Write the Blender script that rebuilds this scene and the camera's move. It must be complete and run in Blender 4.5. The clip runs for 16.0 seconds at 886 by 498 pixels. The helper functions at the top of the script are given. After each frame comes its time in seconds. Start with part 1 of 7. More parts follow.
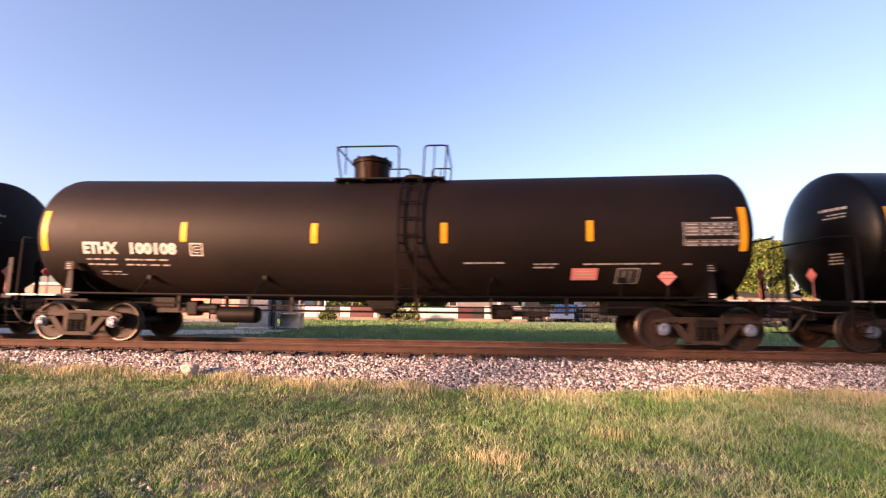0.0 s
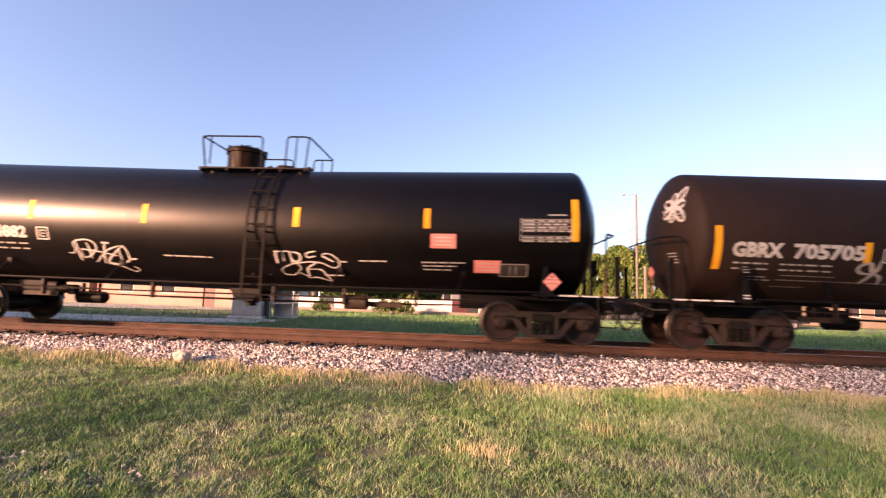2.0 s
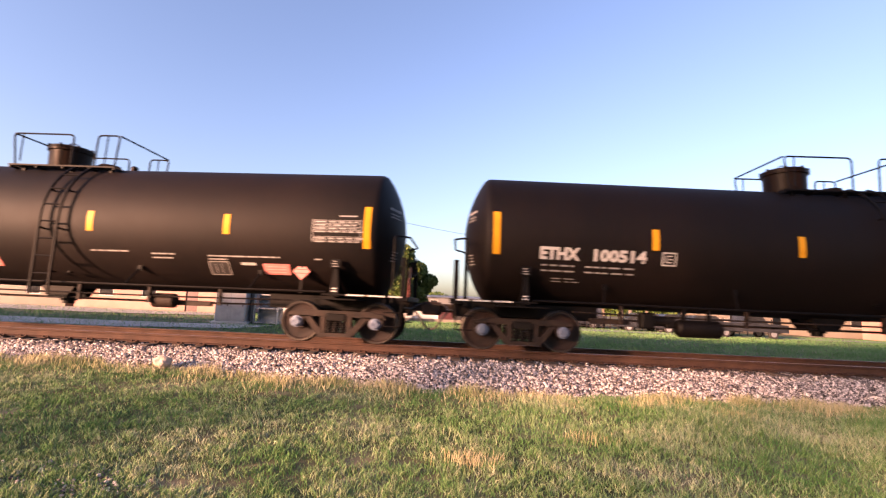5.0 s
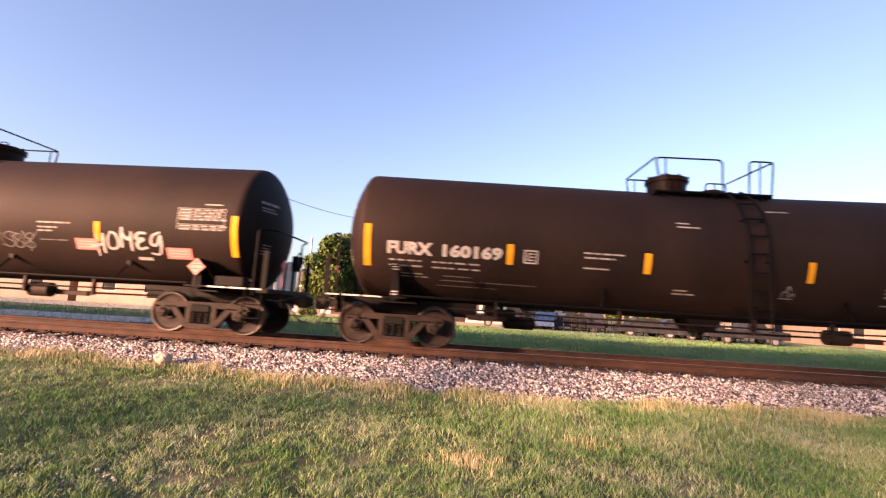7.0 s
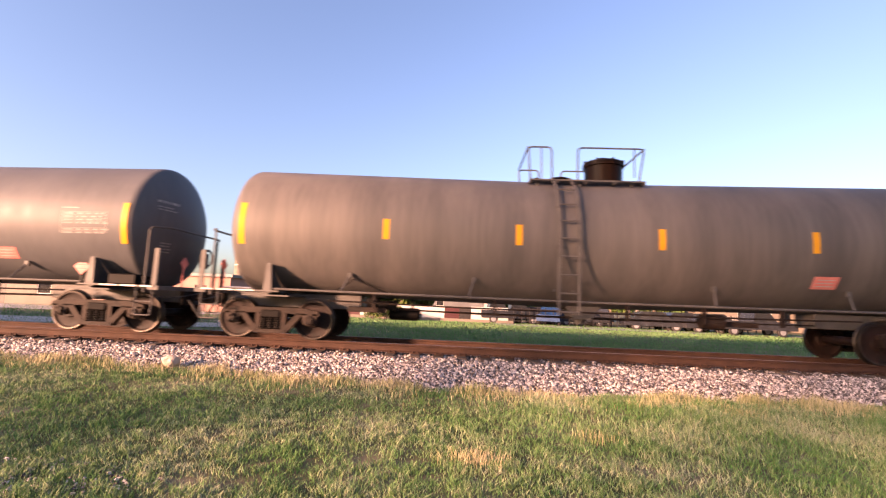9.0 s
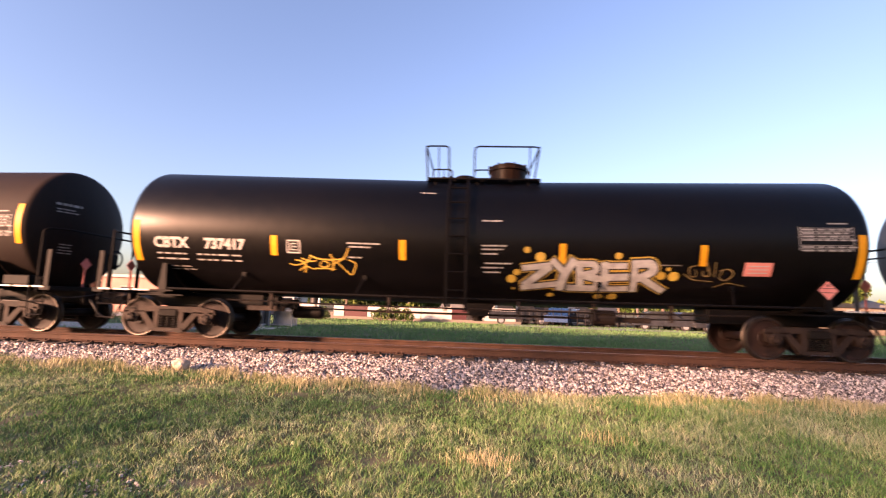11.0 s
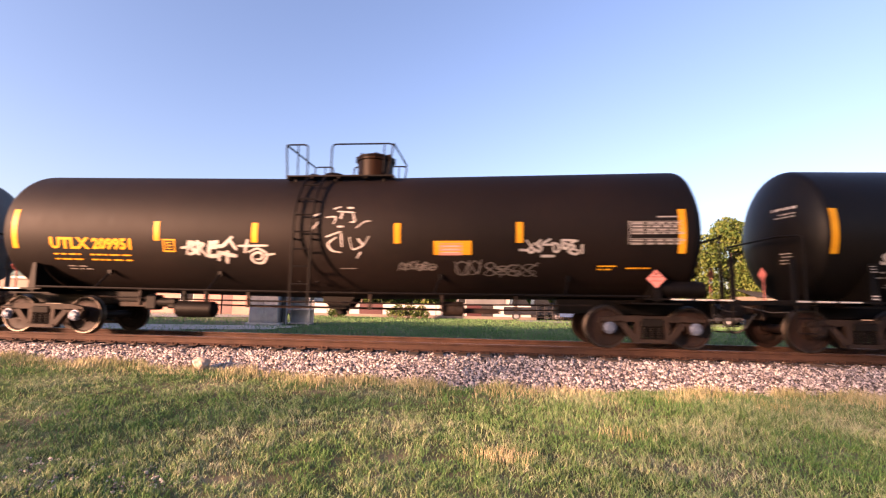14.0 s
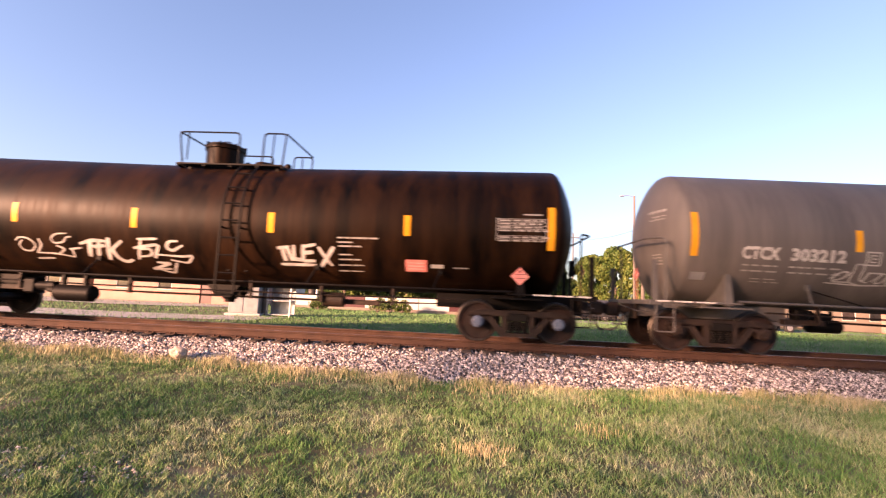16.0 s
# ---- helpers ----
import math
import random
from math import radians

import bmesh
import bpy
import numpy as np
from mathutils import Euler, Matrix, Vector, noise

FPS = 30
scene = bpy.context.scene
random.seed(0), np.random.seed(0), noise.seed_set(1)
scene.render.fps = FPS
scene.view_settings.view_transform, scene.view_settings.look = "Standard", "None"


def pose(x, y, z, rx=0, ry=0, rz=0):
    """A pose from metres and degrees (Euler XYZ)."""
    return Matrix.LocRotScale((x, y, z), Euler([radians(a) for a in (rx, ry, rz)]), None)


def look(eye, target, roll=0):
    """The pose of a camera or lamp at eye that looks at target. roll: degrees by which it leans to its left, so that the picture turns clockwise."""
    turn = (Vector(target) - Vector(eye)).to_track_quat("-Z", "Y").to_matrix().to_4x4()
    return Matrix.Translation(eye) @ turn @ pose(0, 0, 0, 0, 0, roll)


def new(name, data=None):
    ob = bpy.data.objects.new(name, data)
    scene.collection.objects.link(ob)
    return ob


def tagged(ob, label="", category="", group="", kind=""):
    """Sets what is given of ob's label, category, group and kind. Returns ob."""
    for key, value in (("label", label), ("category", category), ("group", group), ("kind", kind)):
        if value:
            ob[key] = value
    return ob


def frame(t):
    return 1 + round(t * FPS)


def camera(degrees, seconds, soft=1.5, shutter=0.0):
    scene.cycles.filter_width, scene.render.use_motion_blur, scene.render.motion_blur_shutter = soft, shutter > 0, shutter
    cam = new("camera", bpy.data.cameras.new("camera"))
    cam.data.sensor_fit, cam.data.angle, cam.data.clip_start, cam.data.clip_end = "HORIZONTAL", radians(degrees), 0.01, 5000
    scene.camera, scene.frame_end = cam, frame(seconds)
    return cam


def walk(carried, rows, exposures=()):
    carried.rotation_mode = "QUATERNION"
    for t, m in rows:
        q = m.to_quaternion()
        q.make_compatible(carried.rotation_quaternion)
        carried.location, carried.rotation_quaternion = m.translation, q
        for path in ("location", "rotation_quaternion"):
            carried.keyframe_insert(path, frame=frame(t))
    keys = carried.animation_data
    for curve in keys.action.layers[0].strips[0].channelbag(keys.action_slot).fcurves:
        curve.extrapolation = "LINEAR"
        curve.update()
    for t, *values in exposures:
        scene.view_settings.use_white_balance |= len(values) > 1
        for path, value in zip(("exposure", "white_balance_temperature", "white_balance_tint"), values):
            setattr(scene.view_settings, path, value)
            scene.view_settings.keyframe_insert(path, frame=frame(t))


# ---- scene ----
def turn(yaw, pitch, roll):
    """The camera's pose on its stand: yaw to the left, pitch up, roll; degrees."""
    return (Matrix.Translation((0, 0, EYE)) @ pose(0, 0, 0, 0, 0, yaw) @ pose(0, 0, 0, 90 + pitch, 0, 0)
            @ pose(0, 0, 0, 0, 0, roll))


EYE = 0.959          # camera above the rail heads
YC = 11.34           # centre line of the track
GRASS = -0.55        # lawn before the track
FIELD = -0.45        # field behind the track

cam = camera(88.5, 16.0, soft=1.25, shutter=0.15)
walk(cam, [(t, turn(*a)) for t, *a in [
    (0, 4.28, 6.86, 0.56), (0.5, 4.46, 6.51, 1.49), (1, 4.18, 6.16, 2.34), (1.5, 4.01, 5.9, 2.41),
    (2, 3.71, 6.08, 1.95), (2.5, 3.3, 6.46, 1.5), (3, 2.7, 6.92, 1.33), (5.5, 1.95, 7.04, 2.96),
    (6, 1.94, 7.15, 3.53), (6.5, 2.49, 6.91, 3.76), (7, 2.38, 7.15, 3.5), (7.5, 1.68, 7.7, 2.97),
    (8, 1.69, 7.52, 2.63), (10.5, 4.4, 6.16, 2.33), (11, 3.71, 6.98, 1.86), (11.5, 3.06, 7.84, 1.33),
    (12, 2.88, 7.91, 1.03), (12.5, 3.51, 7.35, 1.04), (13, 4.33, 6.98, 1.17), (13.5, 5.15, 6.63, 1.19),
    (14, 5.45, 6.53, 1.07), (14.5, 5.54, 6.23, 0.98), (15, 5.38, 5.82, 1.1), (15.5, 4.39, 5.81, 1.62),
    (16, 3.45, 6.0, 2.57)]],
    exposures=[(0, 2.15, 6780, 36), (16, 2.15, 6780, 36)])

# ---- light: a low warm sun behind and to the left, and a clear evening sky ----
SUN = Vector((-0.73, -0.66, 0.19)).normalized()
world = bpy.data.worlds.new("evening_sky")
scene.world = world
world.use_nodes = True
sky = world.node_tree.nodes.new("ShaderNodeTexSky")
sky.sky_type = "NISHITA"
sky.sun_disc = False
sky.sun_elevation = math.asin(SUN.z)
sky.sun_rotation = math.atan2(SUN.x, SUN.y)
sky.air_density, sky.dust_density, sky.ozone_density = 1.0, 2.3, 2.2
back = world.node_tree.nodes["Background"]
back.inputs["Strength"].default_value = 0.093
world.node_tree.links.new(sky.outputs[0], back.inputs["Color"])
sun = new("sun", bpy.data.lights.new("sun", "SUN"))
sun.data.energy, sun.data.angle, sun.data.color = 5.0, radians(4), (1.0, 0.585, 0.33)
sun.matrix_world = look(SUN * 100, (0, 0, 0))


# ---- materials ----
def surface(name, a, b, rough=0.6, metal=0.0, big=1.5, fine=30.0, bump=0.0, spread=0.12, coords="Object", per_object=0.0, spec=0.5, streak=None):
    """Two colours mixed by coarse and fine noise, with uneven gloss and a fine relief."""
    m = bpy.data.materials.new(name)
    m.use_nodes = True
    n, l = m.node_tree.nodes, m.node_tree.links
    p = n["Principled BSDF"]
    p.inputs["Metallic"].default_value = metal
    p.inputs["Specular IOR Level"].default_value = spec
    if coords == "Position":
        co = n.new("ShaderNodeNewGeometry").outputs["Position"]
    else:
        co = n.new("ShaderNodeTexCoord").outputs[coords]
    if streak:
        mp = n.new("ShaderNodeMapping")
        mp.inputs["Scale"].default_value = streak
        l.new(co, mp.inputs["Vector"])
        co = mp.outputs[0]
    n1, n2 = n.new("ShaderNodeTexNoise"), n.new("ShaderNodeTexNoise")
    n1.inputs["Scale"].default_value, n1.inputs["Detail"].default_value = big, 4
    n2.inputs["Scale"].default_value, n2.inputs["Detail"].default_value = fine, 3
    l.new(co, n1.inputs["Vector"]), l.new(co, n2.inputs["Vector"])
    add = n.new("ShaderNodeMath")
    add.operation = "MULTIPLY_ADD"
    add.inputs[1].default_value = 0.45
    l.new(n2.outputs[0], add.inputs[0]), l.new(n1.outputs[0], add.inputs[2])
    ramp = n.new("ShaderNodeMapRange")
    ramp.inputs["From Min"].default_value, ramp.inputs["From Max"].default_value = 0.5, 0.95
    l.new(add.outputs[0], ramp.inputs["Value"])
    fac = ramp.outputs[0]
    if per_object:
        info = n.new("ShaderNodeObjectInfo")
        sh = n.new("ShaderNodeMath")
        sh.operation = "MULTIPLY_ADD"
        sh.inputs[1].default_value = per_object
        l.new(info.outputs["Random"], sh.inputs[0]), l.new(fac, sh.inputs[2])
        fac = sh.outputs[0]
    mix = n.new("ShaderNodeMix")
    mix.data_type = "RGBA"
    mix.inputs["A"].default_value, mix.inputs["B"].default_value = (*a, 1), (*b, 1)
    l.new(fac, mix.inputs["Factor"]), l.new(mix.outputs["Result"], p.inputs["Base Color"])
    rr = n.new("ShaderNodeMapRange")
    rr.inputs["To Min"].default_value, rr.inputs["To Max"].default_value = max(rough - spread, 0.03), min(rough + spread, 1)
    l.new(n2.outputs[0], rr.inputs["Value"]), l.new(rr.outputs[0], p.inputs["Roughness"])
    if bump:
        bp = n.new("ShaderNodeBump")
        bp.inputs["Strength"].default_value, bp.inputs["Distance"].default_value = 0.6, bump
        l.new(n2.outputs[0], bp.inputs["Height"]), l.new(bp.outputs[0], p.inputs["Normal"])
    return m


def patches(name, first, second, third, scale, rough=0.8, island=True, fine=0.0, apart=0.45):
    """Plant or stone colours: patches by place in the world, each blade or stone a little apart."""
    m = bpy.data.materials.new(name)
    m.use_nodes = True
    n, l = m.node_tree.nodes, m.node_tree.links
    p = n["Principled BSDF"]
    p.inputs["Roughness"].default_value = rough
    p.inputs["Specular IOR Level"].default_value = 0.25
    geo = n.new("ShaderNodeNewGeometry")
    n1 = n.new("ShaderNodeTexNoise")
    n1.inputs["Scale"].default_value, n1.inputs["Detail"].default_value = scale, 5
    l.new(geo.outputs["Position"], n1.inputs["Vector"])
    add = n.new("ShaderNodeMath")
    add.operation = "MULTIPLY_ADD"
    add.inputs[1].default_value = apart if island else 0.0
    l.new(geo.outputs["Random Per Island"], add.inputs[0]), l.new(n1.outputs[0], add.inputs[2])
    if fine:
        n2 = n.new("ShaderNodeTexNoise")
        n2.inputs["Scale"].default_value, n2.inputs["Detail"].default_value = fine, 3
        l.new(geo.outputs["Position"], n2.inputs["Vector"])
        more = n.new("ShaderNodeMath")
        more.operation = "MULTIPLY_ADD"
        more.inputs[1].default_value = 0.9
        l.new(n2.outputs[0], more.inputs[0]), l.new(add.outputs[0], more.inputs[2])
        less = n.new("ShaderNodeMath")
        less.operation = "SUBTRACT"
        less.inputs[1].default_value = 0.45
        l.new(more.outputs[0], less.inputs[0])
        add = less
    ramp = n.new("ShaderNodeValToRGB")
    e = ramp.color_ramp.elements
    e[0].position, e[1].position = (0.45, 0.95) if island else (0.35, 0.68)
    e[0].color, e[1].color = (*first, 1), (*third, 1)
    mid = ramp.color_ramp.elements.new(0.68 if island else 0.5)
    mid.color = (*second, 1)
    l.new(add.outputs[0], ramp.inputs[0]), l.new(ramp.outputs[0], p.inputs["Base Color"])
    return m


PAINT = {
    "black": surface("black_tank_paint", (0.0024, 0.0017, 0.0016), (0.0074, 0.0044, 0.0035), 0.62, 0, 0.5, 9, 0.0006, 0.05, spec=0.14, streak=(1, 1, 0.35)),
    "gloss": surface("glossy_black_tank_paint", (0.0012, 0.0012, 0.0016), (0.0028, 0.0023, 0.0024), 0.35, 0, 0.5, 8, 0.0005, 0.05, spec=0.16, streak=(1, 1, 0.35)),
    "satin": surface("satin_black_tank_paint", (0.0024, 0.0024, 0.0027), (0.0062, 0.0050, 0.0047), 0.44, 0, 0.5, 9, 0.0006, 0.06, spec=0.15, streak=(1, 1, 0.35)),
    "dusty": surface("dusty_black_tank_paint", (0.0066, 0.0042, 0.0037), (0.0178, 0.0104, 0.0080), 0.68, 0, 0.6, 10, 0.0008, 0.06, spec=0.15, streak=(1, 1, 0.3)),
    "brown": surface("rusty_black_tank_paint", (0.0005, 0.0005, 0.0005), (0.0170, 0.0076, 0.0032), 0.46, 0, 0.9, 7, 0.001, 0.14, spec=0.07, streak=(2.6, 1, 0.10)),
    "tan": surface("dirty_grey_tank_paint", (0.060, 0.057, 0.056), (0.108, 0.099, 0.093), 0.58, 0, 0.7, 5, 0.0008, 0.1, spec=0.3, streak=(2.2, 1, 0.14)),
    "grey": surface("grey_tank_paint", (0.062, 0.064, 0.070), (0.092, 0.094, 0.100), 0.55, 0, 0.7, 8, 0.0008, 0.1, spec=0.25, streak=(1.2, 1, 0.25)),
}
FRAME_BLACK = surface("black_frame_paint", (0.00168, 0.00154, 0.00154), (0.00462, 0.0035, 0.00308), 0.58, 0, 3, 40, 0.001, spec=0.10)
FRAME_GREY = surface("grey_frame_paint", (0.0525, 0.0503, 0.0488), (0.09, 0.084, 0.0788), 0.55, 0, 3, 40, 0.001, spec=0.25)
CAST = surface("rusty_cast_steel", (0.00372, 0.00273, 0.00248), (0.0223, 0.0139, 0.0102), 0.7, 0, 4, 50, 0.002, per_object=0.25, spec=0.2)
# springs and bolsters: cast steel darkened for the shade behind the side frames
SHADECAST = surface("shade_darkened_steel", (0.00168, 0.00154, 0.0014), (0.0056, 0.0042, 0.0035), 0.75, 0, 4, 50, 0.002, spec=0.15)
WHEEL = surface("rusty_wheel_steel", (0.00403, 0.00248, 0.00223), (0.0161, 0.00775, 0.00595), 0.65, 0, 5, 40, 0.001, spec=0.2)
TREAD = surface("worn_wheel_rim", (0.033, 0.0281, 0.0248), (0.063, 0.0545, 0.0462), 0.4, 0.9, 5, 60)
CAP = surface("blue_grey_bearing_cap", (0.045, 0.0675, 0.112), (0.112, 0.143, 0.203), 0.5, 0.2, 8, 60)
RAIL = surface("rusty_rail", (0.0255, 0.0132, 0.00935), (0.0544, 0.0281, 0.0187), 0.8, 0, 3, 60, 0.001, coords="Position", spec=0.2)
RAILTOP = surface("worn_rail_head", (0.16, 0.12, 0.10), (0.30, 0.25, 0.21), 0.45, 0.8, 2, 60, coords="Position")
TIE = surface("creosoted_tie_wood", (0.0195, 0.0142, 0.012), (0.0562, 0.042, 0.033), 0.85, 0, 3, 40, 0.004, per_object=0.3)
STONE = patches("ballast_stone", (0.0136, 0.012, 0.0111), (0.162, 0.14, 0.132), (0.613, 0.561, 0.528), 40, 0.9)
# bed colour near black: shade in the gaps between stones is painted in
STONEBED = surface("ballast_gap_shade", (0.0135, 0.012, 0.0112), (0.0375, 0.0323, 0.03), 0.95, 0, 6, 60, 0.02, coords="Position")
YELLOW = surface("yellow_reflective_tape", (0.518, 0.23, 0.0072), (0.59, 0.295, 0.0144), 0.45, 0, 3, 60, spec=0.12)
WHITE = surface("white_stencil_paint", (0.299, 0.288, 0.272), (0.408, 0.397, 0.381), 0.6, 0, 3, 30, spec=0.12)
YTEXT = surface("yellow_stencil_paint", (0.476, 0.231, 0.00816), (0.544, 0.286, 0.0136), 0.6, 0, 3, 30, spec=0.12)
BLOCK = surface("grey_white_stencil_paint", (0.194, 0.188, 0.182), (0.311, 0.298, 0.285), 0.65, 0, 4, 30, spec=0.12)
DIM = surface("faded_white_stencil_paint", (0.15, 0.143, 0.135), (0.27, 0.255, 0.24), 0.7, 0, 4, 30)
PANEL = surface("black_panel_paint", (0.012, 0.011, 0.011), (0.03, 0.026, 0.024), 0.5, 0, 3, 30)
RED = surface("faded_red_placard", (0.518, 0.158, 0.137), (0.576, 0.23, 0.202), 0.55, 0, 3, 30, spec=0.12)
SPRAY = surface("white_spray_paint", (0.248, 0.242, 0.236), (0.413, 0.402, 0.389), 0.6, 0, 5, 30, spec=0.12)
FADED = surface("faded_spray_paint", (0.0675, 0.0638, 0.06), (0.143, 0.131, 0.124), 0.7, 0, 4, 30)
BRUSH = surface("uneven_white_spray_paint", (0.075, 0.0713, 0.0675), (0.465, 0.435, 0.42), 0.65, 0, 1.3, 14)
TEAL = surface("teal_spray_paint", (0.024, 0.16, 0.176), (0.064, 0.264, 0.288), 0.6, 0, 5, 30)
GOLD = surface("gold_spray_paint", (0.338, 0.21, 0.0225), (0.465, 0.315, 0.045), 0.6, 0, 5, 30)
DARKGOLD = surface("thin_gold_spray_paint", (0.10, 0.07, 0.025), (0.20, 0.14, 0.05), 0.65, 0, 5, 30)
LILAC = surface("lilac_spray_paint", (0.128, 0.104, 0.176), (0.208, 0.176, 0.272), 0.6, 0, 5, 30)
EDGE = surface("white_sill_tape", (0.347, 0.336, 0.319), (0.448, 0.437, 0.42), 0.5, 0, 6, 30)
RUBBER = surface("black_rubber", (0.012, 0.012, 0.012), (0.03, 0.028, 0.026), 0.7, 0, 6, 60)
GRASSMAT = patches("mown_grass_blades", (0.050, 0.138, 0.032), (0.125, 0.212, 0.080), (0.315, 0.350, 0.222), 0.7, fine=11.0, apart=0.34)
STRAW = patches("dry_tall_grass", (0.15, 0.20, 0.07), (0.31, 0.29, 0.155), (0.42, 0.38, 0.24), 1.4)
SOIL = patches("lawn_soil", (0.045, 0.055, 0.02), (0.10, 0.095, 0.048), (0.18, 0.155, 0.10), 0.9, 0.95, False)
FIELDMAT = patches("field_grass_blades", (0.062, 0.155, 0.046), (0.088, 0.190, 0.062), (0.13, 0.215, 0.09), 0.25)
LEAF = patches("tree_leaves", (0.0283, 0.0601, 0.0106), (0.0548, 0.0928, 0.0177), (0.106, 0.133, 0.031), 0.5, 0.6)
BARK = surface("tree_bark", (0.06, 0.045, 0.035), (0.14, 0.11, 0.085), 0.9, 0, 4, 30, 0.01)
POLEWOOD = surface("weathered_pole_wood", (0.075, 0.0638, 0.0525), (0.165, 0.143, 0.12), 0.85, 0, 4, 50, 0.004, streak=(1, 1, 0.1))
GALV = surface("galvanised_steel", (0.294, 0.301, 0.308), (0.406, 0.413, 0.42), 0.42, 0.6, 3, 40)
GRAVEL = surface("pale_gravel", (0.272, 0.245, 0.218), (0.37, 0.338, 0.305), 0.95, 0, 0.6, 30, 0.01, coords="Position")
ASPHALT = surface("worn_asphalt", (0.142, 0.136, 0.13), (0.196, 0.188, 0.179), 0.9, 0, 0.6, 40, 0.004, coords="Position")
BRICKRED = surface("red_brick_wall", (0.311, 0.163, 0.126), (0.385, 0.222, 0.178), 0.85, 0, 0.8, 20, 0.004, coords="Position")
WALLWHITE = surface("white_wall_paint", (0.37, 0.359, 0.338), (0.435, 0.424, 0.402), 0.7, 0, 0.6, 20, coords="Position")
WALLTAN = surface("tan_siding", (0.128, 0.109, 0.087), (0.167, 0.144, 0.117), 0.75, 0, 0.6, 20, coords="Position")
ROOFGREY = surface("grey_metal_roof", (0.0975, 0.101, 0.105), (0.15, 0.154, 0.158), 0.5, 0.2, 0.6, 20, coords="Position")
MAROON = surface("maroon_paint", (0.039, 0.00752, 0.009), (0.06, 0.012, 0.0135), 0.5, 0, 1, 20)
DARKGLASS = surface("dark_window_glass", (0.012, 0.014, 0.016), (0.03, 0.032, 0.035), 0.08, 0, 2, 20, spread=0.02)
BLUECAR = surface("blue_car_paint", (0.0112, 0.0375, 0.105), (0.015, 0.0488, 0.128), 0.25, 0.2, 2, 20, spread=0.05)
DARKCAR = surface("dark_car_paint", (0.02, 0.022, 0.026), (0.04, 0.042, 0.048), 0.25, 0.2, 2, 20, spread=0.05)
IRON = surface("black_iron", (0.015, 0.014, 0.014), (0.035, 0.03, 0.028), 0.55, 0.3, 3, 40)
LIMEROCK = surface("pale_rock", (0.315, 0.247, 0.195), (0.435, 0.36, 0.292), 0.9, 0, 8, 40, 0.01)


# ---- mesh helpers ----
def box(bm, x0, x1, y0, y1, z0, z1, bevel=0.0):
    v = [bm.verts.new((x, y, z)) for x in (x0, x1) for y in (y0, y1) for z in (z0, z1)]
    f = [bm.faces.new([v[i] for i in q]) for q in ((0, 1, 3, 2), (4, 6, 7, 5), (0, 4, 5, 1), (2, 3, 7, 6), (0, 2, 6, 4), (1, 5, 7, 3))]
    if bevel:
        edges = {e for a in f for e in a.edges}
        bmesh.ops.bevel(bm, geom=list(edges), offset=bevel, segments=1, affect="EDGES")
    return bm


def ring_frame(d):
    d = d.normalized()
    a = d.cross(Vector((0, 0, 1)) if abs(d.z) < 0.9 else Vector((1, 0, 0))).normalized()
    return a, d.cross(a)


def tube(bm, pts, r, seg=8, close=True, radii=None):
    """A pipe along a chain of points."""
    pts = [Vector(p) for p in pts]
    rings = []
    for i, p in enumerate(pts):
        d = pts[min(i + 1, len(pts) - 1)] - pts[max(i - 1, 0)]
        a, b = ring_frame(d)
        if rings:
            a = (old - d.normalized() * old.dot(d.normalized())).normalized()
            b = d.normalized().cross(a)
        old = a
        q = radii[i] if radii else r
        rings.append([bm.verts.new(p + q * (math.cos(k * math.tau / seg) * a + math.sin(k * math.tau / seg) * b)) for k in range(seg)])
    for g, h in zip(rings, rings[1:]):
        for k in range(seg):
            bm.faces.new((g[k], g[(k + 1) % seg], h[(k + 1) % seg], h[k]))
    if close:
        bm.faces.new(rings[0][::-1]), bm.faces.new(rings[-1])
    return bm


def bent(pts, r=0.12, steps=4):
    """A chain of points with its corners rounded."""
    pts = [Vector(p) for p in pts]
    out = [pts[0]]
    for a, b, c in zip(pts, pts[1:], pts[2:]):
        s, e = b + (a - b).normalized() * min(r, (a - b).length / 2), b + (c - b).normalized() * min(r, (c - b).length / 2)
        for k in range(steps + 1):
            t = k / steps
            out.append((1 - t) ** 2 * s + 2 * t * (1 - t) * b + t * t * e)
    return out + [pts[-1]]


def lathe(bm, profile, origin, axis, seg=32):
    """A profile of (along, radius) turned about an axis."""
    axis = Vector(axis).normalized()
    a, b = ring_frame(axis)
    rings = []
    for s, r in profile:
        c = Vector(origin) + axis * s
        rings.append([bm.verts.new(c + r * (math.cos(k * math.tau / seg) * a + math.sin(k * math.tau / seg) * b)) for k in range(seg)] if r > 1e-4 else [bm.verts.new(c)])
    for g, h in zip(rings, rings[1:]):
        for k in range(seg):
            q = [g[k % len(g)], g[(k + 1) % len(g)], h[(k + 1) % len(h)], h[k % len(h)]]
            q = [w for i, w in enumerate(q) if w not in q[:i]]
            if len(q) > 2:
                bm.faces.new(q)
    return bm


def prism(bm, outline, y0, y1):
    """An outline of (x, z) pushed from y0 to y1."""
    a = [bm.verts.new((x, y0, z)) for x, z in outline]
    b = [bm.verts.new((x, y1, z)) for x, z in outline]
    n = len(a)
    bm.faces.new(a), bm.faces.new(b[::-1])
    for i in range(n):
        bm.faces.new((a[i], b[i], b[(i + 1) % n], a[(i + 1) % n]))
    return bm


def mesh_of(name, bm, material, smooth=False, angle=0.6):
    bmesh.ops.recalc_face_normals(bm, faces=bm.faces)
    me = bpy.data.meshes.new(name)
    bm.to_mesh(me)
    bm.free()
    for m in (material if isinstance(material, (list, tuple)) else [material]):
        me.materials.append(m)
    if smooth:
        me.shade_smooth()
        me.set_sharp_from_angle(angle=angle)
    return me


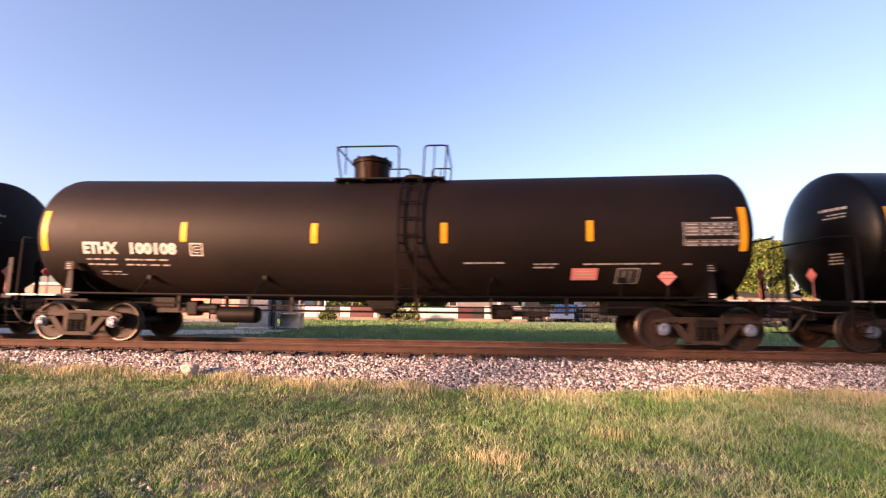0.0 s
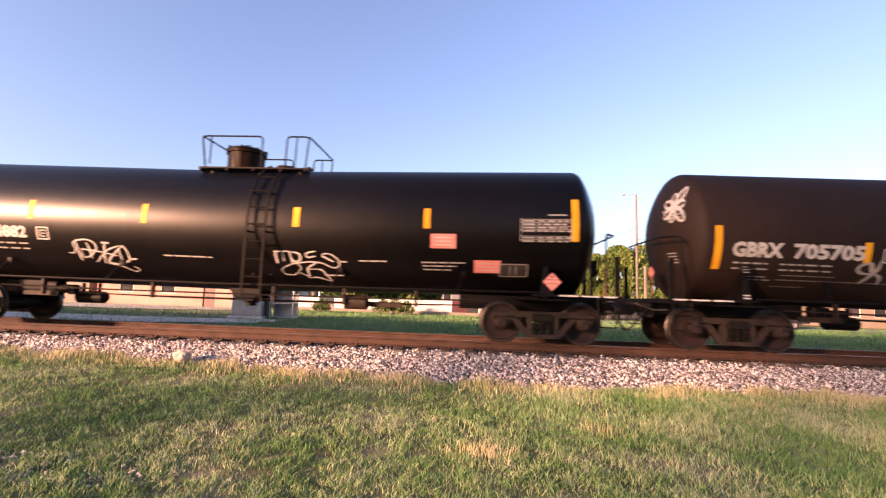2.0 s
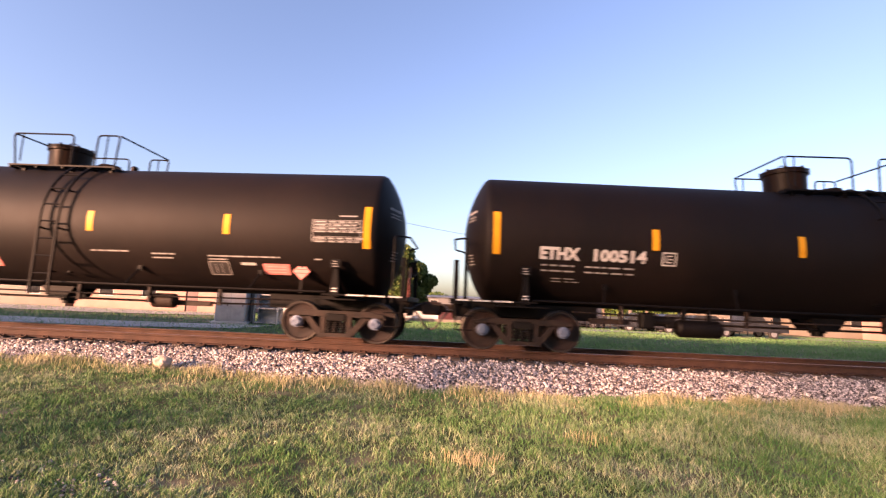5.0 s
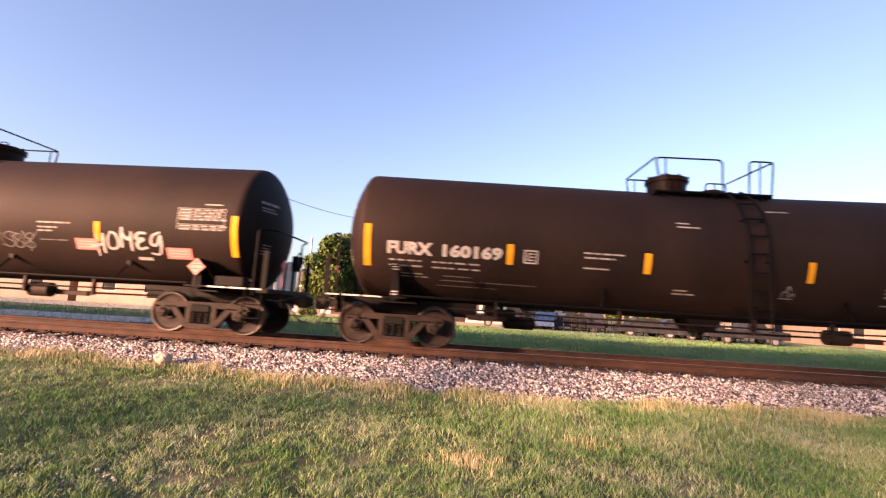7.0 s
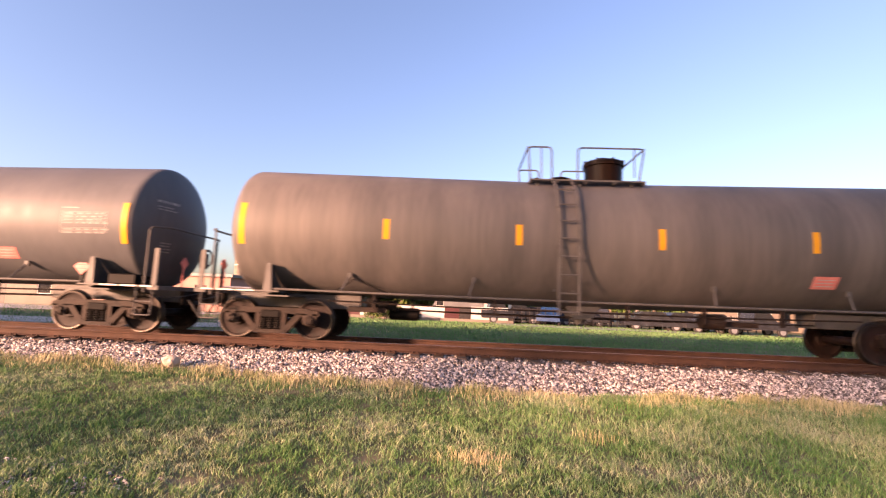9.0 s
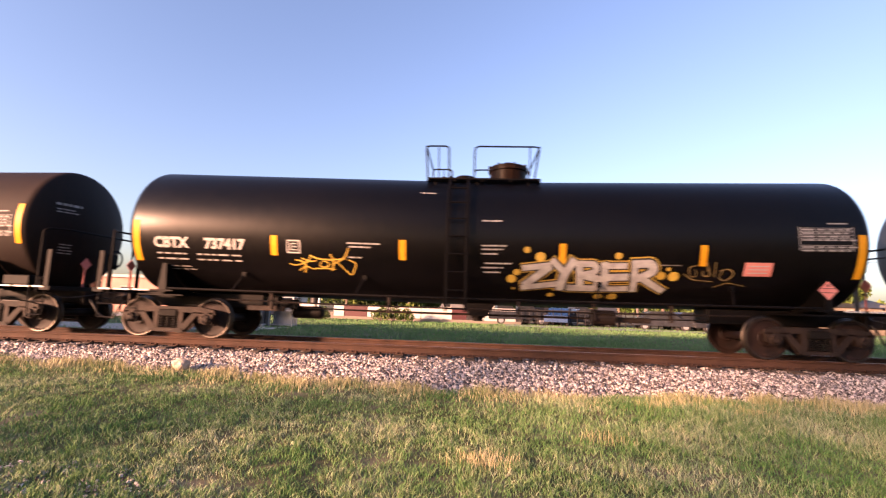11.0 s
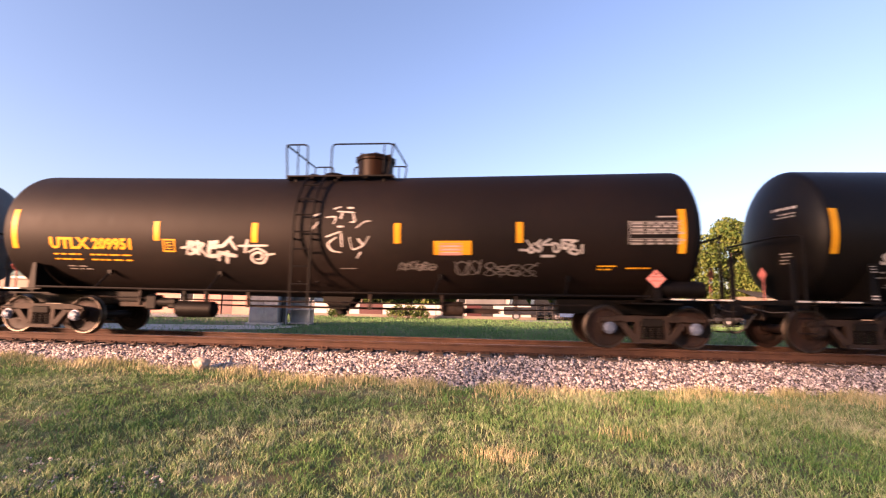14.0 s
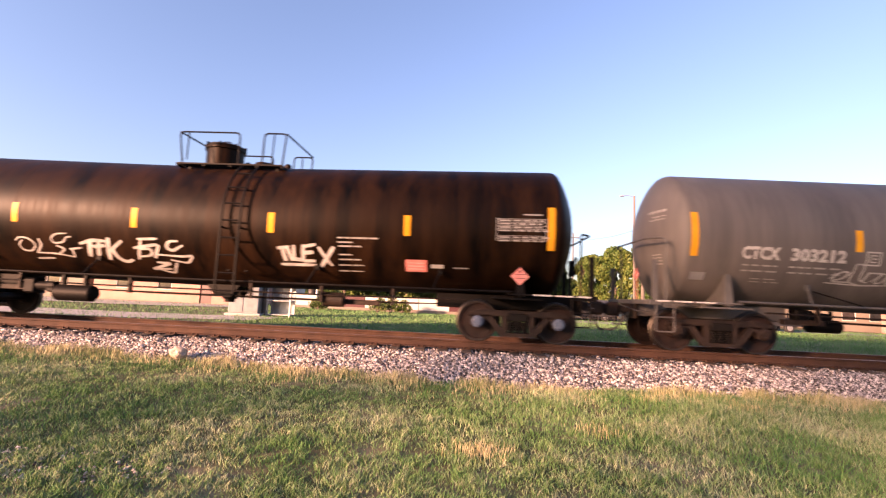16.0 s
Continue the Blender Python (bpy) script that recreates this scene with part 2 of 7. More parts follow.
def put(name, me, parent, m=None, label="", kind=""):
    ob = new(name, me)
    ob.parent = parent
    if m is not None:
        ob.matrix_basis = m
    return tagged(ob, label, kind=kind)


def part(name, bm, material, parent, label="", smooth=False, m=None, kind=""):
    return put(name, mesh_of(name, bm, material, smooth), parent, m, label, kind)


def thing(name, label, category, m=None, group="", kind=""):
    ob = new(name)
    ob.empty_display_size = 0.5
    if m is not None:
        ob.matrix_basis = m
    return tagged(ob, label, category, group, kind)


def at(azimuth, distance, z=FIELD):
    """A place by its bearing from the camera's stand, degrees to the right of straight across the track."""
    return Vector((distance * math.sin(radians(azimuth)), distance * math.cos(radians(azimuth)), z))


# ---- ground, ballast and track ----
RNG = np.random.default_rng(7)
TOE = ([-60, -10, -4.7, -2, -0.4, 1.8, 5.4, 12, 60], [9.3, 9.25, 8.75, 8.4, 8.16, 8.2, 8.5, 8.6, 8.6])


def toe(x):
    return np.interp(x, *TOE) + 0.09 * np.sin(x * 2.3) + 0.06 * np.sin(x * 5.1 + 1) + 0.05 * np.sin(x * 9.7 + 2)


def lawn(x, y):
    rise = 0.10 * np.clip((-x - 3) / 7, 0, 1) * np.clip((y - 4) / 4, 0, 1)
    return GRASS + rise + 0.025 * np.sin(x * 0.9 + y * 0.7) * np.sin(y * 1.3 - x * 0.4)


def fast_mesh(name, verts, faces, material):
    """A mesh from numpy arrays: verts n x 3, faces m x 3 or m x 4."""
    me = bpy.data.meshes.new(name)
    k = faces.shape[1]
    me.vertices.add(len(verts)), me.loops.add(faces.size), me.polygons.add(len(faces))
    me.vertices.foreach_set("co", verts.astype(np.float32).ravel())
    me.loops.foreach_set("vertex_index", faces.astype(np.int32).ravel())
    me.polygons.foreach_set("loop_start", np.arange(0, faces.size, k, dtype=np.int32))
    me.materials.append(material)
    me.update(calc_edges=True)
    return me


def ground():
    xs = np.concatenate([[-3000, -600, -150, -60], np.arange(-30, 30.1, 1.0), [60, 150, 600, 3000]])
    ys = np.concatenate([[-3000, -600, -150, -40, -10], np.arange(-2, 10.1, 0.75), [11.5, 13, 14.6, 16, 19, 24, 32, 50, 100, 300, 900, 3000]])
    X, Y = np.meshgrid(xs, ys)
    Z = np.where(Y < 10.5, lawn(X, Y), np.where(Y < 13.5, -0.6, FIELD + 0.02 * np.sin(X * 0.3 + Y * 0.2)))
    v = np.stack([X.ravel(), Y.ravel(), Z.ravel()], -1)
    n = len(xs)
    f = np.array([(j * n + i, j * n + i + 1, (j + 1) * n + i + 1, (j + 1) * n + i) for j in range(len(ys) - 1) for i in range(n - 1)])
    me = fast_mesh("ground", v, f, SOIL)
    me.shade_smooth()
    tagged(new("ground", me), "level soil with mown and dry grass", "ground", kind="structure")


def blades(x, y, z, h, w, lean, name, material, label):
    n = len(x)
    th, ph = RNG.uniform(0, math.tau, n), RNG.uniform(0, math.tau, n)
    wx, wy = w * np.cos(th), w * np.sin(th)
    lx, ly = lean * h * np.cos(ph), lean * h * np.sin(ph)
    rows = [(x - wx, y - wy, z), (x + wx, y + wy, z), (x - wx * 0.8 + lx * 0.35, y - wy * 0.8 + ly * 0.35, z + h * 0.6),
            (x + wx * 0.8 + lx * 0.35, y + wy * 0.8 + ly * 0.35, z + h * 0.6), (x + lx, y + ly, z + h)]
    v = np.stack([np.stack(r, -1) for r in rows], 1).reshape(-1, 3)
    b = np.arange(n)[:, None] * 5
    f = np.concatenate([b + [0, 1, 3], b + [0, 3, 2], b + [2, 3, 4]])
    tagged(new(name, fast_mesh(name, v, f, material)), label, "grass", kind="stuff")


def grass():
    # mown lawn, in soft clumps
    n = 340000
    y = 2.9 + (RNG.random(n) ** 1.25) * 6.4
    x = (RNG.random(n) * 2 - 1) * (y * 1.12 + 1.2)
    keep = y < toe(x) + 0.05
    x, y = x[keep], y[keep]
    clump = 0.5 + 0.5 * np.sin(x * 7.1 + 2 * np.sin(y * 5.3)) * np.sin(y * 8.3 + 2 * np.sin(x * 4.7))
    bare = np.sin(x * 1.7 + 1.3 * np.sin(y * 2.1)) * np.sin(y * 2.6 + 1.1 * np.sin(x * 1.9))
    keep = RNG.random(len(x)) < np.clip(0.35 + 0.75 * clump - 0.25 * (bare > 0.55), 0.12, 1)
    x, y, clump = x[keep], y[keep], clump[keep]
    h = (0.022 + 0.05 * RNG.random(len(x))) * (0.55 + 0.8 * clump) * (1 + 0.55 * np.clip((x - 0.5) / 3, 0, 1) * np.clip((y - 4.6) / 1.5, 0, 1))
    w = RNG.uniform(0.0018, 0.0038, len(x)) * (0.75 + y * 0.07)
    blades(x, y, lawn(x, y) - 0.004, h, w, RNG.uniform(0.35, 1.4, len(x)), "lawn_grass", GRASSMAT, "patchy mown green and straw-coloured lawn grass")
    # taller dry fringe along the stones
    n = 26000
    x = RNG.uniform(-12.5, 11.5, n)
    d = RNG.gamma(1.6, 0.28, n)
    y = toe(x) + 0.08 - d
    tuft = 0.5 + 0.5 * np.sin(x * 3.1 + 1.5 * np.sin(x * 1.3)) * np.sin(x * 0.9 + 2)
    keep = RNG.random(n) < 0.25 + 0.75 * tuft
    x, y, tuft, d = x[keep], y[keep], tuft[keep], d[keep]
    h = (0.07 + 0.13 * RNG.random(len(x))) * (0.55 + 0.8 * tuft) * np.exp(-d * 0.6)
    blades(x, y, lawn(x, y) - 0.004, h, RNG.uniform(0.0025, 0.005, len(x)), RNG.uniform(0.15, 0.8, len(x)), "tall_grass", STRAW, "tall dry straw-coloured grass fringe beside the ballast")
    # long green grass between the lawn and the fringe
    n = 26000
    x, y = RNG.uniform(-0.5, 10.5, n), RNG.uniform(5.2, 8.2, n)
    tuft = 0.5 + 0.5 * np.sin(x * 2.3 + 1.7 * np.sin(y * 1.9)) * np.sin(y * 3.1 + 1.2 * np.sin(x * 1.7))
    keep = (RNG.random(n) < tuft * np.clip((x + 0.5) / 3, 0, 1)) & (y < toe(x) - 0.1)
    x, y, tuft = x[keep], y[keep], tuft[keep]
    h = (0.05 + 0.09 * RNG.random(len(x))) * (0.6 + 0.6 * tuft)
    blades(x, y, lawn(x, y) - 0.004, h, RNG.uniform(0.002, 0.004, len(x)), RNG.uniform(0.2, 1.0, len(x)), "long_grass", GRASSMAT, "long green unmown grass before the dry fringe")
    # single high tufts
    pts = []
    for cx, cy, m, hh in ((5.1, 8.35, 420, 0.24), (3.4, 8.15, 260, 0.2), (-2.2, 8.35, 300, 0.2), (-3.9, 8.55, 300, 0.17), (0.15, 4.6, 320, 0.12), (2.9, 7.5, 240, 0.15), (4.2, 7.2, 260, 0.16), (1.6, 5.6, 200, 0.12), (6.6, 8.2, 300, 0.2)):
        pts.append(np.stack([RNG.normal(cx, 0.16, m), RNG.normal(cy, 0.12, m), hh * RNG.uniform(0.5, 1, m)], -1))
    q = np.concatenate(pts)
    blades(q[:, 0], q[:, 1], lawn(q[:, 0], q[:, 1]) - 0.004, q[:, 2], RNG.uniform(0.002, 0.004, len(q)), RNG.uniform(0.1, 0.6, len(q)), "grass_tuft", STRAW, "high dry grass tufts in the lawn")
    # field behind the track
    n = 120000
    y = 14.2 + (RNG.random(n) ** 1.6) * 24
    x = (RNG.random(n) * 2 - 1) * (y * 1.05)
    keep = (x > -0.52 * y) | (RNG.random(n) < 0.35)
    x, y = x[keep], y[keep]
    blades(x, y, FIELD - 0.01 + 0 * x, RNG.uniform(0.05, 0.13, len(x)), RNG.uniform(0.006, 0.012, len(x)) * (y / 14), RNG.uniform(0.2, 0.9, len(x)), "field_grass", FIELDMAT, "green meadow grass behind the railway track")


def ballast():
    xs = np.concatenate([[-400, -100, -40], np.arange(-22, 22.1, 0.25), [40, 100, 400]])
    n = len(xs)
    t = toe(xs)
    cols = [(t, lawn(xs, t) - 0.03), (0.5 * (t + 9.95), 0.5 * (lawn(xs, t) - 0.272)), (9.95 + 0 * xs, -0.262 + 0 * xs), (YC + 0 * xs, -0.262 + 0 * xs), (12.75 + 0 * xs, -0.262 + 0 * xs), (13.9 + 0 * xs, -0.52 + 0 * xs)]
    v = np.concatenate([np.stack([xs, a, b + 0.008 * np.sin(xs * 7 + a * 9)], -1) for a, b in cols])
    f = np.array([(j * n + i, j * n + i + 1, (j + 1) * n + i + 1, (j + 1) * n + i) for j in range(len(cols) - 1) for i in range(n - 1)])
    bed = tagged(new("ballast_bed", fast_mesh("ballast_bed", v, f, STONEBED)), "crushed stone ballast bed under the track, darkened as shade between stones", "ballast", kind="structure")
    # loose stones
    m = 72000
    x = RNG.uniform(-15.5, 14.5, m)
    t = toe(x)
    u = RNG.random(m)
    y = np.where(u < 0.72, t - 0.12 + RNG.random(m) * (10.15 - t), np.where(u < 0.94, RNG.uniform(10.1, 12.7, m), RNG.uniform(12.7, 14.0, m)))
    k = np.clip((y - t) / (9.95 - t), 0, 1)
    z = np.where(y < 9.95, (1 - k) * (lawn(x, t) - 0.02) + k * -0.258, np.where(y < 12.75, -0.258, -0.258 - (y - 12.75) * 0.25))
    r = RNG.uniform(0.012, 0.030, m) * np.where(RNG.random(m) < 0.12, 1.35, 1)
    cube = np.array([(i, j, k) for i in (-1, 1) for j in (-1, 1) for k in (-1, 1)], float)
    q = cube[None] * (0.55 + 0.5 * RNG.random((m, 8, 3)))
    a = RNG.normal(size=(m, 4))
    a /= np.linalg.norm(a, axis=1)[:, None]
    w, b, c, d = a.T
    R = np.stack([1 - 2 * (c * c + d * d), 2 * (b * c - d * w), 2 * (b * d + c * w), 2 * (b * c + d * w), 1 - 2 * (b * b + d * d), 2 * (c * d - b * w), 2 * (b * d - c * w), 2 * (c * d + b * w), 1 - 2 * (b * b + c * c)], -1).reshape(m, 3, 3)
    v = np.einsum("mij,mkj->mki", R, q) * r[:, None, None] + np.stack([x, y, z + r * 0.3], -1)[:, None]
    faces = np.array([(0, 1, 3, 2), (4, 6, 7, 5), (0, 4, 5, 1), (2, 3, 7, 6), (0, 2, 6, 4), (1, 5, 7, 3)])
    f = (np.arange(m)[:, None, None] * 8 + faces[None]).reshape(-1, 4)
    put("ballast_stones", fast_mesh("ballast_stones", v.reshape(-1, 3), f, STONE), bed, label="pinkish grey crushed ballast stones", kind="stuff")


RAIL_SHAPE = [(-0.07, -0.186), (0.07, -0.186), (0.07, -0.175), (0.018, -0.155), (0.009, -0.135), (0.009, -0.055), (0.034, -0.042), (0.0365, -0.008), (0.029, 0), (-0.029, 0), (-0.0365, -0.008), (-0.034, -0.042), (-0.009, -0.055), (-0.009, -0.135), (-0.018, -0.155), (-0.07, -0.175)]


def track():
    top = thing("railway_track", "rusty steel rails on dark wooden ties in ballast", "railway track", kind="structure")
    for s in (-0.754, 0.754):
        bm = bmesh.new()
        a = [bm.verts.new((-400, YC + s + y, z)) for y, z in RAIL_SHAPE]
        b = [bm.verts.new((400, YC + s + y, z)) for y, z in RAIL_SHAPE]
        for i in range(len(a)):
            f = bm.faces.new((a[i], a[(i + 1) % len(a)], b[(i + 1) % len(a)], b[i]))
            f.material_index = 1 if RAIL_SHAPE[i] == (0.029, 0) else 0
        part("rail", bm, [RAIL, RAILTOP], top)
    bm = box(bmesh.new(), -0.115, 0.115, -1.3, 1.3, -0.375, -0.197, 0.012)
    tie = mesh_of("tie", bm, TIE)
    bm = bmesh.new()
    for s in (-0.754, 0.754):
        box(bm, -0.1, 0.1, s - 0.19, s + 0.19, -0.197, -0.183)
        for a in (-0.06, 0.06):
            for c in (-0.085, 0.085):
                box(bm, a - 0.015, a + 0.015, s + c - 0.015, s + c + 0.015, -0.185, -0.155)
    plate = mesh_of("tie_plate", bm, RAIL)
    for i in range(-34, 33):
        ob = put("tie", tie, top, pose(i * 0.533 + random.uniform(-0.02, 0.02), YC + random.uniform(-0.09, 0.09), random.uniform(-0.035, 0.002), 0, 0, random.uniform(-0.8, 0.8)))
        put("tie_plate", plate, top, pose(i * 0.533, YC, 0.001))


def rock():
    bm = bmesh.new()
    bmesh.ops.create_icosphere(bm, subdivisions=3, radius=0.16)
    for v in bm.verts:
        v.co *= 1 + 0.28 * noise.noise(v.co * 9) + 0.12 * noise.noise(v.co * 25)
        v.co.z *= 0.75
    ob = new("rock", mesh_of("rock", bm, LIMEROCK))
    ob.location = (-5.6, 8.75, -0.36)
    tagged(ob, "pale rounded rock lying on the ballast slope", "rock")
    bm = box(bmesh.new(), -0.11, 0.11, -0.05, 0.05, 0, 0.012, 0.004)
    for v in bm.verts:
        v.co.z += 0.02 * math.sin(v.co.x * 20)
    ob = new("paper_scrap", mesh_of("paper_scrap", bm, WALLWHITE))
    ob.matrix_basis = pose(4.75, 5.0, float(lawn(4.75, 5.0)) + 0.035, 0, 0, 20)
    tagged(ob, "white scrap of paper lying in the grass", "litter")


def pebbles():
    """A bare gravelly spot in the near lawn."""
    bm = bmesh.new()
    for k in range(520):
        a, d = random.uniform(0, math.tau), 0.55 * math.sqrt(random.random())
        x, y, q = -3.5 + 2.2 * d * math.cos(a), 3.7 + 0.7 * d * math.sin(a), random.uniform(0.006, 0.016)
        m = pose(x, y, float(lawn(x, y)) + q * 0.4, random.uniform(0, 360), random.uniform(0, 360), 0)
        v = [bm.verts.new(m @ Vector((i * q, j * q * 0.8, k2 * q * 0.6))) for i in (-1, 1) for j in (-1, 1) for k2 in (-1, 1)]
        for f in ((0, 1, 3, 2), (4, 6, 7, 5), (0, 4, 5, 1), (2, 3, 7, 6), (0, 2, 6, 4), (1, 5, 7, 3)):
            bm.faces.new([v[i] for i in f])
    tagged(new("pebbles", mesh_of("pebbles", bm, STONE)), "pale pebbles on a bare spot in the lawn", "gravel", kind="stuff")


ground()
pebbles()
ballast()
track()
rock()
grass()


# ---- trees, poles and buildings round the track ----
def leaves_mesh(centres, radii, n, size, seed, flat=0.8):
    rng = np.random.default_rng(seed)
    k = rng.choice(len(centres), n, p=np.array(radii) ** 2 / np.sum(np.array(radii) ** 2))
    d = rng.normal(size=(n, 3))
    d /= np.linalg.norm(d, axis=1)[:, None]
    p = np.array(centres)[k] + d * (np.array(radii)[k] * (0.45 + 0.6 * rng.random(n) ** 0.6))[:, None] * [1, 1, flat]
    a, b = rng.normal(size=(n, 3)), rng.normal(size=(n, 3))
    a /= np.linalg.norm(a, axis=1)[:, None]
    b -= (a * b).sum(1)[:, None] * a
    b /= np.linalg.norm(b, axis=1)[:, None]
    s = size * rng.uniform(0.6, 1.3, n)[:, None]
    v = np.stack([p - a * s, p + b * s * 0.5, p + a * s, p - b * s * 0.5], 1).reshape(-1, 3)
    return fast_mesh("crown", v, np.arange(n * 4).reshape(-1, 4), LEAF)


def tree(place, height, spread, seed, n=4200, size=0.13, label="leafy green tree behind the railway field", group="", bare=0.16):
    rnd = random.Random(seed)
    top = thing("tree", label, "tree", Matrix.Translation(place), group)
    bm = bmesh.new()
    h0 = height * bare
    lean = rnd.uniform(-0.3, 0.3)
    tube(bm, [(0, 0, -0.1), (0.05, 0, h0 * 0.5), (lean * 0.5, 0.1, h0), (lean, 0, height * 0.7)], 0.2, 9, radii=[height * 0.03, height * 0.024, height * 0.02, height * 0.007])
    part("trunk", bm, BARK, top, smooth=True)
    centres, radii = [(lean, 0, height - spread * 0.5)], [spread * 0.5]
    for k in range(9):
        a = k * 2.4 + rnd.random()
        z = h0 + (height * 0.82 - h0) * (k + 0.5) / 9
        out = spread * rnd.uniform(0.45, 0.8) * math.sin(0.5 + 2.2 * (k + 0.5) / 9)
        e = Vector((out * math.cos(a) + lean, out * math.sin(a), z + 0.12 * height))
        bm = tube(bmesh.new(), [(lean * 0.5, 0, z * 0.8), (e.x * 0.5, e.y * 0.5, z), tuple(e)], 0.05, 6, radii=[height * 0.011, height * 0.008, height * 0.003])
        part("limb", bm, BARK, top, smooth=True)
        centres.append(tuple(e))
        radii.append(spread * rnd.uniform(0.28, 0.44))
        centres.append((e.x * 0.7, e.y * 0.7, e.z - height * 0.1))
        radii.append(spread * rnd.uniform(0.2, 0.34))
    put("crown", leaves_mesh(centres, radii, n, size, seed), top, label="dense green crown", kind="stuff")
    return top


def trees():
    for az, d, h, s, seed in ((-15.2, 42, 7.5, 3.4, 1), (-11.2, 43, 7.2, 2.9, 2), (-7.6, 42, 6.6, 2.7, 3), (-5.0, 44, 5.4, 1.8, 4),
                              (6.3, 53, 5.6, 2.9, 5), (10.5, 60, 5.6, 2.6, 6), (14.6, 56, 7.2, 2.6, 7), (17.6, 55, 8.2, 2.6, 8),
                              (22.2, 54, 9.2, 3.7, 9), (27.0, 55, 10.6, 4.1, 10), (31.0, 54, 8.2, 3.0, 11), (36.5, 56, 9.0, 3.2, 12)):
        tree(at(az, d), h, s, seed, 13000, 0.19, group="trees behind the field", bare=0.14 if az < 0 else 0.12)
    # unseen loose row added on the lawn side: thins the low sun towards the right
    for i, (x, y, h, s) in enumerate(((-26.6, -15.5, 15.5, 3.9), (-21.3, -17.0, 17.0, 4.2), (-15.6, -15.0, 16.5, 4.2), (-9.6, -17.0, 17.0, 4.4), (-3.4, -16.0, 16.5, 4.2))):
        tree(Vector((x, y, GRASS)), h, s, 40 + i, (650, 1500, 2100, 2200, 2200)[i], 0.30, "unseen tall thin-leaved tree added on the lawn side to thin the sun", "trees on the lawn side", 0.37)
    # far wood along the horizon
    rng = np.random.default_rng(3)
    c, r = [], []
    for k in range(150):
        az = -62 + 124 * k / 149
        d = 190 + 25 * math.sin(k * 0.7)
        h = 4.2 + 2.2 * rng.random()
        p = at(az, d)
        c.append((p.x, p.y, FIELD + h * 0.45)), r.append(h * 0.62)
    me = leaves_mesh(c, r, 16000, 0.9, 5, 0.9)
    me.name = "far_wood"
    tagged(new("far_wood", me), "low dark green wood along the horizon", "wood", kind="stuff")


def pole(name, place, top, r, label, category="utility pole", arm=0.0, lamp=0.0, material=None):
    ob = thing(name, label, category, Matrix.Translation(place), "poles behind the track")
    h = top - place.z
    part("shaft", tube(bmesh.new(), [(0, 0, -0.2), (0, 0, h * 0.5), (0, 0, h)], r, 10, radii=[r, r * 0.9, r * 0.75]), material or POLEWOOD, ob, smooth=True)
    if arm:
        part("crossarm", box(bmesh.new(), -arm, arm, -0.06, 0.06, h - 0.75, h - 0.62, 0.01), POLEWOOD, ob)
        for x in (-arm * 0.9, -arm * 0.4, arm * 0.4, arm * 0.9):
            part("insulator", lathe(bmesh.new(), [(0, 0.03), (0.06, 0.05), (0.1, 0.05), (0.16, 0.03), (0.16, 0)], (x, 0, h - 0.62), (0, 0, 1), 8), GALV, ob)
    if lamp:
        part("lamp_arm", tube(bmesh.new(), bent([(0, 0, h - 0.15), (-lamp * 0.5, 0, h + 0.05), (-lamp, 0, h + 0.0)], 0.2), 0.03, 6), GALV, ob)
        part("lamp_head", box(bmesh.new(), -lamp - 0.35, -lamp + 0.05, -0.1, 0.1, h - 0.12, h + 0.02, 0.03), GALV, ob)
    return ob


def poles():
    a = pole("utility_pole", at(-24.4, 25.8), 6.75, 0.13, "weathered wooden utility pole beside the cabinet")
    b = pole("utility_pole", at(-9.2, 46), 11.55, 0.10, "tall slim utility pole behind the trees")
    pole("street_lamp", at(19.5, 46), 11.3, 0.12, "tall pole with a street lamp arm", "street lamp", lamp=1.0)
    pole("utility_pole", at(20.4, 41), 4.1, 0.16, "short cut-off wooden pole")
    pole("utility_pole", at(12.6, 70), 11.3, 0.12, "wooden utility pole with a crossarm", arm=0.9)
    pole("utility_pole", at(8.3, 66), 8.1, 0.11, "wooden utility pole far behind the field", arm=0.7)
    pole("utility_pole", at(-18.6, 60), 8.7, 0.16, "pale mast far behind the field", material=GALV)
    def wire(p, q, sag_by):
        bm = bmesh.new()
        pts = [p.lerp(q, k / 14) - Vector((0, 0, sag_by * 4 * (k / 14) * (1 - k / 14))) for k in range(15)]
        tube(bm, pts, 0.018, 5)
        tagged(new("overhead_wire", mesh_of("overhead_wire", bm, IRON)), "thin dark overhead wire between the poles", "wire", "overhead wires")
    wire(at(-24.4, 25.8, 6.55), at(-9.2, 46, 9.4), 0.55)
    wire(at(-9.2, 46, 9.4), at(12.6, 70, 10.6), 0.5)
    wire(at(12.6, 70, 10.6), at(19.5, 46, 8.0), 0.5)
    wire(at(19.5, 46, 6.0), at(44, 60, 6.4), 0.5)
    wire(at(19.5, 46, 7.0), at(44, 60, 7.4), 0.5)


def patch(name, pts, material, label, z=0.012):
    """A flat irregular patch of ground."""
    bm = bmesh.new()
    rnd = random.Random(len(pts))
    out = []
    for p, q in zip(pts, pts[1:] + pts[:1]):
        for k in range(8):
            t = k / 8
            out.append((p[0] + (q[0] - p[0]) * t + rnd.uniform(-0.25, 0.25), p[1] + (q[1] - p[1]) * t + rnd.uniform(-0.2, 0.2)))
    bm.faces.new([bm.verts.new((x, y, FIELD + 0.03 + z)) for x, y in out])
    tagged(new(name, mesh_of(name, bm, material)), label, "gravel", kind="structure")


